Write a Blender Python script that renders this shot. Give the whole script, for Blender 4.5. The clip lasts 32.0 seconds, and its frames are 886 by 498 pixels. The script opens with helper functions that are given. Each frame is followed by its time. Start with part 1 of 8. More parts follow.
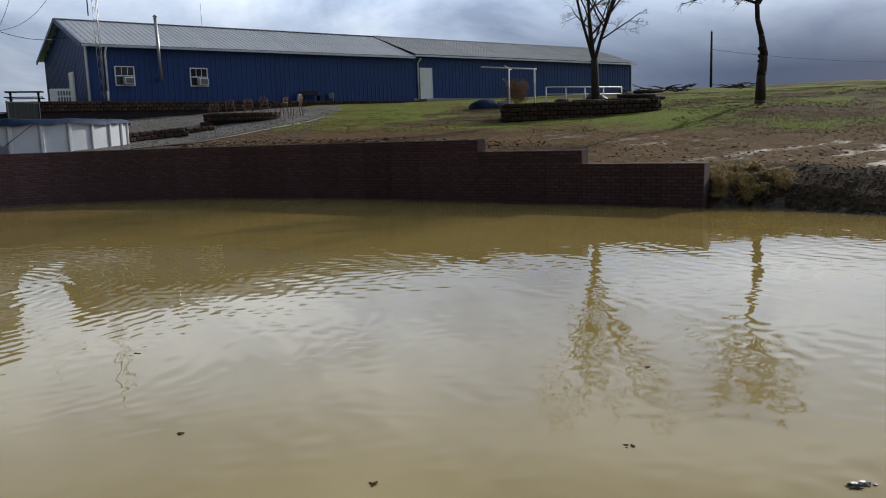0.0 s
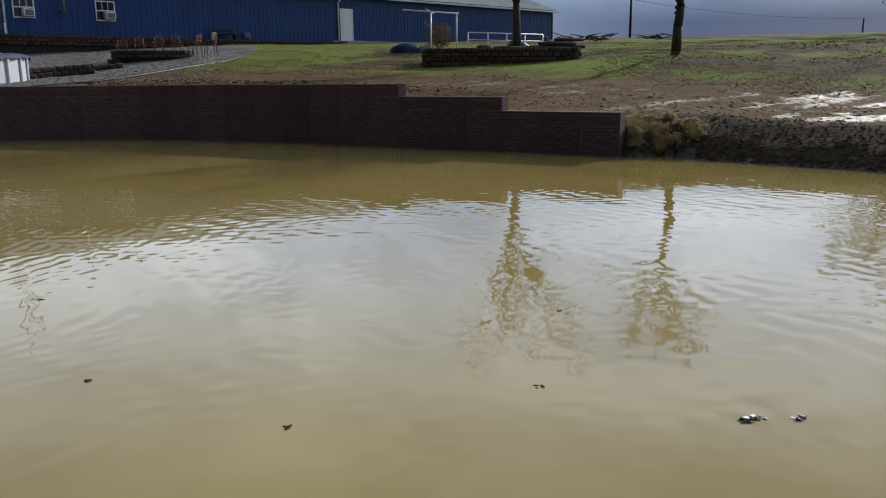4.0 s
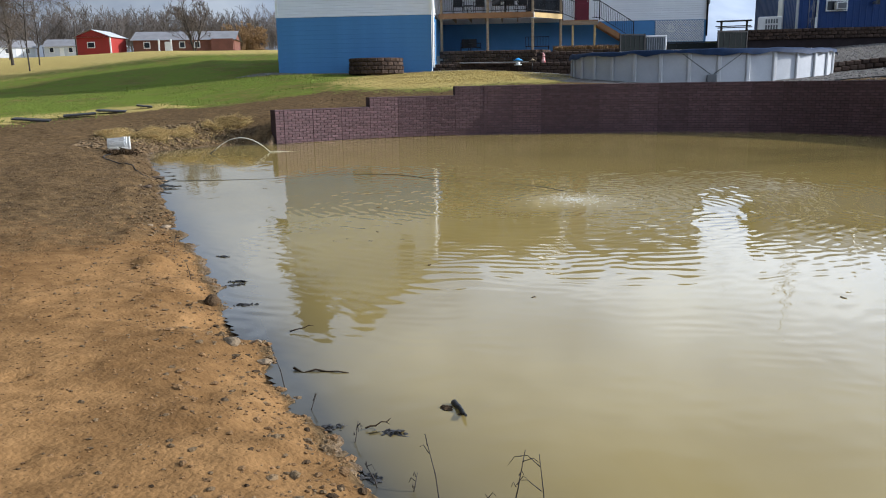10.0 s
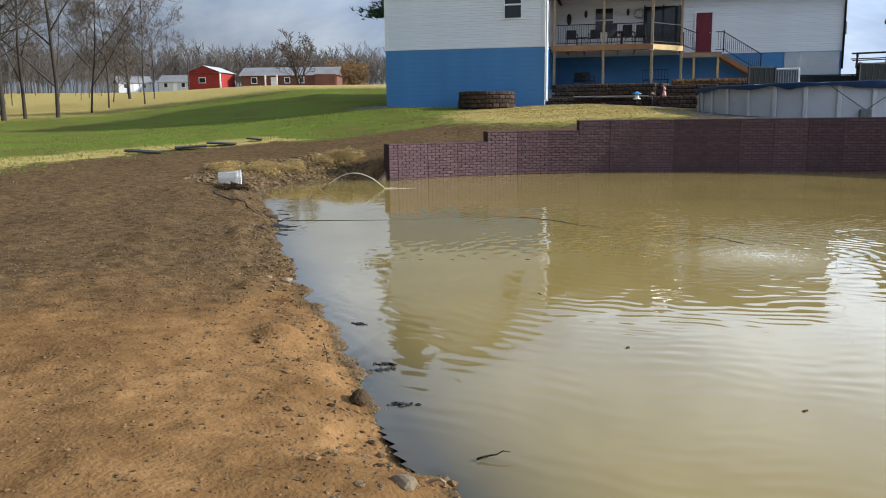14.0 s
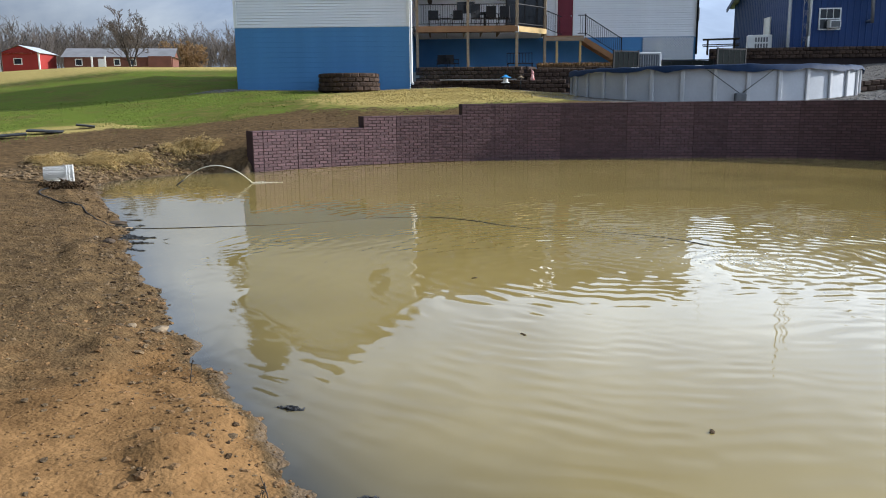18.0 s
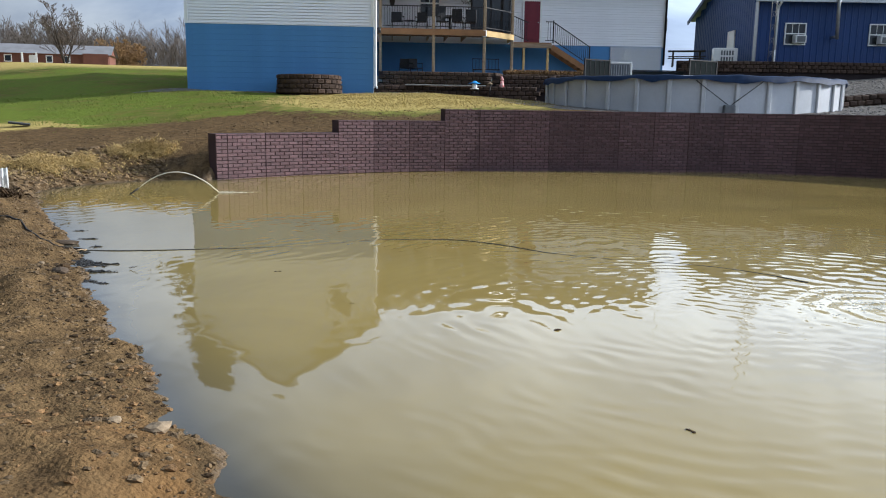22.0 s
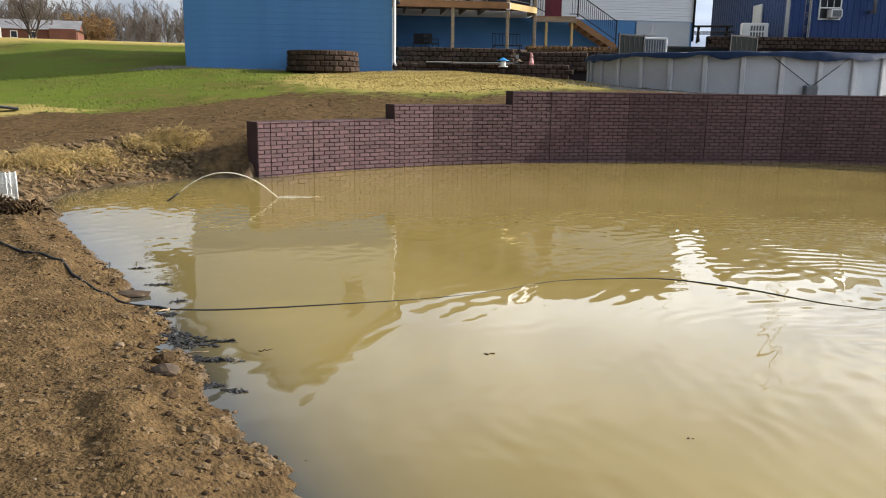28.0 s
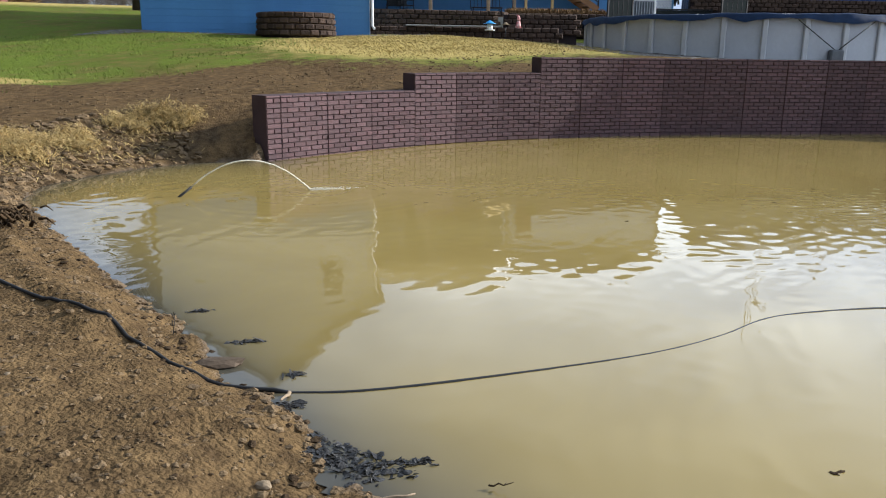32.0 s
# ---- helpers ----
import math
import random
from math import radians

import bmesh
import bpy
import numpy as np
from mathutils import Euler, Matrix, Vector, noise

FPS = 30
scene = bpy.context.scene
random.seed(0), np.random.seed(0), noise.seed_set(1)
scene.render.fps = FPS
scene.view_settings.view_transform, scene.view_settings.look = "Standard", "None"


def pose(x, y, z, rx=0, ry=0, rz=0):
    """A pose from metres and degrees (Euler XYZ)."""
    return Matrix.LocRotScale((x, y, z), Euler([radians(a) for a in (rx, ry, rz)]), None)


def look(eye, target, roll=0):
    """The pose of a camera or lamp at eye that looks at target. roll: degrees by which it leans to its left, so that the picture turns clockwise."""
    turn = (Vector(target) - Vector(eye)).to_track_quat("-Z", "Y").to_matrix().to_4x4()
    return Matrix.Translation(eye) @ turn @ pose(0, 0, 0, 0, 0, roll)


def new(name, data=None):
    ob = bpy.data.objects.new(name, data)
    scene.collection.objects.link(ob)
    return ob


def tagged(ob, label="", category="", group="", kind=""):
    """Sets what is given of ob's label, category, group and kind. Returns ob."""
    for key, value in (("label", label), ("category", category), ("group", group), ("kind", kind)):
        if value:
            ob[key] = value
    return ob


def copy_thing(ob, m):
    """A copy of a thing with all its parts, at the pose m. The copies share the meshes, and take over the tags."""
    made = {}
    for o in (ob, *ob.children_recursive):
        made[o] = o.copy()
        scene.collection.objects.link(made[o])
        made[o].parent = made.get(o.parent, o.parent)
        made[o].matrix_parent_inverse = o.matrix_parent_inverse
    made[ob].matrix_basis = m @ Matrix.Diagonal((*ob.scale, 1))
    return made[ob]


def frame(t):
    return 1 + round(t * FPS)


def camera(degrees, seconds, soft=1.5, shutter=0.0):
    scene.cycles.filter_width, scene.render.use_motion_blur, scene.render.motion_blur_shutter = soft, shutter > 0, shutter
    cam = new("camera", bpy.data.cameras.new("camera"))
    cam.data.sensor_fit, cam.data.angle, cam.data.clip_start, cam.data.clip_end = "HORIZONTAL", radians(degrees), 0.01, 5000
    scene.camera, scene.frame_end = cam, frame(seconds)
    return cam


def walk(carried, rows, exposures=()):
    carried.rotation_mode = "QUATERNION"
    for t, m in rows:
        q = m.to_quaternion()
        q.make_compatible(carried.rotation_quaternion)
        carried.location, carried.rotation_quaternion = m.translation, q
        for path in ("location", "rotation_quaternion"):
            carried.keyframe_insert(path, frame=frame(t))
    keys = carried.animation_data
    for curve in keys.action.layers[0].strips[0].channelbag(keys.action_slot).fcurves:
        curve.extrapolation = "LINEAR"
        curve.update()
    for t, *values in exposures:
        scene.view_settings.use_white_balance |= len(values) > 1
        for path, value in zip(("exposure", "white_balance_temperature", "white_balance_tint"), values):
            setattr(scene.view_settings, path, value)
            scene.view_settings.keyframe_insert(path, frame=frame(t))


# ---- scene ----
# Camera: one lens, carried along the muddy bank
cam = camera(58.1, 32.0, soft=1.05)
PATH = [
    (0.0, -1.31, 3.26, 1.61, 81.77, 1.88, -3.21),
    (0.5, -1.32, 3.23, 1.61, 83.35, 1.53, -5.46),
    (1.0, -1.32, 3.23, 1.61, 83.07, 0.68, -10.62),
    (1.5, -1.32, 3.22, 1.61, 82.84, 0.59, -11.65),
    (2.0, -1.32, 3.22, 1.61, 80.78, 0.40, -11.45),
    (2.5, -1.31, 3.24, 1.61, 77.95, 0.21, -11.21),
    (4.5, -1.28, 3.26, 1.60, 77.80, 0.81, -6.29),
    (5.0, -1.31, 3.27, 1.61, 77.90, 1.27, -1.84),
    (5.5, -1.29, 3.20, 1.61, 79.03, 1.87, 5.96),
    (6.0, -1.31, 3.15, 1.61, 79.32, 2.35, 12.19),
    (6.5, -1.33, 3.09, 1.61, 79.66, 2.42, 17.70),
    (7.0, -1.31, 3.06, 1.62, 80.89, 1.36, 22.76),
    (7.5, -1.26, 3.05, 1.64, 80.84, 0.50, 28.40),
    (8.0, -1.17, 2.96, 1.68, 80.27, -0.01, 32.91),
    (8.5, -1.22, 2.95, 1.69, 80.06, 0.20, 36.13),
    (9.0, -1.37, 2.94, 1.69, 78.63, 0.38, 36.95),
    (9.5, -1.50, 2.96, 1.69, 77.84, 2.51, 39.25),
    (10.0, -1.61, 3.06, 1.68, 77.93, 0.94, 43.01),
    (10.5, -1.72, 3.21, 1.69, 77.95, -3.28, 46.13),
    (11.0, -1.87, 3.28, 1.67, 77.94, -4.37, 46.31),
    (11.5, -2.13, 3.31, 1.66, 78.31, -1.51, 45.66),
    (12.0, -2.30, 3.37, 1.66, 78.55, -0.56, 45.61),
    (12.5, -2.52, 3.49, 1.68, 78.81, -0.52, 50.06),
    (13.0, -2.77, 3.53, 1.67, 81.13, 0.81, 50.36),
    (13.5, -3.07, 3.55, 1.67, 80.75, 1.67, 50.02),
    (14.0, -3.30, 3.70, 1.63, 80.48, 0.66, 49.66),
    (14.5, -3.52, 3.84, 1.63, 80.36, -1.05, 47.82),
    (16.5, -4.58, 4.31, 1.60, 79.74, -0.74, 44.81),
    (17.0, -4.92, 4.34, 1.59, 79.72, 0.08, 44.13),
    (17.5, -5.13, 4.43, 1.58, 79.49, 0.33, 39.78),
    (18.0, -5.36, 4.61, 1.57, 79.37, 0.57, 38.67),
    (18.5, -5.56, 4.70, 1.55, 78.62, -0.34, 32.36),
    (19.0, -5.83, 4.73, 1.55, 78.27, -0.11, 30.35),
    (19.5, -6.00, 4.83, 1.53, 77.12, -0.07, 30.24),
    (20.0, -6.19, 4.99, 1.52, 77.17, -1.34, 30.51),
    (20.5, -6.43, 5.05, 1.50, 76.90, -1.86, 30.44),
    (21.0, -6.74, 5.14, 1.51, 76.75, -1.53, 31.02),
    (21.5, -6.96, 5.31, 1.50, 78.90, -0.76, 31.07),
    (22.0, -7.16, 5.39, 1.49, 79.93, -0.82, 34.56),
    (22.5, -7.56, 5.48, 1.47, 80.01, -0.57, 34.95),
    (23.0, -7.78, 5.57, 1.46, 79.92, -0.21, 34.77),
    (23.5, -8.02, 5.72, 1.48, 79.79, -0.49, 35.00),
    (24.0, -8.28, 5.79, 1.48, 79.53, -0.55, 34.65),
    (24.5, -8.59, 5.84, 1.50, 78.60, 0.66, 33.96),
    (25.0, -8.82, 5.98, 1.50, 78.20, 0.86, 33.65),
    (25.5, -9.01, 6.13, 1.51, 77.49, -0.90, 33.79),
    (27.5, -10.00, 6.43, 1.56, 77.00, -0.85, 32.43),
    (28.0, -10.25, 6.46, 1.55, 78.37, -0.82, 32.50),
    (28.5, -10.54, 6.53, 1.56, 78.11, -0.12, 32.07),
    (29.0, -10.76, 6.64, 1.54, 78.01, -0.07, 31.82),
    (29.5, -11.01, 6.78, 1.55, 78.04, -0.52, 32.28),
    (30.0, -11.33, 6.85, 1.54, 77.89, 0.11, 31.68),
    (30.5, -11.60, 6.95, 1.52, 76.97, -0.30, 31.03),
    (31.0, -11.84, 7.11, 1.53, 75.17, -2.70, 29.77),
    (31.5, -12.15, 7.20, 1.54, 76.04, -2.23, 29.16),
    (32.0, -12.45, 7.25, 1.55, 76.01, -0.68, 28.25),
]
EXPOSURE = [(0.0, -0.42, 6450, 10), (1.0, -0.57, 6450, 10), (2.2, -0.42, 6400, 10), (4.0, -0.24, 6150, 10), (6.0, 0.03, 5950, 10), (8.0, 0.02, 6150, 10), (9.0, 0.22, 6100, 10),
            (11.0, 0.34, 5950, 10), (14.0, 0.32, 6100, 9), (17.0, 0.34, 6050, 9), (20.0, 0.36, 5850, 8), (22.3, 0.38, 6100, 9), (23.2, 0.44, 6950, 10), (28.0, 0.55, 6850, 10), (31.2, 0.52, 6600, 9), (32.0, 0.50, 6150, 9)]
walk(cam, [(t, pose(x, y, z, a, b, c)) for t, x, y, z, a, b, c in PATH], EXPOSURE)

# Light: a broken winter sky and a low sun from the right
SUN_DIR = Vector((0.70, 0.715, 0.42)).normalized()
sun = new("sun", bpy.data.lights.new("sun", "SUN"))
sun.data.energy, sun.data.angle, sun.data.color = 4.9, radians(1.0), (1.0, 0.94, 0.86)
sun.matrix_world = look(SUN_DIR * 100, (0, 0, 0))

world = bpy.data.worlds.new("winter_sky")
scene.world = world
world.use_nodes = True
wt = world.node_tree
wt.nodes.clear()


def wnode(kind, **values):
    n = wt.nodes.new(kind)
    for k, v in values.items():
        n.inputs[k].default_value = v
    return n


w_out = wnode("ShaderNodeOutputWorld")
w_bg = wnode("ShaderNodeBackground", Strength=1.0)
w_sky = wnode("ShaderNodeTexSky")
w_sky.sky_type, w_sky.sun_disc = "NISHITA", False
w_sky.sun_elevation = math.asin(SUN_DIR.z)
w_sky.sun_rotation = math.atan2(SUN_DIR.x, SUN_DIR.y)
w_dim = wnode("ShaderNodeVectorMath")
w_dim.operation = "SCALE"
w_dim.inputs["Scale"].default_value = 0.10
w_co = wnode("ShaderNodeTexCoord")
w_sep = wnode("ShaderNodeSeparateXYZ")
w_map = wnode("ShaderNodeMapping")
w_map.inputs["Scale"].default_value = (1.0, 1.0, 2.6)
w_map.inputs["Location"].default_value = (0.35, 0.1, 0.2)
w_n1 = wnode("ShaderNodeTexNoise", Scale=2.3, Detail=7.0, Roughness=0.56, Distortion=0.4)
w_ramp = wnode("ShaderNodeValToRGB")
el = w_ramp.color_ramp.elements
el[0].position, el[0].color = 0.36, (0.28, 0.35, 0.50, 1)
el[1].position, el[1].color = 0.62, (0.90, 0.98, 1.08, 1)
mid = w_ramp.color_ramp.elements.new(0.48)
mid.color = (0.53, 0.63, 0.80, 1)
# a bank of rain cloud low over the hill on the sunny side
w_az = wnode("ShaderNodeVectorMath")
w_az.operation = "DOT_PRODUCT"
w_az.inputs[1].default_value = (0.62, 0.78, 0.0)
w_low = wnode("ShaderNodeMapRange")
w_low.inputs["From Min"].default_value, w_low.inputs["From Max"].default_value = 0.165, 0.06
w_side = wnode("ShaderNodeMapRange")
w_side.inputs["From Min"].default_value, w_side.inputs["From Max"].default_value = 0.78, 0.97
w_mul = wnode("ShaderNodeMath")
w_mul.operation = "MULTIPLY"
w_rain = wnode("ShaderNodeMix")
w_rain.data_type = "RGBA"
w_rain.inputs["B"].default_value = (0.034, 0.078, 0.185, 1)
w_mix = wnode("ShaderNodeMix")
w_mix.data_type = "RGBA"
w_mix.inputs["Factor"].default_value = 0.96
# cloud is brighter on the sunny side of the sky and overhead, thick and dull behind the camera
w_lit = wnode("ShaderNodeVectorMath")
w_lit.operation = "DOT_PRODUCT"
w_lit.inputs[1].default_value = (0.68, 0.70, 0.12)
w_gain = wnode("ShaderNodeMapRange")
w_gain.interpolation_type = "SMOOTHSTEP"
w_gain.inputs["From Min"].default_value, w_gain.inputs["From Max"].default_value = -1.0, 1.1
w_gain.inputs["To Min"].default_value, w_gain.inputs["To Max"].default_value = 0.15, 1.9
w_scaled = wnode("ShaderNodeVectorMath")
w_scaled.operation = "SCALE"
W = wt.links.new
W(w_co.outputs["Generated"], w_lit.inputs[0])
W(w_lit.outputs["Value"], w_gain.inputs["Value"])
w_up = wnode("ShaderNodeMapRange")
w_up.interpolation_type = "SMOOTHSTEP"
w_up.inputs["From Min"].default_value, w_up.inputs["From Max"].default_value = 0.07, 0.25
w_up.inputs["To Min"].default_value, w_up.inputs["To Max"].default_value = 0.62, 1.28
# a bright break in the cloud above the rain, dull again overhead
w_top = wnode("ShaderNodeMapRange")
w_top.interpolation_type = "SMOOTHSTEP"
w_top.inputs["From Min"].default_value, w_top.inputs["From Max"].default_value = 0.24, 0.50
w_top.inputs["To Min"].default_value, w_top.inputs["To Max"].default_value = 1.0, 0.54
w_band = wnode("ShaderNodeMath")
w_band.operation = "MULTIPLY"
w_both = wnode("ShaderNodeMath")
w_both.operation = "MULTIPLY"
W(w_sep.outputs["Z"], w_up.inputs["Value"])
W(w_sep.outputs["Z"], w_top.inputs["Value"])
W(w_up.outputs["Result"], w_band.inputs[0])
W(w_top.outputs["Result"], w_band.inputs[1])
W(w_band.outputs["Value"], w_both.inputs[0])
W(w_gain.outputs["Result"], w_both.inputs[1])
W(w_both.outputs["Value"], w_scaled.inputs["Scale"])
W(w_co.outputs["Generated"], w_map.inputs["Vector"])
W(w_co.outputs["Generated"], w_sep.inputs["Vector"])
W(w_co.outputs["Generated"], w_az.inputs[0])
W(w_map.outputs["Vector"], w_n1.inputs["Vector"])
W(w_n1.outputs["Fac"], w_ramp.inputs["Fac"])
W(w_sep.outputs["Z"], w_low.inputs["Value"])
W(w_az.outputs["Value"], w_side.inputs["Value"])
W(w_low.outputs["Result"], w_mul.inputs[0])
W(w_side.outputs["Result"], w_mul.inputs[1])
W(w_mul.outputs["Value"], w_rain.inputs["Factor"])
W(w_ramp.outputs["Color"], w_rain.inputs["A"])
W(w_sky.outputs["Color"], w_dim.inputs[0])
W(w_dim.outputs["Vector"], w_mix.inputs["A"])
W(w_rain.outputs["Result"], w_mix.inputs["B"])
W(w_mix.outputs["Result"], w_scaled.inputs[0])
W(w_scaled.outputs["Vector"], w_bg.inputs["Color"])
W(w_bg.outputs["Background"], w_out.inputs["Surface"])


# ---- materials ----
def material(name, color, rough=0.7, metal=0.0, vary=0.25, scale=6.0, fine=60.0, bump=0.15, bump_scale=None,
             spec=0.25, per_object=0.0, per_island=0.0, tint=None, stretch=(1, 1, 1), depth=0.01):
    """A surface with coarse stains, fine grain and relief; tint: the colour that the stains lean to."""
    m = bpy.data.materials.new(name)
    m.use_nodes = True
    t = m.node_tree
    b = t.nodes["Principled BSDF"]
    b.inputs["Roughness"].default_value, b.inputs["Metallic"].default_value = rough, metal
    b.inputs["Specular IOR Level"].default_value = spec
    co = t.nodes.new("ShaderNodeTexCoord")
    mp = t.nodes.new("ShaderNodeMapping")
    mp.inputs["Scale"].default_value = stretch
    t.links.new(co.outputs["Object"], mp.inputs["Vector"])
    n1, n2 = t.nodes.new("ShaderNodeTexNoise"), t.nodes.new("ShaderNodeTexNoise")
    n1.inputs["Scale"].default_value, n1.inputs["Detail"].default_value = scale, 5
    n2.inputs["Scale"].default_value, n2.inputs["Detail"].default_value = fine, 3
    t.links.new(mp.outputs["Vector"], n1.inputs["Vector"])
    t.links.new(mp.outputs["Vector"], n2.inputs["Vector"])
    rp = t.nodes.new("ShaderNodeValToRGB")
    dark = tuple(c * (1 - vary) for c in color)
    e = rp.color_ramp.elements
    e[0].position, e[0].color = 0.3, (*(tint or dark), 1)
    e[1].position, e[1].color = 0.65, (*color, 1)
    t.links.new(n1.outputs["Fac"], rp.inputs["Fac"])
    hs = t.nodes.new("ShaderNodeHueSaturation")
    t.links.new(rp.outputs["Color"], hs.inputs["Color"])
    ma = t.nodes.new("ShaderNodeMath")
    ma.operation = "MULTIPLY_ADD"
    ma.inputs[1].default_value, ma.inputs[2].default_value = vary * 1.2, 1 - vary * 0.6
    t.links.new(n2.outputs["Fac"], ma.inputs[0])
    last = ma.outputs["Value"]
    for amount, socket in ((per_object, ("ShaderNodeObjectInfo", "Random")), (per_island, ("ShaderNodeNewGeometry", "Random Per Island"))):
        if amount:
            src = t.nodes.new(socket[0])
            mr = t.nodes.new("ShaderNodeMapRange")
            mr.inputs["To Min"].default_value, mr.inputs["To Max"].default_value = 1 - amount, 1 + amount
            t.links.new(src.outputs[socket[1]], mr.inputs["Value"])
            mm = t.nodes.new("ShaderNodeMath")
            mm.operation = "MULTIPLY"
            t.links.new(last, mm.inputs[0])
            t.links.new(mr.outputs["Result"], mm.inputs[1])
            last = mm.outputs["Value"]
    t.links.new(last, hs.inputs["Value"])
    t.links.new(hs.outputs["Color"], b.inputs["Base Color"])
    if bump:
        bp = t.nodes.new("ShaderNodeBump")
        bp.inputs["Strength"].default_value, bp.inputs["Distance"].default_value = bump, depth
        n3 = t.nodes.new("ShaderNodeTexNoise")
        n3.inputs["Scale"].default_value, n3.inputs["Detail"].default_value = bump_scale or fine, 4
        t.links.new(mp.outputs["Vector"], n3.inputs["Vector"])
        t.links.new(n3.outputs["Fac"], bp.inputs["Height"])
        t.links.new(bp.outputs["Normal"], b.inputs["Normal"])
    return m


M = {
    "brick": material("brick_face", (0.134, 0.077, 0.081), 0.72, vary=0.35, scale=9, fine=70, bump=0.7, per_object=0.18, per_island=0.16, tint=(0.104, 0.066, 0.068)),
    "mortar": material("dark_mortar", (0.035, 0.026, 0.027), 0.9, vary=0.3, scale=3, fine=60, bump=0.4),
    "block": material("split_block", (0.075, 0.049, 0.036), 0.9, vary=0.4, scale=5, fine=45, bump=0.8, per_object=0.3, per_island=0.3, depth=0.03),
    "blue_wall": material("blue_painted_block", (0.082, 0.228, 0.455), 0.6, vary=0.14, scale=1.2, fine=25, bump=0.3),
    "blue_dark": material("blue_painted_wood", (0.03, 0.11, 0.30), 0.6, vary=0.2, scale=2, fine=30, bump=0.2),
    "barn_blue": material("barn_blue_steel", (0.016, 0.048, 0.165), 0.42, vary=0.12, scale=0.5, fine=8, bump=0.05, per_object=0.05),
    "roof_metal": material("galvanised_roof", (0.56, 0.58, 0.60), 0.55, metal=0.25, vary=0.15, scale=0.6, fine=10, bump=0.05, per_object=0.05),
    "roof_metal_old": material("older_roof_steel", (0.46, 0.47, 0.46), 0.6, metal=0.2, vary=0.2, scale=0.8, fine=12, bump=0.05, per_object=0.06),
    "siding": material("white_vinyl_siding", (0.80, 0.81, 0.83), 0.5, vary=0.05, scale=1.0, fine=20, bump=0.05, per_object=0.025),
    "white": material("white_paint", (0.80, 0.80, 0.78), 0.45, vary=0.08, scale=3, fine=30, bump=0.05),
    "pool_wall": material("pool_wall_steel", (0.54, 0.56, 0.59), 0.35, vary=0.12, scale=1.5, fine=14, bump=0.08),
    "pool_post": material("pool_upright_resin", (0.58, 0.59, 0.60), 0.4, vary=0.08, scale=4, fine=30, bump=0.04),
    "cover": material("pool_cover_vinyl", (0.018, 0.037, 0.085), 0.65, spec=0.12, vary=0.3, scale=3, fine=20, bump=0.4, bump_scale=6, depth=0.03),
    "shingle": material("dark_shingle", (0.055, 0.052, 0.052), 0.9, vary=0.35, scale=3, fine=40, bump=0.5, per_object=0.25, per_island=0.25),
    "wood": material("weathered_lumber", (0.34, 0.25, 0.16), 0.75, vary=0.3, scale=3, fine=40, bump=0.3, stretch=(1, 1, 6)),
    "wood_new": material("fresh_pine_lumber", (0.62, 0.43, 0.18), 0.65, vary=0.2, scale=3, fine=40, bump=0.25, per_object=0.08),
    "wood_stain": material("brown_stained_board", (0.30, 0.15, 0.065), 0.65, vary=0.25, scale=3, fine=40, bump=0.25, per_object=0.1),
    "black": material("black_metal", (0.018, 0.018, 0.02), 0.45, vary=0.25, scale=6, fine=50, bump=0.05),
    "dark_plastic": material("black_hose_rubber", (0.022, 0.021, 0.02), 0.5, vary=0.35, scale=8, fine=60, bump=0.2),
    "maroon": material("maroon_door_paint", (0.16, 0.022, 0.035), 0.45, vary=0.15, scale=3, fine=30, bump=0.05),
    "brown_door": material("brown_door_paint", (0.11, 0.05, 0.035), 0.5, vary=0.15, scale=3, fine=30, bump=0.05),
    "steel": material("galvanised_steel", (0.45, 0.46, 0.47), 0.4, metal=0.8, vary=0.2, scale=8, fine=40, bump=0.05),
    "dark_glass": material("window_glass", (0.015, 0.018, 0.022), 0.06, vary=0.1, scale=2, fine=4, bump=0, spec=0.5),
    "bark": material("grey_bark", (0.062, 0.051, 0.042), 0.9, vary=0.4, scale=6, fine=40, bump=0.9, stretch=(1, 1, 0.25), depth=0.03),
    "twig": material("bare_twigs", (0.125, 0.100, 0.080), 0.9, vary=0.3, scale=4, fine=30, bump=0),
    "clod": material("mud_clod", (0.178, 0.118, 0.060), 0.85, vary=0.45, scale=6, fine=50, bump=0.8, per_island=0.3, depth=0.02),
    "dark_clod": material("wet_dark_clod", (0.064, 0.041, 0.022), 0.9, spec=0.1, vary=0.4, scale=6, fine=50, bump=0.8, per_island=0.35, depth=0.02),
    "stone": material("pale_stone", (0.22, 0.165, 0.105), 0.85, vary=0.3, scale=6, fine=40, bump=0.5, per_object=0.15, per_island=0.2),
    "straw": material("dry_straw", (0.58, 0.42, 0.17), 0.85, vary=0.4, scale=8, fine=40, bump=0, per_island=0.4),
    "concrete": material("grey_concrete", (0.34, 0.33, 0.31), 0.9, vary=0.2, scale=2, fine=30, bump=0.3),
    "red_paint": material("red_barn_steel", (0.30, 0.035, 0.03), 0.6, vary=0.15, scale=0.6, fine=8, bump=0.05),
    "slab": material("grey_brown_slab", (0.105, 0.075, 0.05), 0.85, vary=0.3, scale=8, fine=50, bump=0.4),
    "red_brick": material("red_brick_far", (0.17, 0.072, 0.052), 0.85, vary=0.25, scale=0.8, fine=12, bump=0.1),
    "pine": material("pine_needles", (0.025, 0.05, 0.025), 0.8, vary=0.4, scale=3, fine=20, bump=0, per_island=0.35),
    "cloth": material("grey_cover_cloth", (0.16, 0.17, 0.18), 0.8, vary=0.3, scale=4, fine=30, bump=0.4),
}


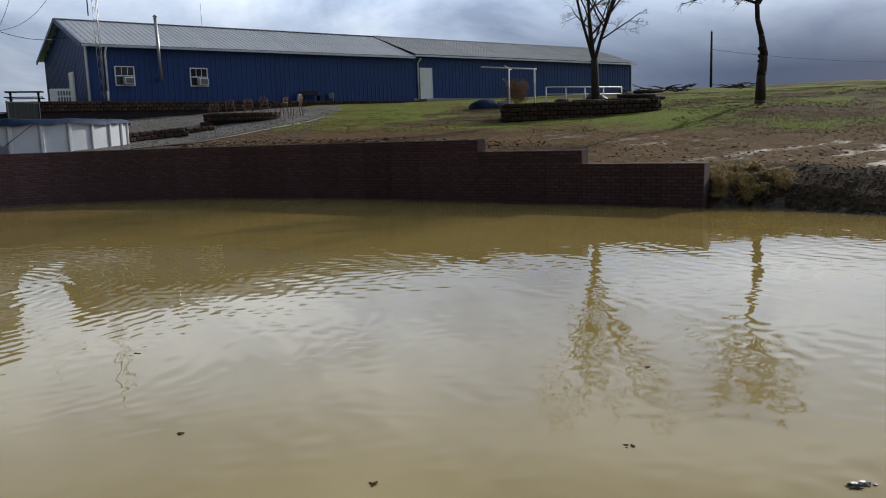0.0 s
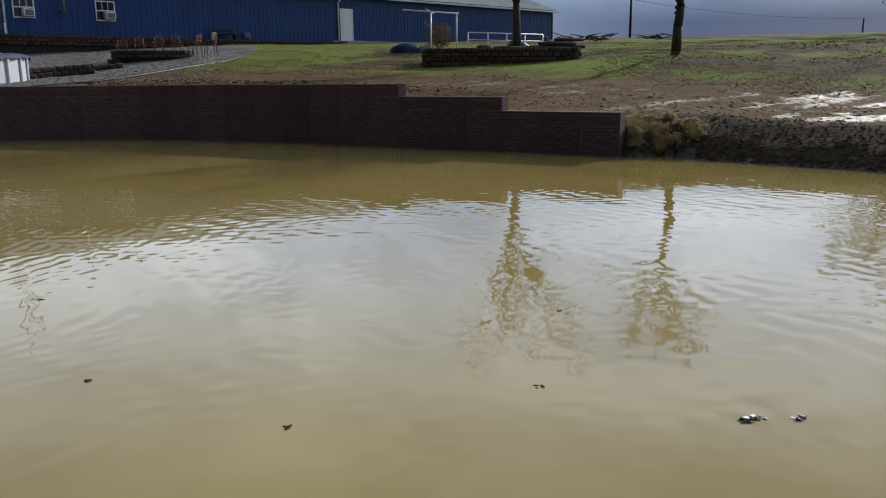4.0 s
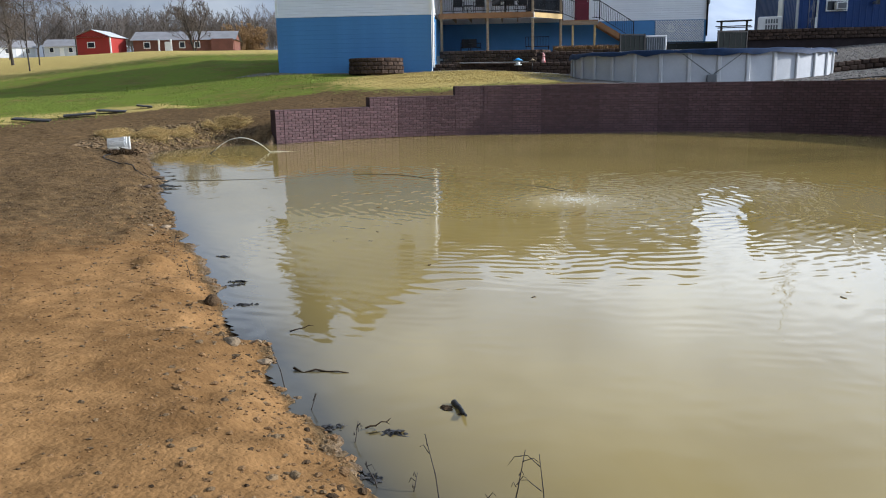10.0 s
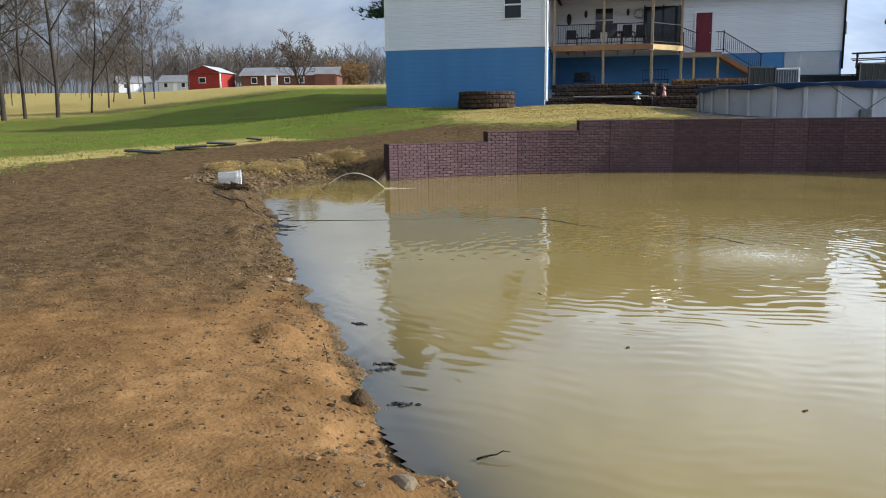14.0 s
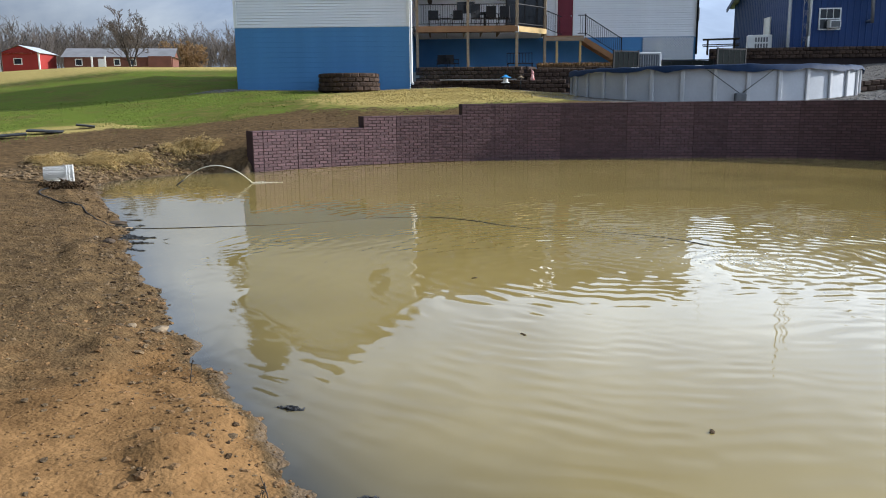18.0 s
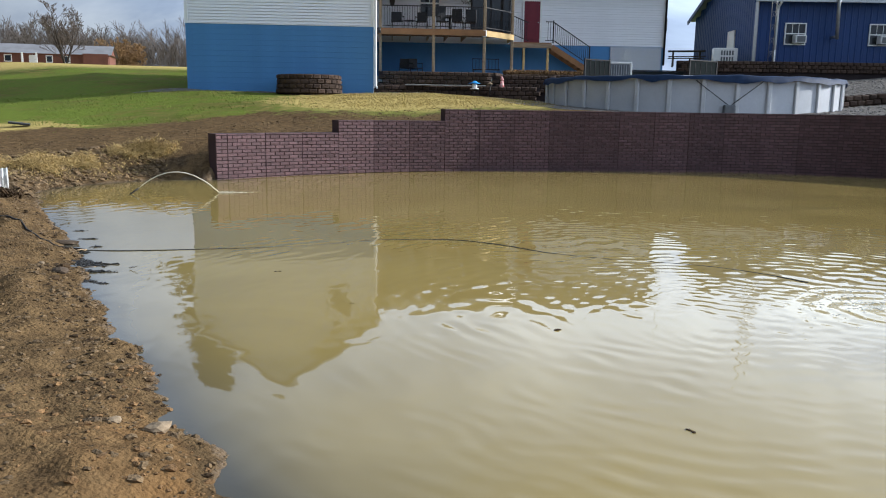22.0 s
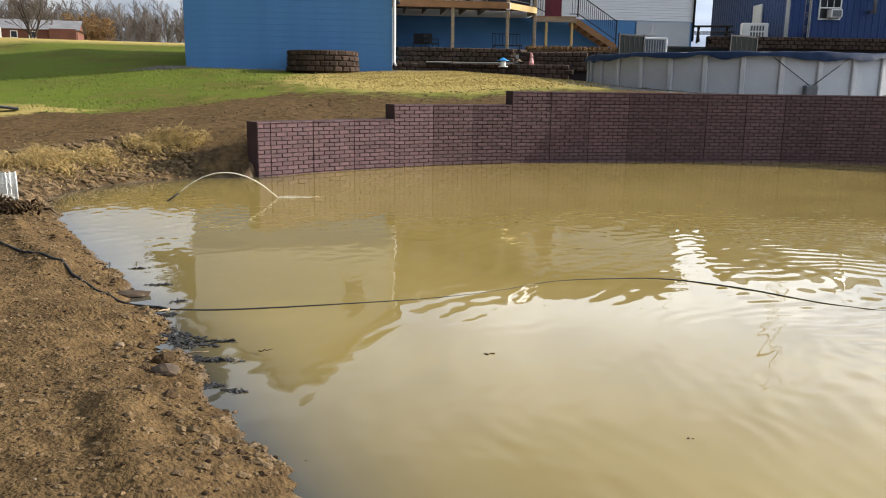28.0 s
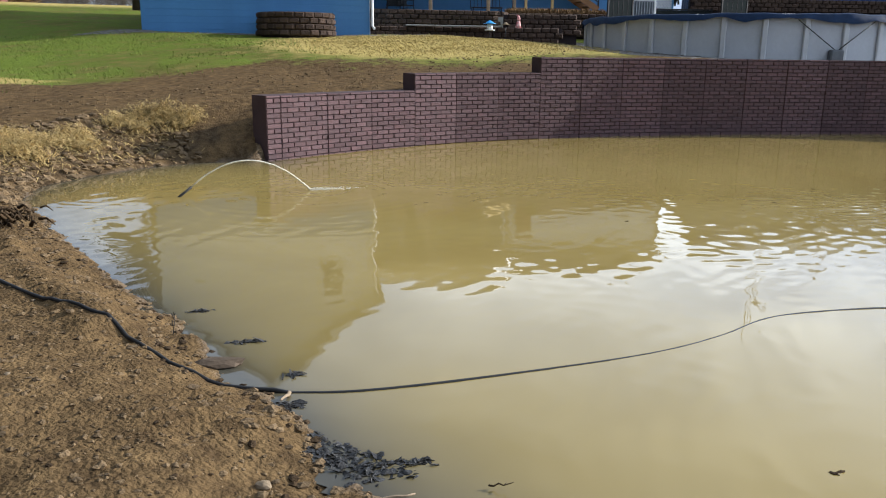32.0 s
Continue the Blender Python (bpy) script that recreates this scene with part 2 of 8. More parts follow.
# ---- mesh helpers ----
def box(bm, x0, x1, y0, y1, z0, z1, m=None):
    vs = [bm.verts.new((x, y, z)) for x in (x0, x1) for y in (y0, y1) for z in (z0, z1)]
    if m:
        for v in vs:
            v.co = m @ v.co
    for f in ((0, 1, 3, 2), (4, 6, 7, 5), (0, 4, 5, 1), (2, 3, 7, 6), (0, 2, 6, 4), (1, 5, 7, 3)):
        bm.faces.new([vs[i] for i in f])
    return bm


def soft_box(x0, x1, y0, y1, z0, z1, r=0.01, seg=1):
    bm = box(bmesh.new(), x0, x1, y0, y1, z0, z1)
    bmesh.ops.bevel(bm, geom=bm.edges[:], offset=r, segments=seg, affect="EDGES")
    return bm


def tube(bm, points, r0, r1=None, sides=8, cap=True):
    """A round bar along points, tapering from r0 to r1."""
    pts = [Vector(p) for p in points]
    r1 = r0 if r1 is None else r1
    rings = []
    side = None
    for i, p in enumerate(pts):
        d = (pts[min(i + 1, len(pts) - 1)] - pts[max(i - 1, 0)])
        d = d.normalized() if d.length > 1e-9 else Vector((0, 0, 1))
        if side is None:
            side = d.orthogonal().normalized()
        side = (side - d * side.dot(d)).normalized()
        up = d.cross(side)
        r = r0 + (r1 - r0) * i / max(len(pts) - 1, 1)
        rings.append([bm.verts.new(p + (side * math.cos(a) + up * math.sin(a)) * r)
                      for a in (2 * math.pi * k / sides for k in range(sides))])
    for a, b in zip(rings, rings[1:]):
        for k in range(sides):
            f = bm.faces.new((a[k], a[(k + 1) % sides], b[(k + 1) % sides], b[k]))
            f.smooth = True
    if cap and sides > 2:
        bm.faces.new(rings[0][::-1])
        bm.faces.new(rings[-1])
    return bm


def bar(bm, a, b, w, h=None):
    """A square bar from a to b."""
    a, b = Vector(a), Vector(b)
    h = w if h is None else h
    d = b - a
    m = Matrix.Translation(a) @ d.to_track_quat("X", "Z").to_matrix().to_4x4()
    return box(bm, 0, d.length, -w / 2, w / 2, -h / 2, h / 2, m)


def prism(bm, outline, z0, z1):
    lo = [bm.verts.new((x, y, z0)) for x, y in outline]
    hi = [bm.verts.new((x, y, z1)) for x, y in outline]
    bm.faces.new(lo[::-1])
    bm.faces.new(hi)
    n = len(outline)
    for i in range(n):
        bm.faces.new((lo[i], lo[(i + 1) % n], hi[(i + 1) % n], hi[i]))
    return bm


def to_mesh(name, bm, mat):
    me = bpy.data.meshes.new(name)
    bmesh.ops.recalc_face_normals(bm, faces=bm.faces[:])
    bm.to_mesh(me)
    bm.free()
    for one in (mat if isinstance(mat, (list, tuple)) else [mat]):
        me.materials.append(one)
    return me


def part(name, bm, mat, parent, label=""):
    """One mesh object under a thing or a part."""
    ob = new(name, to_mesh(name, bm, mat))
    ob.parent = parent
    if label:
        ob["label"] = label
    return ob


def thing(name, m, label, category, group="", kind=""):
    ob = new(name)
    ob.empty_display_size = 0.1
    ob.matrix_world = m
    return tagged(ob, label, category, group, kind)


def single(name, bm, mat, m, label, category, group="", kind=""):
    ob = new(name, to_mesh(name, bm, mat))
    ob.matrix_world = m
    return tagged(ob, label, category, group, kind)


def share(name, mesh, parent, m):
    ob = new(name, mesh)
    ob.parent = parent
    ob.matrix_basis = m
    return ob


def raw_mesh(name, verts, faces, mat, smooth=False):
    me = bpy.data.meshes.new(name)
    me.from_pydata([tuple(v) for v in verts], [], [tuple(f) for f in faces])
    me.materials.append(mat)
    if smooth:
        me.polygons.foreach_set("use_smooth", [True] * len(me.polygons))
    me.update()
    return me


rng = np.random.default_rng(7)

# ---- the pond's outline ----
WALL_KNOTS = [(-19.93, 15.98), (-19.62, 17.3), (-19.14, 18.7), (-18.3, 20.3), (-16.6, 22.4), (-14.2, 24.45), (-11.9, 26.0),
              (-9.3, 26.55), (-6.4, 26.1), (-2.9, 24.35), (1.0, 21.35), (4.61, 18.52)]
SHORE_KNOTS = [(4.61, 18.52), (5.5, 18.5), (6.15, 17.5), (6.95, 16.3), (8.2, 14.5), (9.0, 11.0), (6.5, 7.2), (2.0, 5.0), (-1.5, 4.45),
               (-3.85, 5.07), (-5.3, 5.68), (-7.2, 6.42), (-9.6, 7.42), (-12.3, 8.6), (-15.0, 9.98), (-17.2, 10.95), (-19.2, 11.85),
               (-20.4, 12.6), (-20.85, 13.7), (-20.75, 15.0), (-20.25, 15.9), (-19.93, 15.98)]


def curve_through(knots, step):
    """Points at even steps along a smooth line through the knots."""
    k = [Vector((*p, 0)) for p in knots]
    k = [k[0] * 2 - k[1], *k, k[-1] * 2 - k[-2]]
    fine = []
    for i in range(1, len(k) - 2):
        p0, p1, p2, p3 = k[i - 1:i + 3]
        for j in range(24):
            u = j / 24
            fine.append(0.5 * (2 * p1 + (p2 - p0) * u + (2 * p0 - 5 * p1 + 4 * p2 - p3) * u * u + (3 * p1 - p0 - 3 * p2 + p3) * u ** 3))
    fine.append(k[-2])
    run = np.r_[0, np.cumsum([(b - a).length for a, b in zip(fine, fine[1:])])]
    n = max(1, round(run[-1] / step))
    want = np.linspace(0, run[-1], n + 1)
    xs, ys = [p.x for p in fine], [p.y for p in fine]
    return np.stack([np.interp(want, run, xs), np.interp(want, run, ys)], 1)


WALL_LINE = curve_through(WALL_KNOTS, 0.05)
wall_run = np.r_[0, np.cumsum(np.hypot(*np.diff(WALL_LINE, axis=0).T))]
seams = np.r_[0, np.arange(0.25, wall_run[-1] - 0.5, 0.868), wall_run[-1]]
PANELS = np.stack([np.interp(seams, wall_run, WALL_LINE[:, k]) for k in (0, 1)], 1)
SHORE = curve_through(SHORE_KNOTS, 0.5)
POND = np.concatenate([PANELS[:-1], SHORE[:-1]])
POND_MID = np.array([-8.0, 16.0])


def line_distance(p, line):
    best = np.full(len(p), 1e9)
    for a, b in zip(line, line[1:]):
        d = b - a
        u = np.clip(((p - a) @ d) / (d @ d), 0, 1)
        best = np.minimum(best, np.hypot(*(p - a - u[:, None] * d).T))
    return best


def inside(p, ring):
    hit = np.zeros(len(p), bool)
    for a, b in zip(ring, np.roll(ring, -1, 0)):
        cross = ((a[1] > p[:, 1]) != (b[1] > p[:, 1]))
        x = (b[0] - a[0]) * (p[:, 1] - a[1]) / ((b[1] - a[1]) or 1e-9) + a[0]
        hit ^= cross & (p[:, 0] < x)
    return hit


# The lie of the land: height over the water by bearing from the pond's middle (degrees to the left of +y) and distance from its edge
AWAY = [0.0, 0.5, 1.5, 4, 8, 13, 18, 25, 35, 55, 85, 150, 400, 2000]
LAND = {
    -180: [0.0, 0.10, 0.18, 0.22, 0.3, 0.4, 0.5, 0.6, 0.8, 1.2, 1.5, 2, 3, 4],
    -120: [0.0, 0.30, 0.55, 0.75, 0.85, 1.0, 1.2, 1.5, 2.0, 2.6, 3, 3, 3, 4],
    -84: [0.0, 0.30, 0.62, 0.80, 1.0, 1.6, 2.25, 2.8, 3.2, 3.9, 4.2, 4, 4, 4],
    -74: [0.7, 0.72, 0.75, 0.85, 1.2, 1.9, 2.4, 2.9, 3.3, 4.2, 4.5, 4, 4, 4],
    -52: [1.1, 1.12, 1.15, 1.25, 1.5, 2.1, 2.6, 3.1, 3.5, 4.6, 4.9, 4.5, 4, 4],
    -30: [1.33, 1.35, 1.38, 1.5, 1.75, 2.05, 2.5, 3.2, 3.85, 4.8, 5.1, 5, 5, 5],
    -5: [1.33, 1.35, 1.4, 1.6, 1.95, 2.45, 2.95, 3.5, 3.95, 4.7, 5, 5, 5, 5],
    25: [1.33, 1.34, 1.35, 1.36, 1.4, 1.45, 2.4, 3.3, 3.7, 4.6, 5, 6, 8, 12],
    50: [1.33, 1.35, 1.42, 1.6, 1.85, 2.05, 2.2, 2.9, 3.6, 4.6, 5.6, 7.5, 12, 18],
    70: [1.0, 1.05, 1.1, 1.3, 1.6, 1.85, 2.2, 2.7, 3.4, 4.5, 5.4, 7, 14, 20],
    84: [0.75, 0.78, 0.82, 0.9, 1.0, 1.15, 1.3, 1.5, 1.8, 2.6, 3.6, 6, 14, 20],
    93: [0.0, 0.25, 0.55, 0.68, 0.78, 0.9, 1.0, 1.15, 1.4, 2.0, 3, 5, 13, 20],
    112: [0.0, 0.18, 0.32, 0.42, 0.52, 0.62, 0.72, 0.9, 1.1, 1.6, 2.2, 4, 10, 16],
    140: [0.0, 0.12, 0.20, 0.26, 0.34, 0.42, 0.5, 0.6, 0.8, 1.2, 1.6, 2.5, 5, 8],
    180: [0.0, 0.10, 0.18, 0.22, 0.3, 0.4, 0.5, 0.6, 0.8, 1.2, 1.5, 2, 3, 4],
}
BEARINGS = sorted(LAND)


def land(p):
    """Height of the open ground, and its distance from the pond's edge, for rows of x, y."""
    p = np.asarray(p, float)
    d = np.minimum(line_distance(p, PANELS), line_distance(p, SHORE))
    d = np.where(inside(p, POND), -d, d)
    ang = np.degrees(np.arctan2(-(p[:, 0] - POND_MID[0]), p[:, 1] - POND_MID[1]))
    table = np.array([LAND[b] for b in BEARINGS], float)
    by = np.stack([np.interp(d, AWAY, row) for row in table], 1)
    k = np.clip(np.searchsorted(BEARINGS, ang) - 1, 0, len(BEARINGS) - 2)
    b0, b1 = np.array(BEARINGS)[k], np.array(BEARINGS)[k + 1]
    u = (ang - b0) / (b1 - b0)
    rows = np.arange(len(p))
    z = by[rows, k] * (1 - u) + by[rows, k + 1] * u
    near_wall = line_distance(p, PANELS)
    dw = np.where(inside(p, POND), -near_wall, near_wall)
    low = (d < 0) | ((dw < 0.28) & (np.abs(dw) <= d + 1e-6))
    bed = np.clip(d * 0.35, -0.6, 0.0) - 0.02
    return np.where(d < 0, bed, np.where(low, -0.3, z)), d


def ground_z(x, y):
    return float(land([(x, y)])[0][0])


# ---- ground ----
def lines(lo, hi, step, far, near0, near1):
    """Grid lines: close along the trodden bank, wider over the yard, ever wider to the horizon."""
    out, s = [], step
    while (out[-1] if out else 0) < far:
        s *= 1.16
        out.append((out[-1] if out else 0) + s)
    mid = np.concatenate([np.arange(lo, near0 - step / 2, step), np.arange(near0, near1, 0.06), np.arange(near1, hi + 1e-6, step)])
    return np.concatenate([lo - np.array(out)[::-1], mid, hi + np.array(out)])


gx, gy = lines(-33, 14, 0.21, 2500, -20.5, 0.0), lines(-2, 37, 0.21, 2500, 1.8, 13.0)
GX, GY = np.meshgrid(gx, gy, indexing="ij")
GP = np.stack([GX.ravel(), GY.ravel()], 1)
GZ, GD = land(GP)


def fbm(p, scale, octaves=4):
    """Soft noise in 0..1 for rows of x, y."""
    total, amp, norm = np.zeros(len(p)), 1.0, 0.0
    for o in range(octaves):
        q = p * scale * 2 ** o + 37.3 * o + 500
        i = np.floor(q).astype(np.int64)
        f = q - i
        f = f * f * (3 - 2 * f)

        def h(a, b):
            n = (a * 374761393 + b * 668265263 + o * 982451653) & 0x7FFFFFFF
            n = ((n ^ (n >> 13)) * 1274126177) & 0x7FFFFFFF
            return ((n ^ (n >> 16)) & 0xFFFF) / 65535.0
        v = (h(i[:, 0], i[:, 1]) * (1 - f[:, 0]) + h(i[:, 0] + 1, i[:, 1]) * f[:, 0]) * (1 - f[:, 1]) \
            + (h(i[:, 0], i[:, 1] + 1) * (1 - f[:, 0]) + h(i[:, 0] + 1, i[:, 1] + 1) * f[:, 0]) * f[:, 1]
        total, norm, amp = total + v * amp, norm + amp, amp * 0.5
    return total / norm


def step01(v, a, b):
    u = np.clip((v - a) / (b - a), 0, 1)
    return u * u * (3 - 2 * u)


n_big, n_mid, n_fine = fbm(GP, 0.12), fbm(GP, 0.7), fbm(GP, 2.2, 3)
bearing = np.degrees(np.arctan2(-(GP[:, 0] + 8), GP[:, 1] - 16))
ed = GD + (n_mid - 0.5) * 2.4 + (n_big - 0.5) * 1.5
left = (bearing > 40) | (bearing < -140)
# cover: green turf, bleached turf, gravel
turf = np.where(bearing > 88, step01(ed, 5.0, 8.0), np.where(bearing > 40, step01(ed, 4.2, 6.0), step01(ed, 4.5, 6.5)))
turf = np.where((bearing < 5) & (bearing > -140), step01(ed, 6.0, 9.0) * np.where(bearing < -18, 0.10 + 0.75 * step01(fbm(GP, 0.28, 4), 0.32, 0.66), 0.56), turf)
turf = np.where(bearing <= -140, step01(ed, 5.5, 9), turf)
turf = np.where(np.abs(bearing) > 150, step01(ed, 9, 12) * 0.6, turf)
mound_x = (GP[:, 0] + 27.39) * 0.786 + (GP[:, 1] - 29.97) * 0.618
mound_y = (GP[:, 0] + 27.39) * -0.618 + (GP[:, 1] - 29.97) * 0.786
bleach = np.exp(-(((mound_x - 1.6) / 4.0) ** 2 + ((mound_y + 4.9) / 4.3) ** 2)) * 2.2
turf = np.maximum(turf, np.clip(bleach * 1.3, 0, 1) * step01(GD + n_mid - 0.5, 0.7, 1.6))
bleach = np.maximum(bleach, np.where(bearing > 86, step01(ed, 5.2, 6.5) * (1 - step01(ed, 7.5, 10)), 0) * 0.8)
bleach = np.maximum(bleach, np.where(bearing < 0, 0.22 * step01(ed, 7, 16), 0))
bleach = np.maximum(bleach, np.where(bearing > 40, 0.8 * step01(ed, 26, 48), 0))
pad = (np.hypot(GP[:, 0] + 16.0, (GP[:, 1] - 33.4)) < 7.2 + (n_mid - 0.5) * 1.5)
court = (GP[:, 0] > -19) & (GP[:, 0] < -4.3 + (n_mid - 0.5) * 1.6 - 0.45 * (41 - GP[:, 1]).clip(0)) & (GP[:, 1] > 27.5) & (GP[:, 1] < 50) & (GD > 1.2)
edge_strip = (GP[:, 0] < -18) & (GP[:, 0] > -34) & (np.abs((GP[:, 0] + 27.39) * -0.618 + (GP[:, 1] - 29.97) * 0.786 + 0.25) < 0.4 + 0.3 * n_mid)
stones = (pad | court | edge_strip).astype(float) * (GD > 0.3)
# soil: orange clay, wet shine, dark rot
clay = step01(GP[:, 0] + (n_mid - 0.5) * 4 + (n_big - 0.5) * 3, -12.5, -8.5) * (GP[:, 1] < 12) * step01(GD + (n_fine - 0.5) * 0.2, 0.0, 0.2)
streak = fbm(np.stack([GP[:, 0] * 0.30 + GP[:, 1] * 0.10, GP[:, 1] * 1.15 - GP[:, 0] * 0.38], 1), 1.8, 5)
wet = np.where((bearing < -40) & (bearing > -140), 0.68 * step01(streak + 0.5 * (n_fine - 0.5), 0.44, 0.66) * step01(GD, 1.2, 2.4) * (1 - step01(ed, 5.5, 8.0)), 0)
wet = np.maximum(wet, 0.8 * (1 - step01(GD + (n_fine - 0.5) * 0.25, 0.0, 0.12)))
dark = np.where((bearing < -72) & (bearing > -140), 0.85 * (1 - step01(ed, 1.2, 3.0)), 0)
dark = np.maximum(dark, np.where((bearing < 5) & (bearing > -45), 0.6 * (1 - step01(ed, 2.0, 4.0)), 0))
dark = np.maximum(dark, np.where((bearing > 86) & (bearing < 112), 0.5 * (1 - step01(ed, 1.0, 2.5)), 0))
dark = np.maximum(dark, 0.3 * (1 - step01(GD + (n_mid - 0.5) * 0.3, 0.0, 0.2)))
dark = np.maximum(dark, np.where((bearing < -18) & (bearing > -140), 0.55 * step01(ed, 7, 10), 0))
rough_ground = np.where(GD > 0, step01(GD, 0.0, 0.5), 0) * (1 - step01(GD, 60, 140))
bank_up = (1 - turf) * (1 - stones)
GZ = GZ + rough_ground * ((n_mid - 0.5) * (0.10 + 0.05 * bank_up) + (n_fine - 0.5) * (0.03 + 0.06 * bank_up) * (1 - 0.6 * clay)) * np.where(GD < 1.0, 0.55, 1)
shore_mask = line_distance(GP, PANELS) > np.abs(GD) + 1e-6
GZ = GZ + np.where(shore_mask & (np.abs(GD) < 0.6), (n_fine - 0.5) * 0.11 + (n_mid - 0.5) * 0.07, 0)

# trodden clay: broken crumbs at the water, shallow prints and smears further up
near_bank = shore_mask & (GD > -0.4) & (GP[:, 0] > -20.5) & (GP[:, 0] < 0.5) & (GP[:, 1] < 13.2)
crumb = (fbm(GP, 3.6, 3) - 0.5) * 0.065 * np.exp(-np.abs(GD) / 0.55) + (fbm(GP, 8.0, 2) - 0.5) * 0.045 * np.exp(-np.abs(GD) / 0.5)
crumb += (fbm(GP, 2.4, 2) - 0.5) * 0.014 + (fbm(GP, 7.5, 2) - 0.5) * 0.004
GZ = GZ + np.where(near_bank, crumb, 0)
pr = np.random.default_rng(77)
for px, reach in zip(pr.uniform(-19.5, -1.5, 620), 2.6 * pr.random(620) ** 1.5):
    py = np.interp(px, [-19.2, -15.0, -9.6, -5.3, -1.5], [11.85, 9.98, 7.42, 5.68, 4.45]) - 0.08 - reach
    rad, deep, turn = pr.uniform(0.05, 0.11), pr.uniform(0.004, 0.012), pr.uniform(0, 3.14)
    i0, i1 = np.searchsorted(gx, (px - 0.3, px + 0.3))
    j0, j1 = np.searchsorted(gy, (py - 0.3, py + 0.3))
    cell = (np.arange(i0, i1)[:, None] * len(gy) + np.arange(j0, j1)[None]).ravel()
    q = GP[cell] - (px, py)
    u = (q[:, 0] * math.cos(turn) + q[:, 1] * math.sin(turn)) / (rad * 1.5)
    v = (-q[:, 0] * math.sin(turn) + q[:, 1] * math.cos(turn)) / rad
    rr2 = u * u + v * v
    GZ[cell] += deep * (0.9 * np.exp(-(np.sqrt(rr2) - 1.25) ** 2 * 6) - np.exp(-rr2 * 1.3))

nx, ny = len(gx), len(gy)
idx = np.arange(nx * ny).reshape(nx, ny)
quads = np.stack([idx[:-1, :-1], idx[1:, :-1], idx[1:, 1:], idx[:-1, 1:]], -1).reshape(-1, 4)
GRID = GZ.reshape(nx, ny)


def surface(p):
    """Height of the finished ground, lumps and all, and the distance from the pond's edge."""
    p = np.asarray(p, float)
    i = np.clip(np.searchsorted(gx, p[:, 0]) - 1, 0, nx - 2)
    j = np.clip(np.searchsorted(gy, p[:, 1]) - 1, 0, ny - 2)
    u, v = (p[:, 0] - gx[i]) / (gx[i + 1] - gx[i]), (p[:, 1] - gy[j]) / (gy[j + 1] - gy[j])
    z = (GRID[i, j] * (1 - u) + GRID[i + 1, j] * u) * (1 - v) + (GRID[i, j + 1] * (1 - u) + GRID[i + 1, j + 1] * u) * v
    return z, land(p)[1]


def top_z(x, y):
    return float(surface([(x, y)])[0][0])


ground_me = bpy.data.meshes.new("ground")
ground_me.from_pydata(np.column_stack([GP, GZ]).tolist(), [], quads.tolist())
ground_me.polygons.foreach_set("use_smooth", [True] * len(ground_me.polygons))
for name, cols in (("cover", (turf, bleach, stones)), ("soil", (clay, wet, dark))):
    at = ground_me.attributes.new(name, "FLOAT_COLOR", "POINT")
    at.data.foreach_set("color", np.column_stack([*cols, np.ones(len(GP))]).astype(np.float32).ravel())


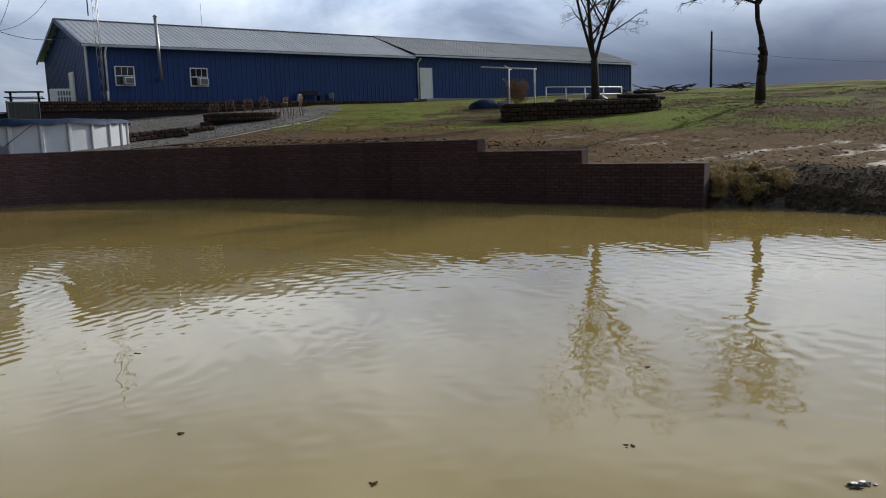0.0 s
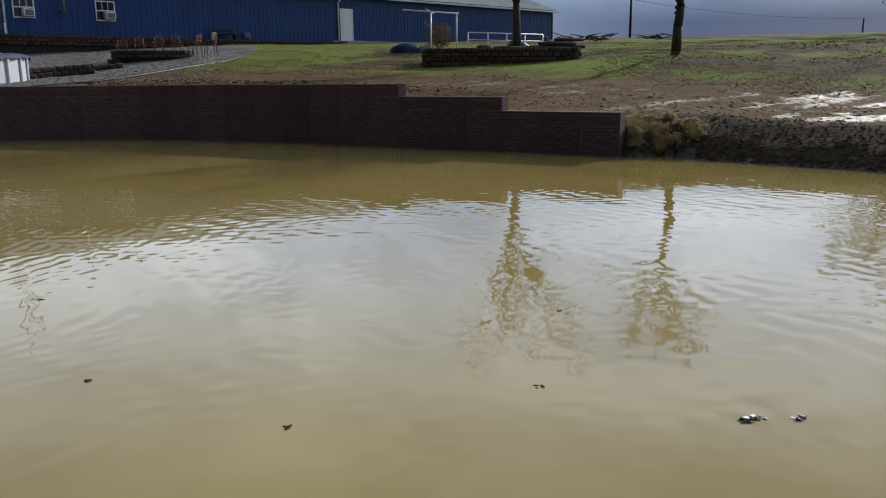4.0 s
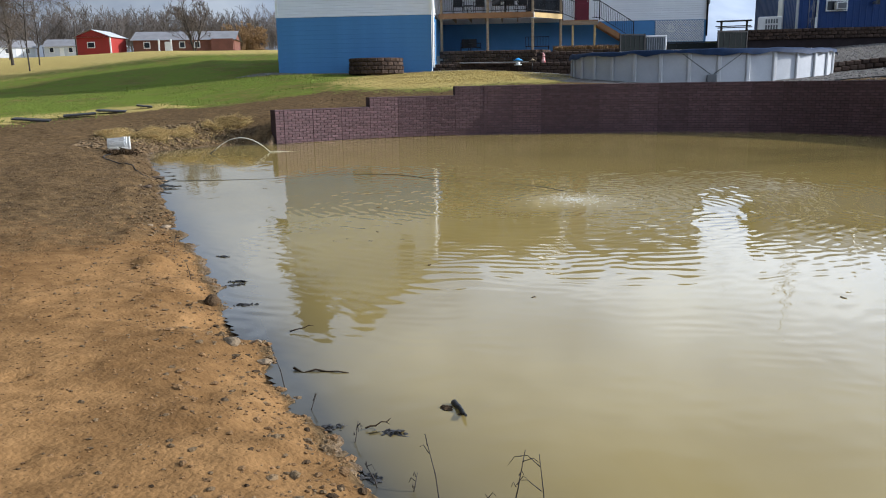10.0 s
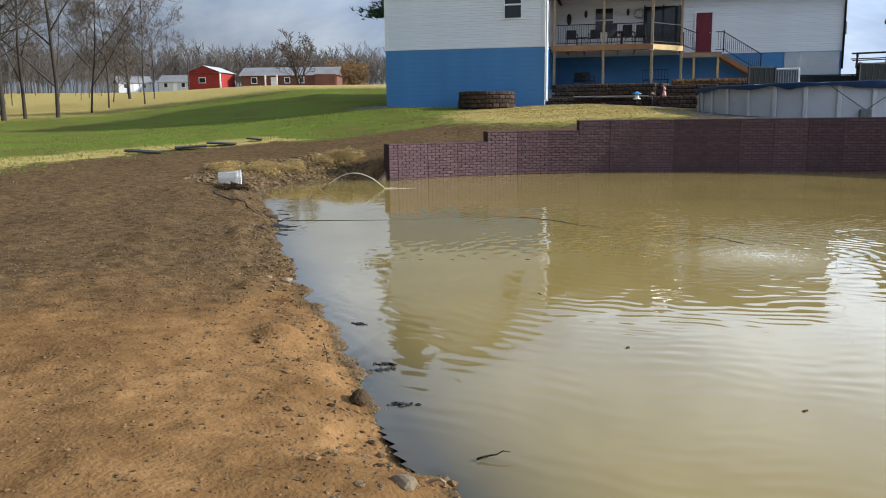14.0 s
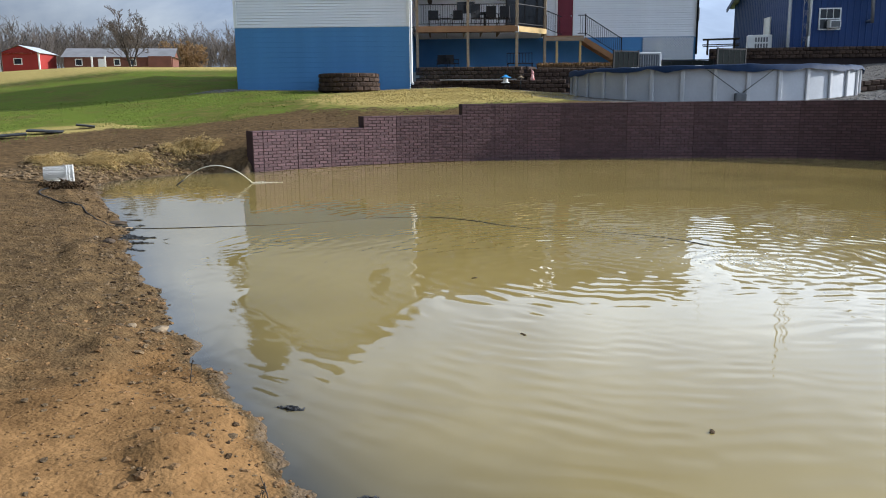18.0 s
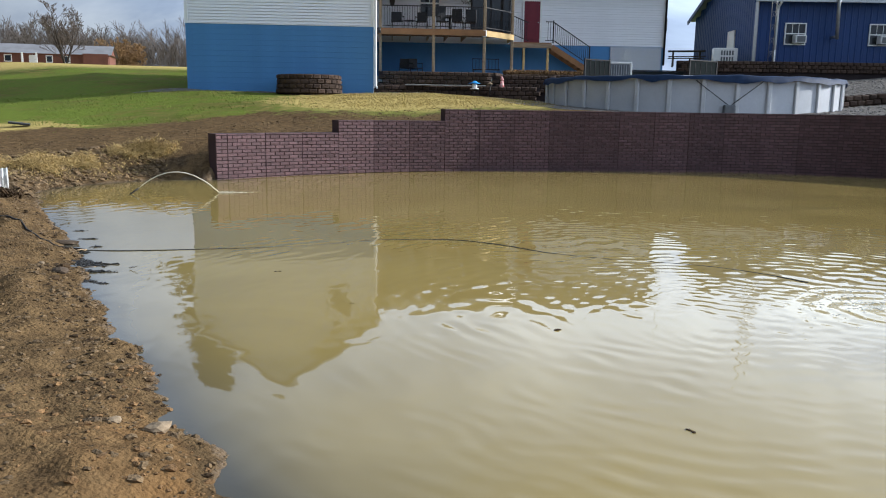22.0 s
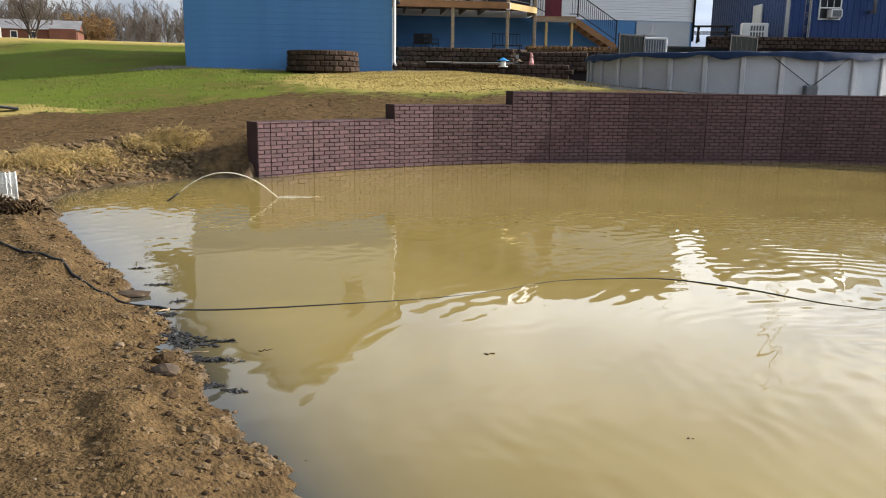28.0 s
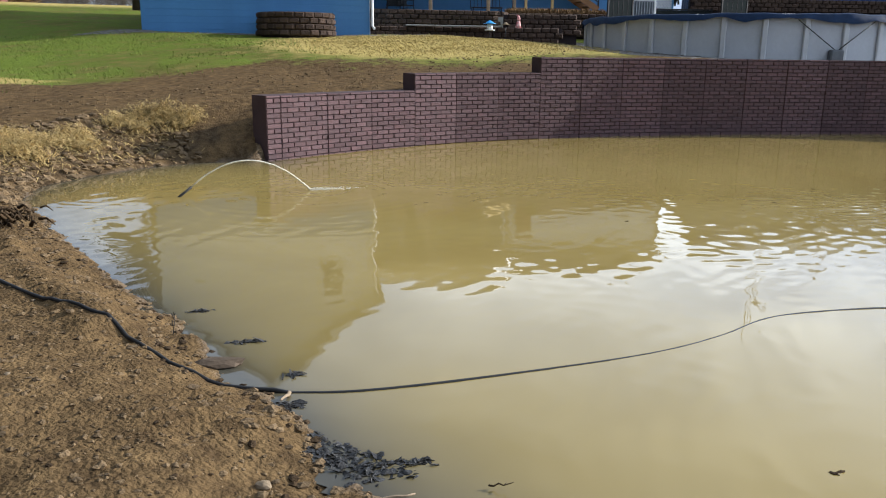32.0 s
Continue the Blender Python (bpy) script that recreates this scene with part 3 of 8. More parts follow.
def ground_material():
    m = bpy.data.materials.new("muddy_ground")
    m.use_nodes = True
    t = m.node_tree
    b = t.nodes["Principled BSDF"]
    co = t.nodes.new("ShaderNodeTexCoord")

    def tex(scale, detail=5, kind="ShaderNodeTexNoise"):
        n = t.nodes.new(kind)
        n.inputs["Scale"].default_value = scale
        if kind == "ShaderNodeTexNoise":
            n.inputs["Detail"].default_value = detail
        t.links.new(co.outputs["Object"], n.inputs["Vector"])
        return n

    def ramp(src, a, ca, c, cc):
        r = t.nodes.new("ShaderNodeValToRGB")
        e = r.color_ramp.elements
        e[0].position, e[0].color, e[1].position, e[1].color = a, (*ca, 1), c, (*cc, 1)
        t.links.new(src, r.inputs["Fac"])
        return r.outputs["Color"]

    def mix(fac, a, c):
        x = t.nodes.new("ShaderNodeMix")
        x.data_type = "RGBA"
        t.links.new(fac, x.inputs["Factor"])
        t.links.new(a, x.inputs["A"])
        t.links.new(c, x.inputs["B"])
        return x.outputs["Result"]

    def math2(op, a, c):
        x = t.nodes.new("ShaderNodeMath")
        x.operation = op
        for i, v in enumerate((a, c)):
            if isinstance(v, (int, float)):
                x.inputs[i].default_value = v
            else:
                t.links.new(v, x.inputs[i])
        return x.outputs["Value"]

    def mask(socket, noise_out, spread=0.7, lo=0.35, hi=0.65):
        """A cover's edge, broken up by noise."""
        v = math2("ADD", socket, math2("MULTIPLY", math2("SUBTRACT", noise_out, 0.5), spread))
        r = t.nodes.new("ShaderNodeMapRange")
        r.interpolation_type = "SMOOTHSTEP"
        r.inputs["From Min"].default_value, r.inputs["From Max"].default_value = lo, hi
        t.links.new(v, r.inputs["Value"])
        return r.outputs["Result"]

    parts = []
    for name in ("cover", "soil"):
        at = t.nodes.new("ShaderNodeAttribute")
        at.attribute_name = name
        sp = t.nodes.new("ShaderNodeSeparateColor")
        t.links.new(at.outputs["Color"], sp.inputs["Color"])
        parts.append(sp.outputs)
    cover, soil = parts
    big, mid_n, fine_n, grain = tex(0.35), tex(2.2), tex(7.5, 9), tex(85, 5)
    fine_n.inputs["Roughness"].default_value = 0.6
    peb = tex(42, kind="ShaderNodeTexVoronoi")
    peb2 = tex(38, kind="ShaderNodeTexVoronoi")
    brown = ramp(fine_n.outputs["Fac"], 0.36, (0.082, 0.053, 0.027), 0.70, (0.188, 0.122, 0.058))
    orange = ramp(fine_n.outputs["Fac"], 0.30, (0.185, 0.102, 0.041), 0.70, (0.315, 0.180, 0.075))
    damp = ramp(tex(1.1, 6).outputs["Fac"], 0.40, (0.62, 0.60, 0.58), 0.58, (1.06, 1.05, 1.04))
    smear = t.nodes.new("ShaderNodeMix")
    smear.data_type, smear.blend_type = "RGBA", "MULTIPLY"
    smear.inputs["Factor"].default_value = 0.75
    t.links.new(orange, smear.inputs["A"])
    t.links.new(damp, smear.inputs["B"])
    orange = smear.outputs["Result"]
    color = mix(mask(soil["Red"], mid_n.outputs["Fac"], 0.6, 0.3, 0.8), brown, orange)
    rot = ramp(fine_n.outputs["Fac"], 0.35, (0.022, 0.017, 0.013), 0.7, (0.09, 0.066, 0.042))
    color = mix(mask(soil["Blue"], mid_n.outputs["Fac"], 0.9, 0.35, 0.75), color, rot)
    chips = ramp(peb2.outputs["Color"], 0.1, (0.72, 0.72, 0.72), 0.9, (1.2, 1.18, 1.14))
    mul = t.nodes.new("ShaderNodeMix")
    mul.data_type, mul.blend_type = "RGBA", "MULTIPLY"
    t.links.new(math2("SUBTRACT", 0.42, math2("MULTIPLY", soil["Red"], 0.30)), mul.inputs["Factor"])
    t.links.new(color, mul.inputs["A"])
    t.links.new(chips, mul.inputs["B"])
    color = mul.outputs["Result"]
    grit = ramp(peb.outputs["Color"], 0.15, (0.085, 0.08, 0.074), 0.85, (0.30, 0.285, 0.265))
    worn = t.nodes.new("ShaderNodeMix")
    worn.data_type, worn.blend_type = "RGBA", "MULTIPLY"
    worn.inputs["Factor"].default_value = 0.8
    t.links.new(grit, worn.inputs["A"])
    t.links.new(ramp(fine_n.outputs["Fac"], 0.35, (0.55, 0.52, 0.48), 0.65, (1.25, 1.22, 1.18)), worn.inputs["B"])
    color = mix(mask(cover["Blue"], mid_n.outputs["Fac"], 0.5), color, worn.outputs["Result"])
    green = ramp(grain.outputs["Fac"], 0.3, (0.062, 0.098, 0.014), 0.7, (0.205, 0.255, 0.042))
    pale = ramp(grain.outputs["Fac"], 0.3, (0.29, 0.215, 0.07), 0.7, (0.60, 0.47, 0.17))
    tired = ramp(mid_n.outputs["Fac"], 0.35, (0.088, 0.090, 0.022), 0.7, (0.19, 0.165, 0.05))
    sward = mix(mask(big.outputs["Fac"], mid_n.outputs["Fac"], 0.8, 0.35, 0.75), green, tired)
    sward = mix(mask(cover["Green"], mid_n.outputs["Fac"], 0.7, 0.25, 0.85), sward, pale)
    turf_fac = mask(cover["Red"], math2("MULTIPLY", math2("ADD", fine_n.outputs["Fac"], mid_n.outputs["Fac"]), 0.5), 1.5, 0.30, 0.62)
    turf_fac = math2("MULTIPLY", turf_fac, math2("SUBTRACT", 1.0, mask(cover["Blue"], mid_n.outputs["Fac"], 0.5)))
    color = mix(turf_fac, color, sward)
    t.links.new(color, b.inputs["Base Color"])
    wet_fac = mask(soil["Green"], fine_n.outputs["Fac"], 1.6, 0.35, 0.75)
    gl = t.nodes.new("ShaderNodeMapRange")
    gl.inputs["To Min"].default_value, gl.inputs["To Max"].default_value = 0.03, 0.32
    t.links.new(wet_fac, gl.inputs["Value"])
    t.links.new(gl.outputs["Result"], b.inputs["Specular IOR Level"])
    r = t.nodes.new("ShaderNodeMapRange")
    r.inputs["To Min"].default_value, r.inputs["To Max"].default_value = 0.95, 0.55
    t.links.new(wet_fac, r.inputs["Value"])
    t.links.new(r.outputs["Result"], b.inputs["Roughness"])
    hsum = math2("ADD", math2("MULTIPLY", fine_n.outputs["Fac"], 0.75), math2("MULTIPLY", grain.outputs["Fac"], 0.24))
    hsum = math2("ADD", hsum, math2("MULTIPLY", peb2.outputs["Distance"], -0.25))
    hsum = math2("MULTIPLY", hsum, math2("SUBTRACT", 1.0, math2("MULTIPLY", soil["Red"], 0.62)))
    bp = t.nodes.new("ShaderNodeBump")
    bp.inputs["Strength"].default_value, bp.inputs["Distance"].default_value = 0.9, 0.05
    t.links.new(hsum, bp.inputs["Height"])
    t.links.new(bp.outputs["Normal"], b.inputs["Normal"])
    return m


ground_me.materials.append(ground_material())
ground = tagged(new("ground", ground_me), "muddy bank, turf and gravel round the pond", "ground", kind="structure")


# ---- water ----
AERATOR = (-7.78, 12.32)


def water_material():
    m = bpy.data.materials.new("muddy_water")
    m.use_nodes = True
    t = m.node_tree
    b = t.nodes["Principled BSDF"]
    b.inputs["Roughness"].default_value, b.inputs["IOR"].default_value = 0.015, 1.33
    co = t.nodes.new("ShaderNodeTexCoord")
    tint = t.nodes.new("ShaderNodeTexNoise")
    tint.inputs["Scale"].default_value, tint.inputs["Detail"].default_value = 0.45, 6
    tint.inputs["Distortion"].default_value = 1.2
    t.links.new(co.outputs["Object"], tint.inputs["Vector"])
    rp = t.nodes.new("ShaderNodeValToRGB")
    e = rp.color_ramp.elements
    e[0].position, e[0].color, e[1].position, e[1].color = 0.3, (0.268, 0.196, 0.060, 1), 0.7, (0.318, 0.238, 0.080, 1)
    t.links.new(tint.outputs["Fac"], rp.inputs["Fac"])
    # clear shallows over dark mud along the bank
    at = t.nodes.new("ShaderNodeAttribute")
    at.attribute_name = "shallow"
    mx = t.nodes.new("ShaderNodeMix")
    mx.data_type = "RGBA"
    mx.inputs["B"].default_value = (0.055, 0.054, 0.046, 1)
    t.links.new(at.outputs["Fac"], mx.inputs["Factor"])
    t.links.new(rp.outputs["Color"], mx.inputs["A"])
    # fine bubbles held in the water over the aerator
    air = t.nodes.new("ShaderNodeAttribute")
    air.attribute_name = "bubbles"
    my = t.nodes.new("ShaderNodeMix")
    my.data_type = "RGBA"
    my.inputs["B"].default_value = (0.56, 0.47, 0.27, 1)
    t.links.new(air.outputs["Fac"], my.inputs["Factor"])
    t.links.new(mx.outputs["Result"], my.inputs["A"])
    t.links.new(my.outputs["Result"], b.inputs["Base Color"])
    return m


JET_FALL = (-17.97, 14.40)


def ripples(p):
    """Height of the water: rings from the aerator and the jet, patches of wind ripple and a faint swell."""
    r = np.random.default_rng(5)
    bent = p + np.stack([fbm(p, 0.7, 3), fbm(p + 60.0, 0.7, 3)], 1) * 0.9
    patch = step01(fbm(p + 20.0, 0.16, 3), 0.34, 0.62)
    fine_patch = 0.35 + 1.3 * fbm(p + 90.0, 0.5, 2)
    away = np.hypot(*(p - np.array(AERATOR)).T)
    h = np.zeros(len(p))
    # the bank shelters the water along it
    lee = 0.62 + 0.38 * step01((p[:, 0] + 19.0) * 0.392 + (p[:, 1] - 11.9) * 0.920, 1.0, 5.0)

    def add(phase, wave, slope, gain):
        return slope * wave / (2 * math.pi) * np.sin(phase * 2 * math.pi / wave + r.uniform(0, 6.28)) * gain

    spread = np.exp(-away / 5.6) * (1 - 0.45 * step01(away, 4.0, 8.5)) * step01(away, 0.15, 0.9) * fine_patch * lee
    for k in range(14):
        src = np.array(AERATOR) + r.normal(0, 0.8, 2)
        h += add(np.hypot(*(bent - src).T), r.uniform(0.125, 0.21), 0.0195, spread)
    boil = np.exp(-(away / 0.75) ** 2)
    for k in range(5):
        h += add(np.hypot(*(p - np.array(AERATOR) - r.normal(0, 0.3, 2)).T), r.uniform(0.14, 0.26), 0.03, boil)
    near_jet = np.hypot(*(p - np.array(JET_FALL)).T)
    for wave in (0.15, 0.21):
        h += add(near_jet + 0.05 * fine_patch, wave, 0.024, np.exp(-near_jet / 1.7))
    for k in range(18):
        a = radians(r.normal(35, 38))
        h += add(bent @ np.array([math.cos(a), math.sin(a)]), r.uniform(0.14, 0.32), 0.0037, (0.30 + patch) * fine_patch * lee)
    for k in range(6):
        a = radians(r.uniform(0, 180))
        h += add(bent @ np.array([math.cos(a), math.sin(a)]), r.uniform(0.7, 1.8), 0.0012, 1.0)
    return h


WSTEP = 0.04
wx, wy = np.arange(-21.4, 9.6, WSTEP), np.arange(4.0, 27.1, WSTEP)
WX, WY = np.meshgrid(wx, wy, indexing="ij")
wp = np.stack([WX.ravel(), WY.ravel()], 1)
to_shore = line_distance(wp, SHORE)
edge_d = np.minimum(line_distance(wp, PANELS), to_shore)
in_pond = inside(wp, POND)
wet_cell = in_pond | (edge_d < 0.17)
wi = np.arange(len(wp)).reshape(len(wx), len(wy))
wq = np.stack([wi[:-1, :-1], wi[1:, :-1], wi[1:, 1:], wi[:-1, 1:]], -1).reshape(-1, 4)
wq = wq[wet_cell[wq].all(1)]
used, wq = np.unique(wq, return_inverse=True)
wq = wq.reshape(-1, 4)
wp, to_shore = wp[used], np.where(in_pond, to_shore, 0.0)[used]
water_me = bpy.data.meshes.new("water")
water_me.from_pydata(np.column_stack([wp, ripples(wp)]).tolist(), [], wq.tolist())
water_me.polygons.foreach_set("use_smooth", [True] * len(water_me.polygons))
at = water_me.attributes.new("shallow", "FLOAT", "POINT")
at.data.foreach_set("value", (np.exp(-to_shore / (0.20 + 0.55 * fbm(wp, 0.8, 3))) * 0.95).astype(np.float32))
at = water_me.attributes.new("bubbles", "FLOAT", "POINT")
up_well = np.hypot(*(wp - np.array(AERATOR)).T) * (0.8 + 0.5 * fbm(wp, 1.5, 3))
at.data.foreach_set("value", (0.65 * np.exp(-(up_well / 0.55) ** 2) + 0.22 * np.exp(-(up_well / 1.25) ** 2)).astype(np.float32))
water_me.materials.append(water_material())
tagged(new("water", water_me), "muddy olive-brown pond water with small ripples", "water", kind="structure")


# ---- brick-faced pond wall ----
TOPS = [0.91] * 4 + [1.18] * 3 + [1.45] * (len(PANELS) - 14) + [1.17] * 3 + [0.88] * 3
pond_wall = thing("wall_pond", Matrix(), "curved brick-patterned retaining wall with stepped ends, dark purple-brown", "retaining wall", kind="structure")
M["wall_core"] = material("wall_concrete", (0.076, 0.048, 0.049), 0.85, vary=0.3, scale=2, fine=50, bump=0.4, per_object=0.12)
normals = []
for a, b in zip(PANELS, PANELS[1:]):
    d = (b - a) / np.hypot(*(b - a))
    normals.append(np.array([-d[1], d[0]]))
knot_n = [normals[0]] + [(p + q) / np.hypot(*(p + q)) for p, q in zip(normals, normals[1:])] + [normals[-1]]
YAW = [-0.012, -0.012, -0.01, 0.014, -0.014, 0.014, 0.01, -0.01, -0.012, 0.01, 0.008, -0.01]
yaw = [YAW[i % 12] for i in range(len(normals))]
for i, (a, b) in enumerate(zip(PANELS, PANELS[1:])):
    half = yaw[i] * float(np.hypot(*(b - a))) / 2
    a2, b2 = a + knot_n[i] * 0.31, b + knot_n[i + 1] * 0.31
    a, b = a + normals[i] * half, b - normals[i] * half
    part("wall_panel", prism(bmesh.new(), [tuple(a), tuple(b), tuple(b2), tuple(a2)], -0.35, TOPS[i]), M["wall_core"], pond_wall)


# ---- blue steel barn ----
barn = thing("steel_barn", pose(-17.18, 46.48, 0, 0, 0, 34.48), "long blue steel barn with a pale ribbed metal roof", "barn")
BW, BL, EAVE, RIDGE, BREAK, BBASE = 9.9, 43.3, 6.86, 8.62, 20.6, 3.3


def ribbed(width, length, rib=0.019, gap=0.305):
    """A sheet in x by z with upright ribs, its face towards -y."""
    n = round(width / gap)
    prof = [(0.0, 0.0)]
    for k in range(n):
        c = (k + 0.5) * width / n
        prof += [(c - 0.04, 0.0), (c - 0.018, -rib), (c + 0.018, -rib), (c + 0.04, 0.0)]
        for q in (0.105,):
            if c + q + 0.03 < width:
                prof += [(c + q - 0.012, 0), (c + q, -rib * 0.3), (c + q + 0.012, 0)]
    prof.append((width, 0.0))
    bm = bmesh.new()
    lo = [bm.verts.new((x, y, 0)) for x, y in prof]
    hi = [bm.verts.new((x, y, length)) for x, y in prof]
    for k in range(len(prof) - 1):
        bm.faces.new((lo[k], lo[k + 1], hi[k + 1], hi[k]))
    return bm


nw = round(BL / 0.914)
pw = BL / nw
sheet = to_mesh("wall_sheet", ribbed(pw, EAVE - BBASE), M["barn_blue"])
UP2 = 0.14                         # the newer section's eave stands higher
tall_sheet = to_mesh("wall_sheet", ribbed(pw, EAVE + UP2 - BBASE), M["barn_blue"])
for k in range(nw):
    share("wall_sheet", tall_sheet if k * pw > BREAK - 0.3 else sheet, barn, pose(k * pw, 0, BBASE))
ne = 11
ew = BW / ne
for k in range(ne):
    mid_y = (k + 0.5) * ew
    top = EAVE + (RIDGE - EAVE) * (1 - abs(mid_y - BW / 2) / (BW / 2)) - 0.04
    part("wall_sheet", ribbed(ew, top - BBASE), M["barn_blue"], barn).matrix_basis = pose(0, mid_y + ew / 2, BBASE, 0, 0, -90)
part("back_wall", box(bmesh.new(), 0.02, BL, BW - 0.1, BW, BBASE, EAVE), M["barn_blue"], barn)
gable = bmesh.new()
vs = [[gable.verts.new((x, y, z)) for y, z in ((0.02, BBASE), (BW, BBASE), (BW, EAVE), (BW / 2, RIDGE - 0.05), (0.02, EAVE))] for x in (BL - 0.08, BL)]
gable.faces.new(vs[0]), gable.faces.new(vs[1][::-1])
for k in range(5):
    gable.faces.new((vs[0][k], vs[0][(k + 1) % 5], vs[1][(k + 1) % 5], vs[1][k]))
part("end_wall", gable, M["barn_blue"], barn)
slope = math.atan2(RIDGE - EAVE, BW / 2)
OVER = 0.4
run = (BW / 2 + OVER) / math.cos(slope)
zE0 = EAVE - OVER * math.tan(slope)
nr = round((BL + 0.7) / 0.914)
rw = (BL + 0.7) / nr
new_sheet = to_mesh("roof_sheet", ribbed(rw, run, 0.028), M["roof_metal"])
old_sheet = to_mesh("roof_sheet", ribbed(rw, run, 0.028), M["roof_metal_old"])
for k in range(nr):
    x = -0.35 + k * rw
    if x >= BREAK - 0.3:
        tilt2 = math.atan2(RIDGE + 0.03 - EAVE - UP2, BW / 2)
        share("roof_sheet", old_sheet, barn, Matrix.Translation((x, -OVER, zE0 + UP2 + 0.08)) @ Matrix.Rotation(tilt2 - math.pi / 2, 4, "X"))
        share("roof_sheet", old_sheet, barn, Matrix.Translation((x + rw, BW + OVER, zE0 + UP2 + 0.08)) @ Matrix.Rotation(math.pi, 4, "Z") @ Matrix.Rotation(tilt2 - math.pi / 2, 4, "X"))
        continue
    me = new_sheet
    share("roof_sheet", me, barn, Matrix.Translation((x, -OVER, EAVE - OVER * math.tan(slope) + 0.06)) @ Matrix.Rotation(slope - math.pi / 2, 4, "X"))
    share("roof_sheet", me, barn, Matrix.Translation((x + rw, BW + OVER, EAVE - OVER * math.tan(slope) + 0.06)) @ Matrix.Rotation(math.pi, 4, "Z") @ Matrix.Rotation(slope - math.pi / 2, 4, "X"))
zE = EAVE - OVER * math.tan(slope)
part("ridge_cap", bar(bar(bmesh.new(), (-0.36, BW / 2 - 0.12, RIDGE + 0.06), (BL + 0.36, BW / 2 - 0.12, RIDGE + 0.06), 0.26, 0.03), (-0.36, BW / 2 + 0.12, RIDGE + 0.06), (BL + 0.36, BW / 2 + 0.12, RIDGE + 0.06), 0.26, 0.03), M["roof_metal"], barn)
for x0, x1, up in ((-0.35, BREAK, 0.0), (BREAK, BL + 0.35, UP2)):
    part("gutter", box(bmesh.new(), x0, x1, -OVER - 0.10, -OVER + 0.01, zE - 0.08 + up, zE + 0.03 + up), M["steel"], barn, "pale metal gutter along the eave")
    part("soffit", box(bmesh.new(), x0 + 0.05, x1 - 0.05, -OVER, 0.03, zE - 0.04 + up, zE - 0.015 + up), M["steel"], barn)
for y0, y1 in ((-OVER, BW / 2), (BW + OVER, BW / 2)):
    part("verge_trim", bar(bmesh.new(), (-0.36, y0, zE - 0.03), (-0.36, y1, RIDGE - 0.02), 0.05, 0.22), M["barn_blue"], barn)
part("corner_trim", box(bmesh.new(), -0.05, 0.0, 0.03, 0.36, BBASE, EAVE - 0.1), M["steel"], barn, "dull grey corner strip")
part("corner_trim", box(bmesh.new(), BL - 0.1, BL + 0.02, -0.05, 0.0, BBASE, EAVE - 0.1), M["black"], barn)


# ---- house ----
house = thing("house", pose(-27.39, 29.97, 0, 0, 0, 38.2), "two-storey house with white siding over a blue painted basement", "house")
H_BLUE, H_EAVE, H_RIDGE, WING = 4.53, 7.22, 9.95, 7.12
FRONT, RIGHT = 6.36, 13.6          # the set-back wing: its front wall and right end
part("basement_wall", box(bmesh.new(), -WING, 0, 0.0, 12, 1.5, H_BLUE), M["blue_wall"], house, "basement wall painted bright blue")
part("basement_wall", box(bmesh.new(), 0.01, RIGHT - 0.02, FRONT + 0.02, 12, 2.3, 4.44), M["blue_wall"], house, "basement wall painted blue")
core = bmesh.new()
box(core, -WING + 0.04, -0.04, 0.04, 12, H_BLUE, H_EAVE)
part("upper_wall", core, M["siding"], house)
part("upper_wall", box(bmesh.new(), -0.03, RIGHT - 0.04, FRONT + 0.04, 12, 4.44, H_EAVE), M["siding"], house)
gb = bmesh.new()
tri = [(-WING + 0.04, H_EAVE), (-0.04, H_EAVE), (-WING / 2, H_RIDGE - 0.1)]
fr = [gb.verts.new((x, 0.04, z)) for x, z in tri]
bk = [gb.verts.new((x, 12, z)) for x, z in tri]
gb.faces.new(fr), gb.faces.new(bk[::-1])
for k in range(3):
    gb.faces.new((fr[k], fr[(k + 1) % 3], bk[(k + 1) % 3], bk[k]))
part("gable_core", gb, M["siding"], house)


def clapboard(length, h, name="clapboard"):
    """One course of siding along +x, leaning out at its foot, face towards -y."""
    bm = bmesh.new()
    prof = [(0.0, 0.014), (-0.034, 0.014), (-0.034, 0.022), (-0.012, h), (0.0, h)]
    a = [bm.verts.new((0, y, z)) for y, z in prof]
    b = [bm.verts.new((length, y, z)) for y, z in prof]
    for k in range(5):
        bm.faces.new((a[k], b[k], b[(k + 1) % 5], a[(k + 1) % 5]))
    bm.faces.new(a), bm.faces.new(b[::-1])
    return bm


BOARD = 0.112
n = round((H_EAVE - H_BLUE) / BOARD)
bh = (H_EAVE - H_BLUE) / n
gable_board = to_mesh("clapboard", clapboard(WING, bh), M["siding"])
for k in range(n):
    share("clapboard", gable_board, house, pose(-WING, 0.035, H_BLUE + k * bh))
k = 0
while H_EAVE + (k + 1) * bh < H_RIDGE - 0.1:
    z = H_EAVE + k * bh
    half = (WING / 2) * (1 - (z + bh - H_EAVE) / (H_RIDGE - H_EAVE))
    part("clapboard", clapboard(2 * half, bh), M["siding"], house).matrix_basis = pose(-WING / 2 - half, 0.035, z)
    k += 1
side_board = to_mesh("clapboard", clapboard(FRONT, bh), M["siding"])
for k in range(n):
    share("clapboard", side_board, house, pose(-0.035, 0, H_BLUE + k * bh, 0, 0, 90))
n2 = round((H_EAVE - 4.44) / BOARD)
bh2 = (H_EAVE - 4.44) / n2
wing_board = to_mesh("clapboard", clapboard(RIGHT, bh2), M["siding"])
for k in range(n2):
    share("clapboard", wing_board, house, pose(0, FRONT + 0.035, 4.44 + k * bh2))


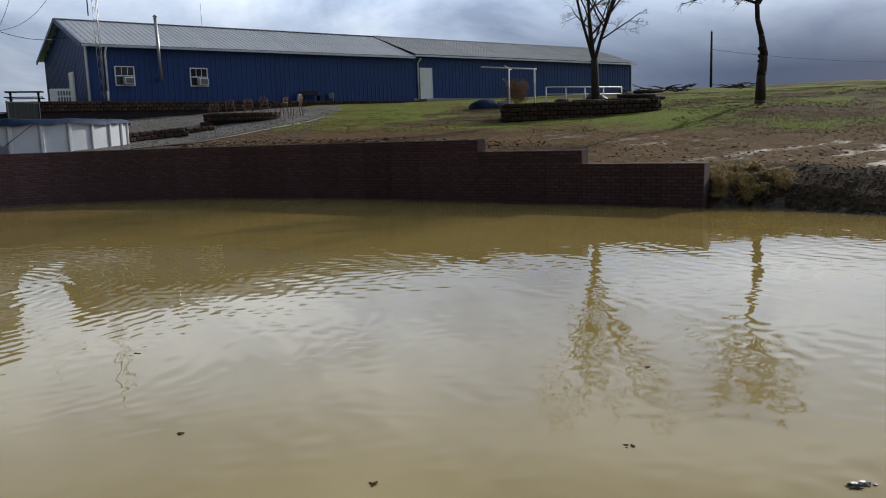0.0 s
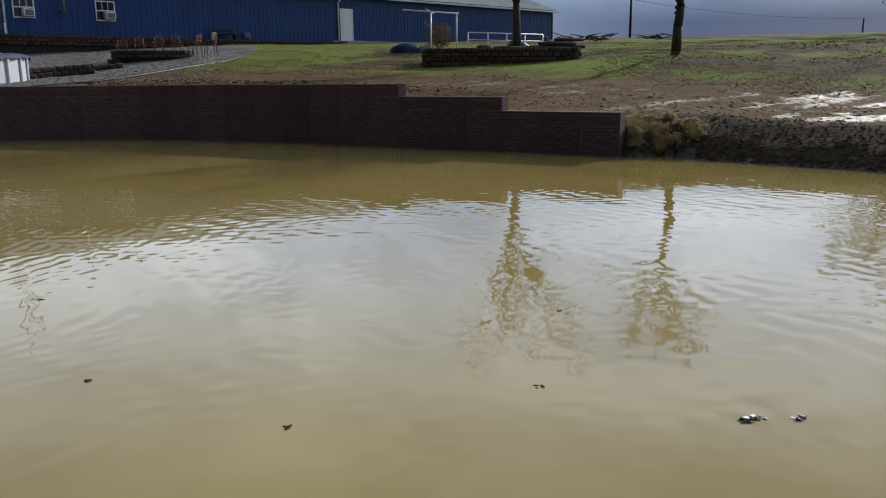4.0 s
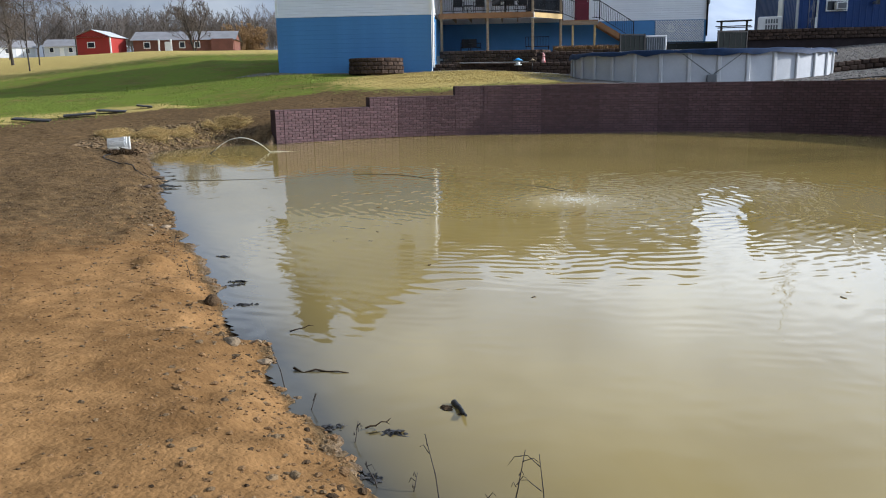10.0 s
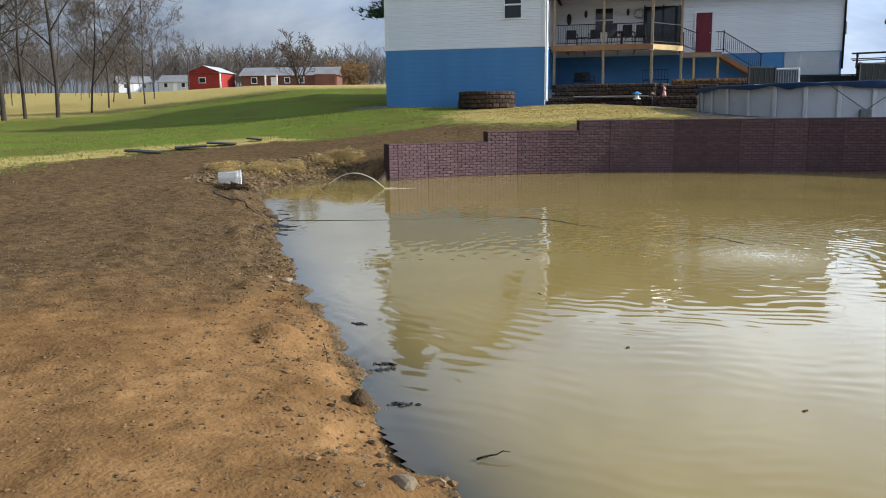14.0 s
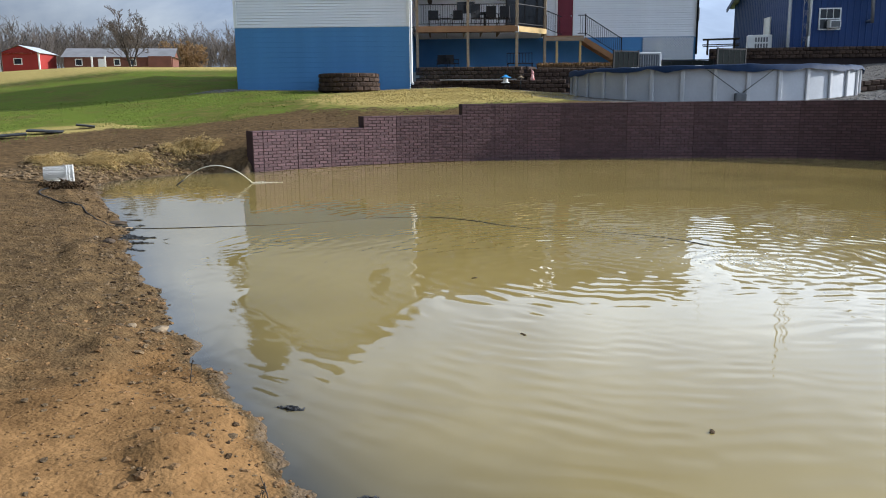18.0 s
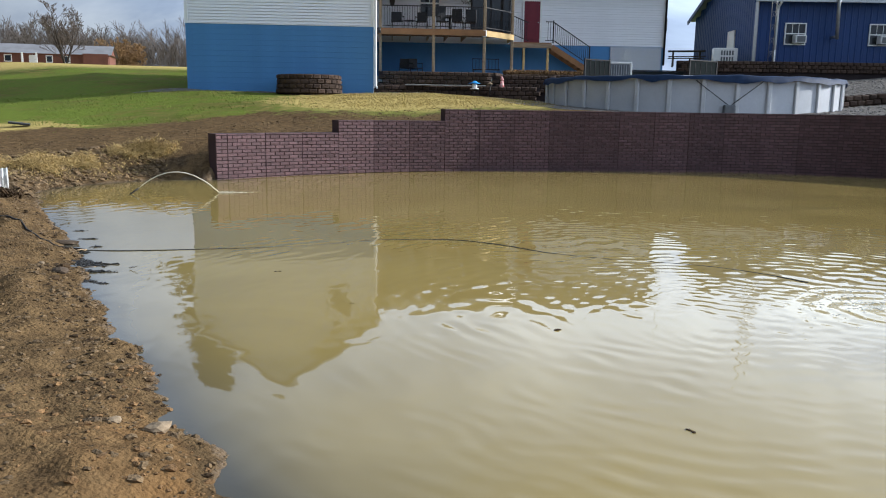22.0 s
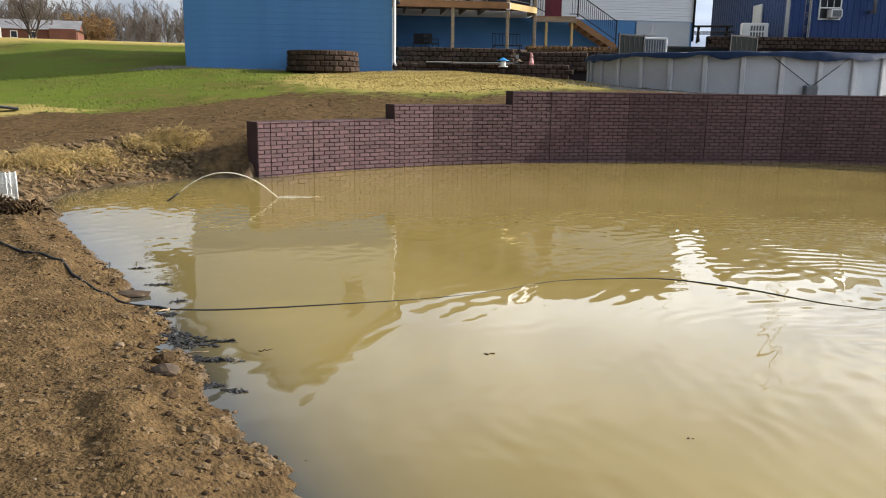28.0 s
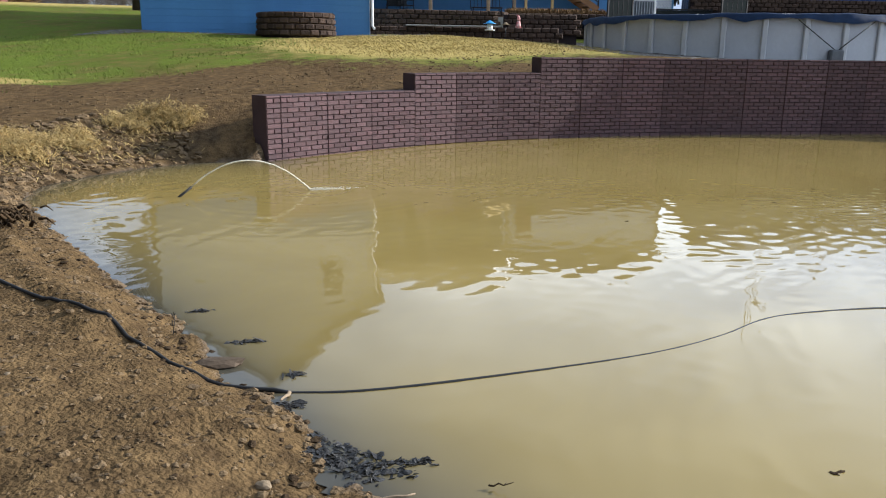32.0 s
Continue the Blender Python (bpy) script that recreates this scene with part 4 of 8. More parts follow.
def roof_slab(x0, x1, ya, za, yb, zb, t=0.09):
    """A pitched slab whose eave runs along x at (ya, za) and ridge at (yb, zb)."""
    bm = bmesh.new()
    v = [bm.verts.new((x, y, z + dz)) for x in (x0, x1) for y, z in ((ya, za), (yb, zb)) for dz in (0, t)]
    for f in ((0, 1, 3, 2), (4, 6, 7, 5), (0, 4, 5, 1), (2, 3, 7, 6), (0, 2, 6, 4), (1, 5, 7, 3)):
        bm.faces.new([v[i] for i in f])
    return bm


part("roof_slope", roof_slab(-1.0, RIGHT + 0.45, FRONT - 0.45, H_EAVE - 0.02, 9.6, 9.1), M["shingle"], house, "dark shingle roof slope")
part("roof_slope", roof_slab(-1.0, RIGHT + 0.45, 12.8, H_EAVE - 0.02, 9.6, 9.1), M["shingle"], house)
for sgn in (-1, 1):
    bm = bmesh.new()
    xe, xr = -WING / 2 + sgn * (WING / 2 + 0.35), -WING / 2
    ze = H_EAVE - 0.35 * (H_RIDGE - H_EAVE) / (WING / 2)
    v = [bm.verts.new((x, y, z + dz)) for y in (-0.35, 12.3) for x, z in ((xe, ze), (xr, H_RIDGE)) for dz in (0, 0.09)]
    for f in ((0, 1, 3, 2), (4, 6, 7, 5), (0, 4, 5, 1), (2, 3, 7, 6), (0, 2, 6, 4), (1, 5, 7, 3)):
        bm.faces.new([v[i] for i in f])
    part("roof_slope", bm, M["shingle"], house)
part("gutter", box(bmesh.new(), 5.9, RIGHT + 0.45, FRONT - 0.58, FRONT - 0.45, H_EAVE - 0.06, H_EAVE + 0.06), M["black"], house, "dark gutter along the eave")
wing_end = bmesh.new()
tri = [(FRONT + 0.04, H_EAVE), (12.0, H_EAVE), (9.6, 9.05)]
fr = [wing_end.verts.new((RIGHT - 0.04, y, z)) for y, z in tri]
bk = [wing_end.verts.new((RIGHT - 0.2, y, z)) for y, z in tri]
wing_end.faces.new(fr), wing_end.faces.new(bk[::-1])
for k in range(3):
    wing_end.faces.new((fr[k], fr[(k + 1) % 3], bk[(k + 1) % 3], bk[k]))
part("end_gable", wing_end, M["siding"], house)

# ---- swimming pool ----
POOL = (-15.99, 32.83)
PR, PZ0, PZ1 = 4.72, 1.25, 2.43
pool = thing("swimming_pool", pose(*POOL, 0), "round above-ground swimming pool, pale steel wall and dark blue cover", "pool")
NS = 40
shell = bmesh.new()
pts = [(math.cos(2 * math.pi * k / 160) * PR, math.sin(2 * math.pi * k / 160) * PR) for k in range(160)]
lo = [shell.verts.new((x, y, PZ0)) for x, y in pts]
hi = [shell.verts.new((x, y, PZ1)) for x, y in pts]
for k in range(160):
    f = shell.faces.new((lo[k], lo[(k + 1) % 160], hi[(k + 1) % 160], hi[k]))
    f.smooth = True
part("pool_wall", shell, M["pool_wall"], pool, "pale grey steel pool wall")
post = soft_box(-0.065, 0.065, -0.075, 0.0, PZ0, PZ1 - 0.02, 0.02)
post_me = to_mesh("upright", post, M["pool_post"])
for k in range(32):
    a = 360 * k / 32 + 23.1
    share("upright", post_me, pool, pose(0, 0, 0, 0, 0, a) @ pose(0, -PR - 0.004, 0))


# ---- house: windows, doors, porch ----
def window_unit(parent, m, w, h, mullions=0, rail=True, name="window"):
    """A framed sash window with its foot at m, facing -y."""
    win = part(name, box(bmesh.new(), 0, w, -0.012, 0.02, 0, h), M["dark_glass"], parent)
    win.matrix_basis = m
    f = 0.055
    part("window_frame", box(box(box(box(bmesh.new(), -f, 0, -0.05, 0.02, -f, h + f), w, w + f, -0.05, 0.02, -f, h + f), 0.001, w - 0.001, -0.048, 0.02, h, h + f), 0.001, w - 0.001, -0.06, 0.02, -f, 0), M["white"], win)
    if rail:
        part("meeting_rail", box(bmesh.new(), 0, w, -0.035, 0.0, h * 0.48, h * 0.54), M["white"], win)
    for k in range(mullions):
        x = w * (k + 1) / (mullions + 1)
        part("muntin", box(bmesh.new(), x - 0.012, x + 0.012, -0.03, 0, h * 0.54, h), M["white"], win)
    return win


def door_leaf(parent, m, w, h, mat, label, knob_x):
    leaf = part("door", soft_box(0, w, -0.03, 0.02, 0, h, 0.006), mat, parent, label)
    leaf.matrix_basis = m
    part("door_frame", box(box(box(bmesh.new(), -0.08, -0.004, -0.045, 0.02, 0, h + 0.08), w + 0.004, w + 0.08, -0.045, 0.02, 0, h + 0.08), -0.003, w + 0.003, -0.044, 0.02, h + 0.004, h + 0.08), M["white"], leaf)
    for z0, z1 in ((0.18, 0.85), (1.0, h - 0.15)):
        part("door_panel", soft_box(0.12, w - 0.12, -0.04, -0.03, z0, z1, 0.008), mat, leaf)
    b = bmesh.new()
    bmesh.ops.create_uvsphere(b, u_segments=10, v_segments=6, radius=0.035, matrix=Matrix.Translation((knob_x, -0.07, 0.95)))
    part("door_handle", b, M["steel"], leaf, "round metal knob")
    return leaf


window_unit(house, pose(-1.74, 0.0, 5.74), 0.70, 1.10)
window_unit(house, pose(2.02, FRONT, 5.62), 0.85, 1.15, 1)
door_leaf(house, pose(6.86, FRONT - 0.01, 4.50), 0.74, 1.90, M["maroon"], "closed maroon entrance door", 0.66)
side = door_leaf(house, pose(-0.01, 0.35, 2.20, 0, 0, 90), 0.85, 1.95, M["brown_door"], "brown basement door in the side wall", 0.75)
# dark sliding door behind the porch
slider = part("sliding_door", box(bmesh.new(), 4.42, 6.15, FRONT - 0.03, FRONT + 0.01, 4.78, 6.78), M["dark_glass"], house, "dark glass sliding door")
for x0, x1 in ((4.36, 4.43), (5.25, 5.32), (6.14, 6.21)):
    part("door_frame", box(bmesh.new(), x0, x1, FRONT - 0.06, FRONT + 0.01, 4.76, 6.84), M["black"], slider)
# trims and spouts
part("corner_board", box(bmesh.new(), -0.10, 0.015, -0.035, 0.0, H_BLUE, H_EAVE), M["white"], house)
part("corner_board", box(bmesh.new(), RIGHT - 0.1, RIGHT + 0.02, FRONT - 0.02, FRONT + 0.01, 4.42, H_EAVE), M["white"], house)
part("corner_board", box(bmesh.new(), -WING - 0.015, -WING + 0.10, -0.035, 0.0, H_BLUE, H_EAVE), M["white"], house)
part("drip_edge", box(bmesh.new(), -WING - 0.01, 0.01, -0.03, 0.01, H_BLUE - 0.03, H_BLUE), M["white"], house)
part("basement_corner", box(bmesh.new(), 0.0, 0.012, -0.02, 0.12, 1.6, H_BLUE), M["white"], house)
part("downspout", tube(bmesh.new(), [(0.12, -0.12, 7.0), (0.08, -0.08, 6.8), (0.08, -0.08, 2.3), (0.14, -0.2, 2.2)], 0.045), M["white"], house, "white downspout at the corner")
part("downspout", tube(bmesh.new(), [(RIGHT + 0.1, FRONT - 0.5, 7.12), (RIGHT - 0.02, FRONT - 0.08, 6.9), (RIGHT - 0.02, FRONT - 0.08, 3.6)], 0.05), M["black"], house, "dark downspout at the wing's end")
part("meter_box", soft_box(RIGHT + 0.0, RIGHT + 0.16, FRONT + 0.2, FRONT + 0.55, 5.2, 5.8, 0.02), M["cloth"], house, "grey electric meter box")
part("wall_lamp", tube(tube(bmesh.new(), [(0.05, 0.18, 4.46), (0.22, 0.18, 4.5)], 0.015), [(0.22, 0.18, 4.5), (0.22, 0.18, 4.3)], 0.05, 0.07), M["black"], house, "small black wall lantern")
fascia = bmesh.new()
for sgn in (-1, 1):
    xe = -WING / 2 + sgn * (WING / 2 + 0.36)
    bar(fascia, (xe, -0.36, H_EAVE - 0.22), (-WING / 2, -0.36, H_RIDGE + 0.02), 0.03, 0.18)
part("fascia", fascia, M["white"], house)
# block joints of the painted basement
z = 1.9
course_me = to_mesh("block_course", soft_box(-WING + 0.01, -0.01, -0.007, 0.0, 0, 0.195, 0.004), M["blue_wall"])
while z < H_BLUE - 0.1:
    share("block_course", course_me, house, pose(0, 0, z))
    z += 0.203

# lattice skirt with a little sailing boat
lat = thing("lattice_screen", house.matrix_world @ pose(11.0, FRONT - 0.05, 3.35), "white garden lattice panel below the siding", "lattice")
LW, LH = 2.45, 1.06
part("backing", box(bmesh.new(), 0, LW, 0.03, 0.045, 0, LH), M["blue_dark"], lat, "dark blue wall behind the lattice")
for k in range(-9, 22):
    x = k * 0.125
    for sgn in (1, -1):
        a0, a1 = (x, x + LH) if sgn > 0 else (x + LH, x)
        u0, u1 = 0.0, 1.0
        dx = a1 - a0
        lo_u, hi_u = sorted(((0 - a0) / dx, (LW - a0) / dx))
        u0, u1 = max(0, lo_u), min(1, hi_u)
        if u1 - u0 > 0.05:
            yy = 0.0 if sgn > 0 else 0.012
            part("lath", bar(bmesh.new(), (a0 + dx * u0, yy, LH * u0), (a0 + dx * u1, yy, LH * u1), 0.008, 0.032), M["white"], lat)
boat = bmesh.new()
for pts in ([(0.62, 0.62), (0.80, 0.62), (0.74, 0.94)], [(0.84, 0.62), (0.95, 0.62), (0.84, 0.98)], [(0.55, 0.56), (1.0, 0.56), (0.92, 0.48), (0.63, 0.48)]):
    f1 = [boat.verts.new((x, -0.05, z)) for x, z in pts]
    f2 = [boat.verts.new((x, -0.02, z)) for x, z in pts]
    boat.faces.new(f1), boat.faces.new(f2[::-1])
    for q in range(len(pts)):
        boat.faces.new((f1[q], f1[(q + 1) % len(pts)], f2[(q + 1) % len(pts)], f2[q]))
single("boat_ornament", boat, M["white"], lat.matrix_world, "white metal sailing boat ornament hung on the lattice", "ornament")

# the porch deck
deck = thing("porch_deck", house.matrix_world, "raised timber porch deck with black metal railing", "deck")
DZ = 4.74
DECK = [(0.1, 2.78), (4.66, 2.78), (6.1, 4.5), (6.1, FRONT - 0.02), (0.1, FRONT - 0.02)]


def deck_right(y):
    return 4.66 + (6.1 - 4.66) * min(max((y - 2.78) / (4.5 - 2.78), 0), 1)


y = 2.78
while y < FRONT - 0.1:
    part("deck_board", box(bmesh.new(), 0.1, deck_right(y), y, y + 0.132, DZ - 0.03, DZ), M["wood_stain"], deck)
    y += 0.14
part("rim_joist", box(bmesh.new(), 0.1, 4.66, 2.74, 2.78, DZ - 0.26, DZ - 0.032), M["wood_stain"], deck, "brown stained rim joist")
part("rim_joist", bar(bmesh.new(), (4.67, 2.78, DZ - 0.146), (6.11, 4.5, DZ - 0.146), 0.04, 0.23), M["wood_new"], deck, "sunlit yellow pine rim joist")
part("rim_joist", box(bmesh.new(), 6.08, 6.12, 4.5, FRONT - 0.05, DZ - 0.26, DZ - 0.032), M["wood_new"], deck)
for x in (0.7, 1.5, 2.3, 3.1, 3.9):
    part("floor_joist", box(bmesh.new(), x, x + 0.04, 2.8, FRONT - 0.05, DZ - 0.24, DZ - 0.035), M["wood"], deck)
PY = 2.85
for x, y in ((0.22, PY), (2.46, PY), (4.62, PY + 0.02), (6.05, 4.55)):
    part("post", soft_box(x - 0.06, x + 0.06, y - 0.06, y + 0.06, 2.55, 6.95, 0.01), M["wood"], deck)
part("post_bracket", soft_box(4.54, 4.70, PY - 0.10, PY + 0.06, DZ - 0.30, DZ - 0.02, 0.015), M["white"], deck, "white bracket on the corner post")
part("roof_beam", box(bmesh.new(), 0.1, 4.7, 2.8, 2.9, 6.95, 7.08), M["white"], deck)
part("roof_beam", bar(bmesh.new(), (4.66, 2.85, 7.015), (6.08, 4.55, 7.015), 0.1, 0.13), M["white"], deck)


def railing(parent, a, b, z0=0.1, z1=0.92, gap=0.105):
    a, b = Vector(a), Vector(b)
    up = Vector((0, 0, 1))
    part("top_rail", bar(bmesh.new(), a + up * z1, b + up * z1, 0.045, 0.035), M["black"], parent)
    part("bottom_rail", bar(bmesh.new(), a + up * z0, b + up * z0, 0.035, 0.03), M["black"], parent)
    n = max(2, int((b - a).length / gap))
    for k in range(1, n):
        p = a.lerp(b, k / n)
        part("baluster", bar(bmesh.new(), p + up * z0, p + up * z1, 0.016), M["black"], parent)


for a, b in (((0.3, 2.85, DZ), (2.4, 2.85, DZ)), ((2.52, 2.85, DZ), (4.56, 2.85, DZ)), ((4.68, 2.9, DZ), (6.02, 4.5, DZ)), ((6.05, 4.62, DZ), (6.05, 5.1, DZ))):
    railing(deck, a, b)
# porch roof: ceiling, edge and shingles with a clipped corner
ROOF = [(-0.0, 2.42), (4.85, 2.42), (6.5, 4.35), (6.5, FRONT - 0.05), (0.0, FRONT - 0.05)]
part("porch_ceiling", prism(bmesh.new(), ROOF, 7.08, 7.12), M["white"], deck, "white porch ceiling")
lo_edge, hi_edge = bmesh.new(), bmesh.new()
prism(lo_edge, [(-0.02, 2.36), (4.88, 2.36), (6.56, 4.33), (6.56, FRONT - 0.05), (-0.02, FRONT - 0.05)], 7.125, 7.25)
part("roof_edge", lo_edge, M["steel"], deck, "pale metal roof edge and gutter")
a = [hi_edge.verts.new((x, y, 7.255)) for x, y in [(0, 2.40), (4.86, 2.40), (6.52, 4.35), (6.52, FRONT - 0.05), (0.0, FRONT - 0.05)]]
b = [hi_edge.verts.new((x, y, z)) for x, y, z in [(0, FRONT - 0.1, 8.2), (4.86, FRONT - 0.1, 8.2), (5.6, FRONT - 0.1, 8.0)]]
hi_edge.faces.new((a[0], a[1], b[1], b[0])), hi_edge.faces.new((a[1], a[2], b[2], b[1])), hi_edge.faces.new((a[2], a[3], b[2])), hi_edge.faces.new((a[0], b[0], a[4]))
hi_edge.faces.new((a[3], a[4], b[0], b[1], b[2]))
part("porch_roof", hi_edge, M["shingle"], deck, "dark shingled porch roof")

# landing and stairs
stair = thing("entrance_stairs", house.matrix_world, "timber landing and stairs with black metal railing", "stairs")
LZ = 4.45
y = 5.15
while y < FRONT - 0.12:
    part("landing_board", box(bmesh.new(), 6.15, 7.95, y, y + 0.13, LZ - 0.04, LZ), M["wood_stain"], stair)
    y += 0.138
part("rim_joist", box(bmesh.new(), 6.14, 7.96, 5.10, 5.14, LZ - 0.24, LZ - 0.042), M["wood"], stair)
for x in (6.7, 7.8):
    part("post", soft_box(x - 0.05, x + 0.05, 5.15, 5.25, 2.9, LZ - 0.25, 0.008), M["wood_new"], stair)
NST = 6
for k in range(NST):
    x = 7.98 + k * 0.29
    z = LZ - (k + 1) * 0.175
    part("tread", soft_box(x, x + 0.28, 5.18, 6.2, z - 0.04, z, 0.006), M["wood_stain"], stair)
for y in (5.14, 6.22):
    part("stringer", bar(bmesh.new(), (7.96, y, LZ - 0.18), (7.98 + NST * 0.29, y, LZ - 0.18 - NST * 0.175), 0.04, 0.24), M["wood_stain"], stair)
for p, h in (((8.02, 5.14, LZ - 0.02), 1.0), ((9.72, 5.14, 3.35), 1.0), ((6.18, 5.14, LZ), 0.95)):
    part("newel", bar(bmesh.new(), p, (p[0], p[1], p[2] + h), 0.05), M["black"], stair)
railing(stair, (8.02, 5.14, LZ - 0.02), (9.72, 5.14, 3.37), 0.14, 0.93)
railing(stair, (7.66, 5.14, LZ), (8.0, 5.14, LZ))
railing(stair, (6.1, 5.12, DZ - 0.02), (6.9, 5.14, LZ - 0.05), 0.1, 0.9)


# porch furniture
def patio_chair(m, label, high=0.95, dark=True):
    """A metal-framed chair with a sling seat, its front towards -y."""
    c = thing("patio_chair", m, label, "chair", "chairs on the porch")
    mat = M["black"] if dark else M["cloth"]
    part("seat", soft_box(-0.24, 0.24, -0.22, 0.22, 0.42, 0.46, 0.015), M["black"], c)
    part("backrest", soft_box(-0.23, 0.23, 0.20, 0.24, 0.46, high, 0.015), mat, c)
    for x in (-0.24, 0.24):
        part("armrest", bar(bmesh.new(), (x, -0.2, 0.64), (x, 0.22, 0.64), 0.04, 0.025), M["black"], c)
        for y in (-0.2, 0.2):
            part("leg", tube(bmesh.new(), [(x, y, 0.64 if y < 0 else 0.5), (x * 1.08, y * 1.1, 0.0)], 0.014, sides=6), M["black"], c)
    return c


for x, y, r, h in ((0.95, 4.4, 10, 0.86), (2.0, 4.4, -12, 0.86), (2.95, 4.2, 25, 1.1), (3.62, 4.3, 160, 0.98), (4.15, 4.4, 185, 0.98)):
    patio_chair(house.matrix_world @ pose(x, y, DZ, 0, 0, r), "black metal patio chair on the porch deck", h)
tbl = thing("side_table", house.matrix_world @ pose(1.48, 4.3, DZ), "small dark metal side table on the porch", "table")
part("tabletop", tube(bmesh.new(), [(0, 0, 0.44), (0, 0, 0.47)], 0.25, sides=18), M["black"], tbl)
for k in range(3):
    a = k * 2.1
    part("leg", tube(bmesh.new(), [(0.05 * math.cos(a), 0.05 * math.sin(a), 0.44), (0.2 * math.cos(a), 0.2 * math.sin(a), 0)], 0.012, sides=6), M["black"], tbl)
dining = thing("porch_table", house.matrix_world @ pose(3.3, 5.0, DZ), "dark round patio table on the porch", "table")
part("tabletop", tube(bmesh.new(), [(0, 0, 0.72), (0, 0, 0.75)], 0.55, sides=24), M["black"], dining)
part("pedestal", tube(bmesh.new(), [(0, 0, 0), (0, 0, 0.72)], 0.06, sides=10), M["black"], dining)


def wall_wreath(x, z, r, label):
    b = bmesh.new()
    for k in range(90):
        a = k / 90 * 2 * math.pi
        q = r * (0.75 + 0.35 * random.random())
        p = Vector((math.cos(a) * q, -0.03 - 0.06 * random.random(), math.sin(a) * q))
        d = Vector((random.uniform(-1, 1), random.uniform(-0.6, 0.2), random.uniform(-1, 1))) * r * 0.35
        tube(b, [p, p + d], 0.012, 0.002, sides=4)
    single("wreath", b, M["bark"], house.matrix_world @ pose(x, FRONT - 0.02, z), label, "wreath")


wall_wreath(4.14, 6.46, 0.24, "dark twig wreath hung on the white porch wall")
for x, z, h in ((0.72, 6.3, 0.28), (1.55, 6.52, 0.18), (3.6, 6.55, 0.17)):
    b = bmesh.new()
    bmesh.ops.create_uvsphere(b, u_segments=14, v_segments=8, radius=1.0, matrix=pose(0, -0.04, 0) @ Matrix.Diagonal((h * 0.45, 0.03, h, 1)))
    single("wall_plaque", b, M["bark"], house.matrix_world @ pose(x, FRONT - 0.02, z), "dark oval plaque hung on the porch wall", "plaque", "plaques on the porch wall")

# things under the deck
bench = thing("garden_bench", house.matrix_world @ pose(4.9, 4.4, 2.75), "dark metal garden bench under the deck", "bench")
part("seat", soft_box(-0.6, 0.6, -0.22, 0.22, 0.40, 0.44, 0.01), M["black"], bench)
for k in range(9):
    part("slat", bar(bmesh.new(), (-0.58 + k * 0.145, 0.22, 0.44), (-0.58 + k * 0.145, 0.27, 0.9), 0.02), M["black"], bench)
part("top_rail", bar(bmesh.new(), (-0.6, 0.27, 0.9), (0.6, 0.27, 0.9), 0.03), M["black"], bench)
for x in (-0.56, 0.56):
    for y in (-0.2, 0.2):
        part("leg", bar(bmesh.new(), (x, y, 0.0), (x, y, 0.42), 0.03), M["black"], bench)
for x, y, r in ((1.3, 4.6, 0.0), (1.75, 4.5, 30.0)):
    c = copy_thing(bpy.data.objects["patio_chair"], house.matrix_world @ pose(x, y, 2.75, 0, 0, r))
    tagged(c, "dark metal chair standing under the deck", "chair", "chairs under the deck")
part("patio_slab", box(bmesh.new(), 0.02, 6.4, 2.5, FRONT, 2.3, 2.75), M["concrete"], house, "concrete patio under the deck")


# ---- block retaining walls ----
def split_block(w=0.30, h=0.17, d=0.22, seed=0):
    """A split-faced wall block, face towards -y."""
    r = random.Random(seed)
    bm = bmesh.new()
    back = [bm.verts.new((x, d, z)) for x, z in ((-w * 0.42, 0), (w * 0.42, 0), (w * 0.42, h), (-w * 0.42, h))]
    rim = [bm.verts.new((x, 0.02, z)) for x, z in ((-w / 2 + 0.004, 0), (w / 2 - 0.004, 0), (w / 2 - 0.004, h - 0.006), (-w / 2 + 0.004, h - 0.006))]
    face = [bm.verts.new((x * 0.72 + r.uniform(-0.012, 0.012), -0.028 + r.uniform(-0.015, 0.015), z)) for x, z in ((-w / 2, 0.03), (w / 2, 0.03), (w / 2, h - 0.035), (-w / 2, h - 0.035))]
    bm.faces.new(back[::-1])
    bm.faces.new(face)
    for k in range(4):
        j = (k + 1) % 4
        bm.faces.new((rim[k], rim[j], back[j], back[k]))
        bm.faces.new((face[k], face[j], rim[j], rim[k]))
    return bm


BLOCKS = [to_mesh("block", split_block(seed=k), M["block"]) for k in range(5)]


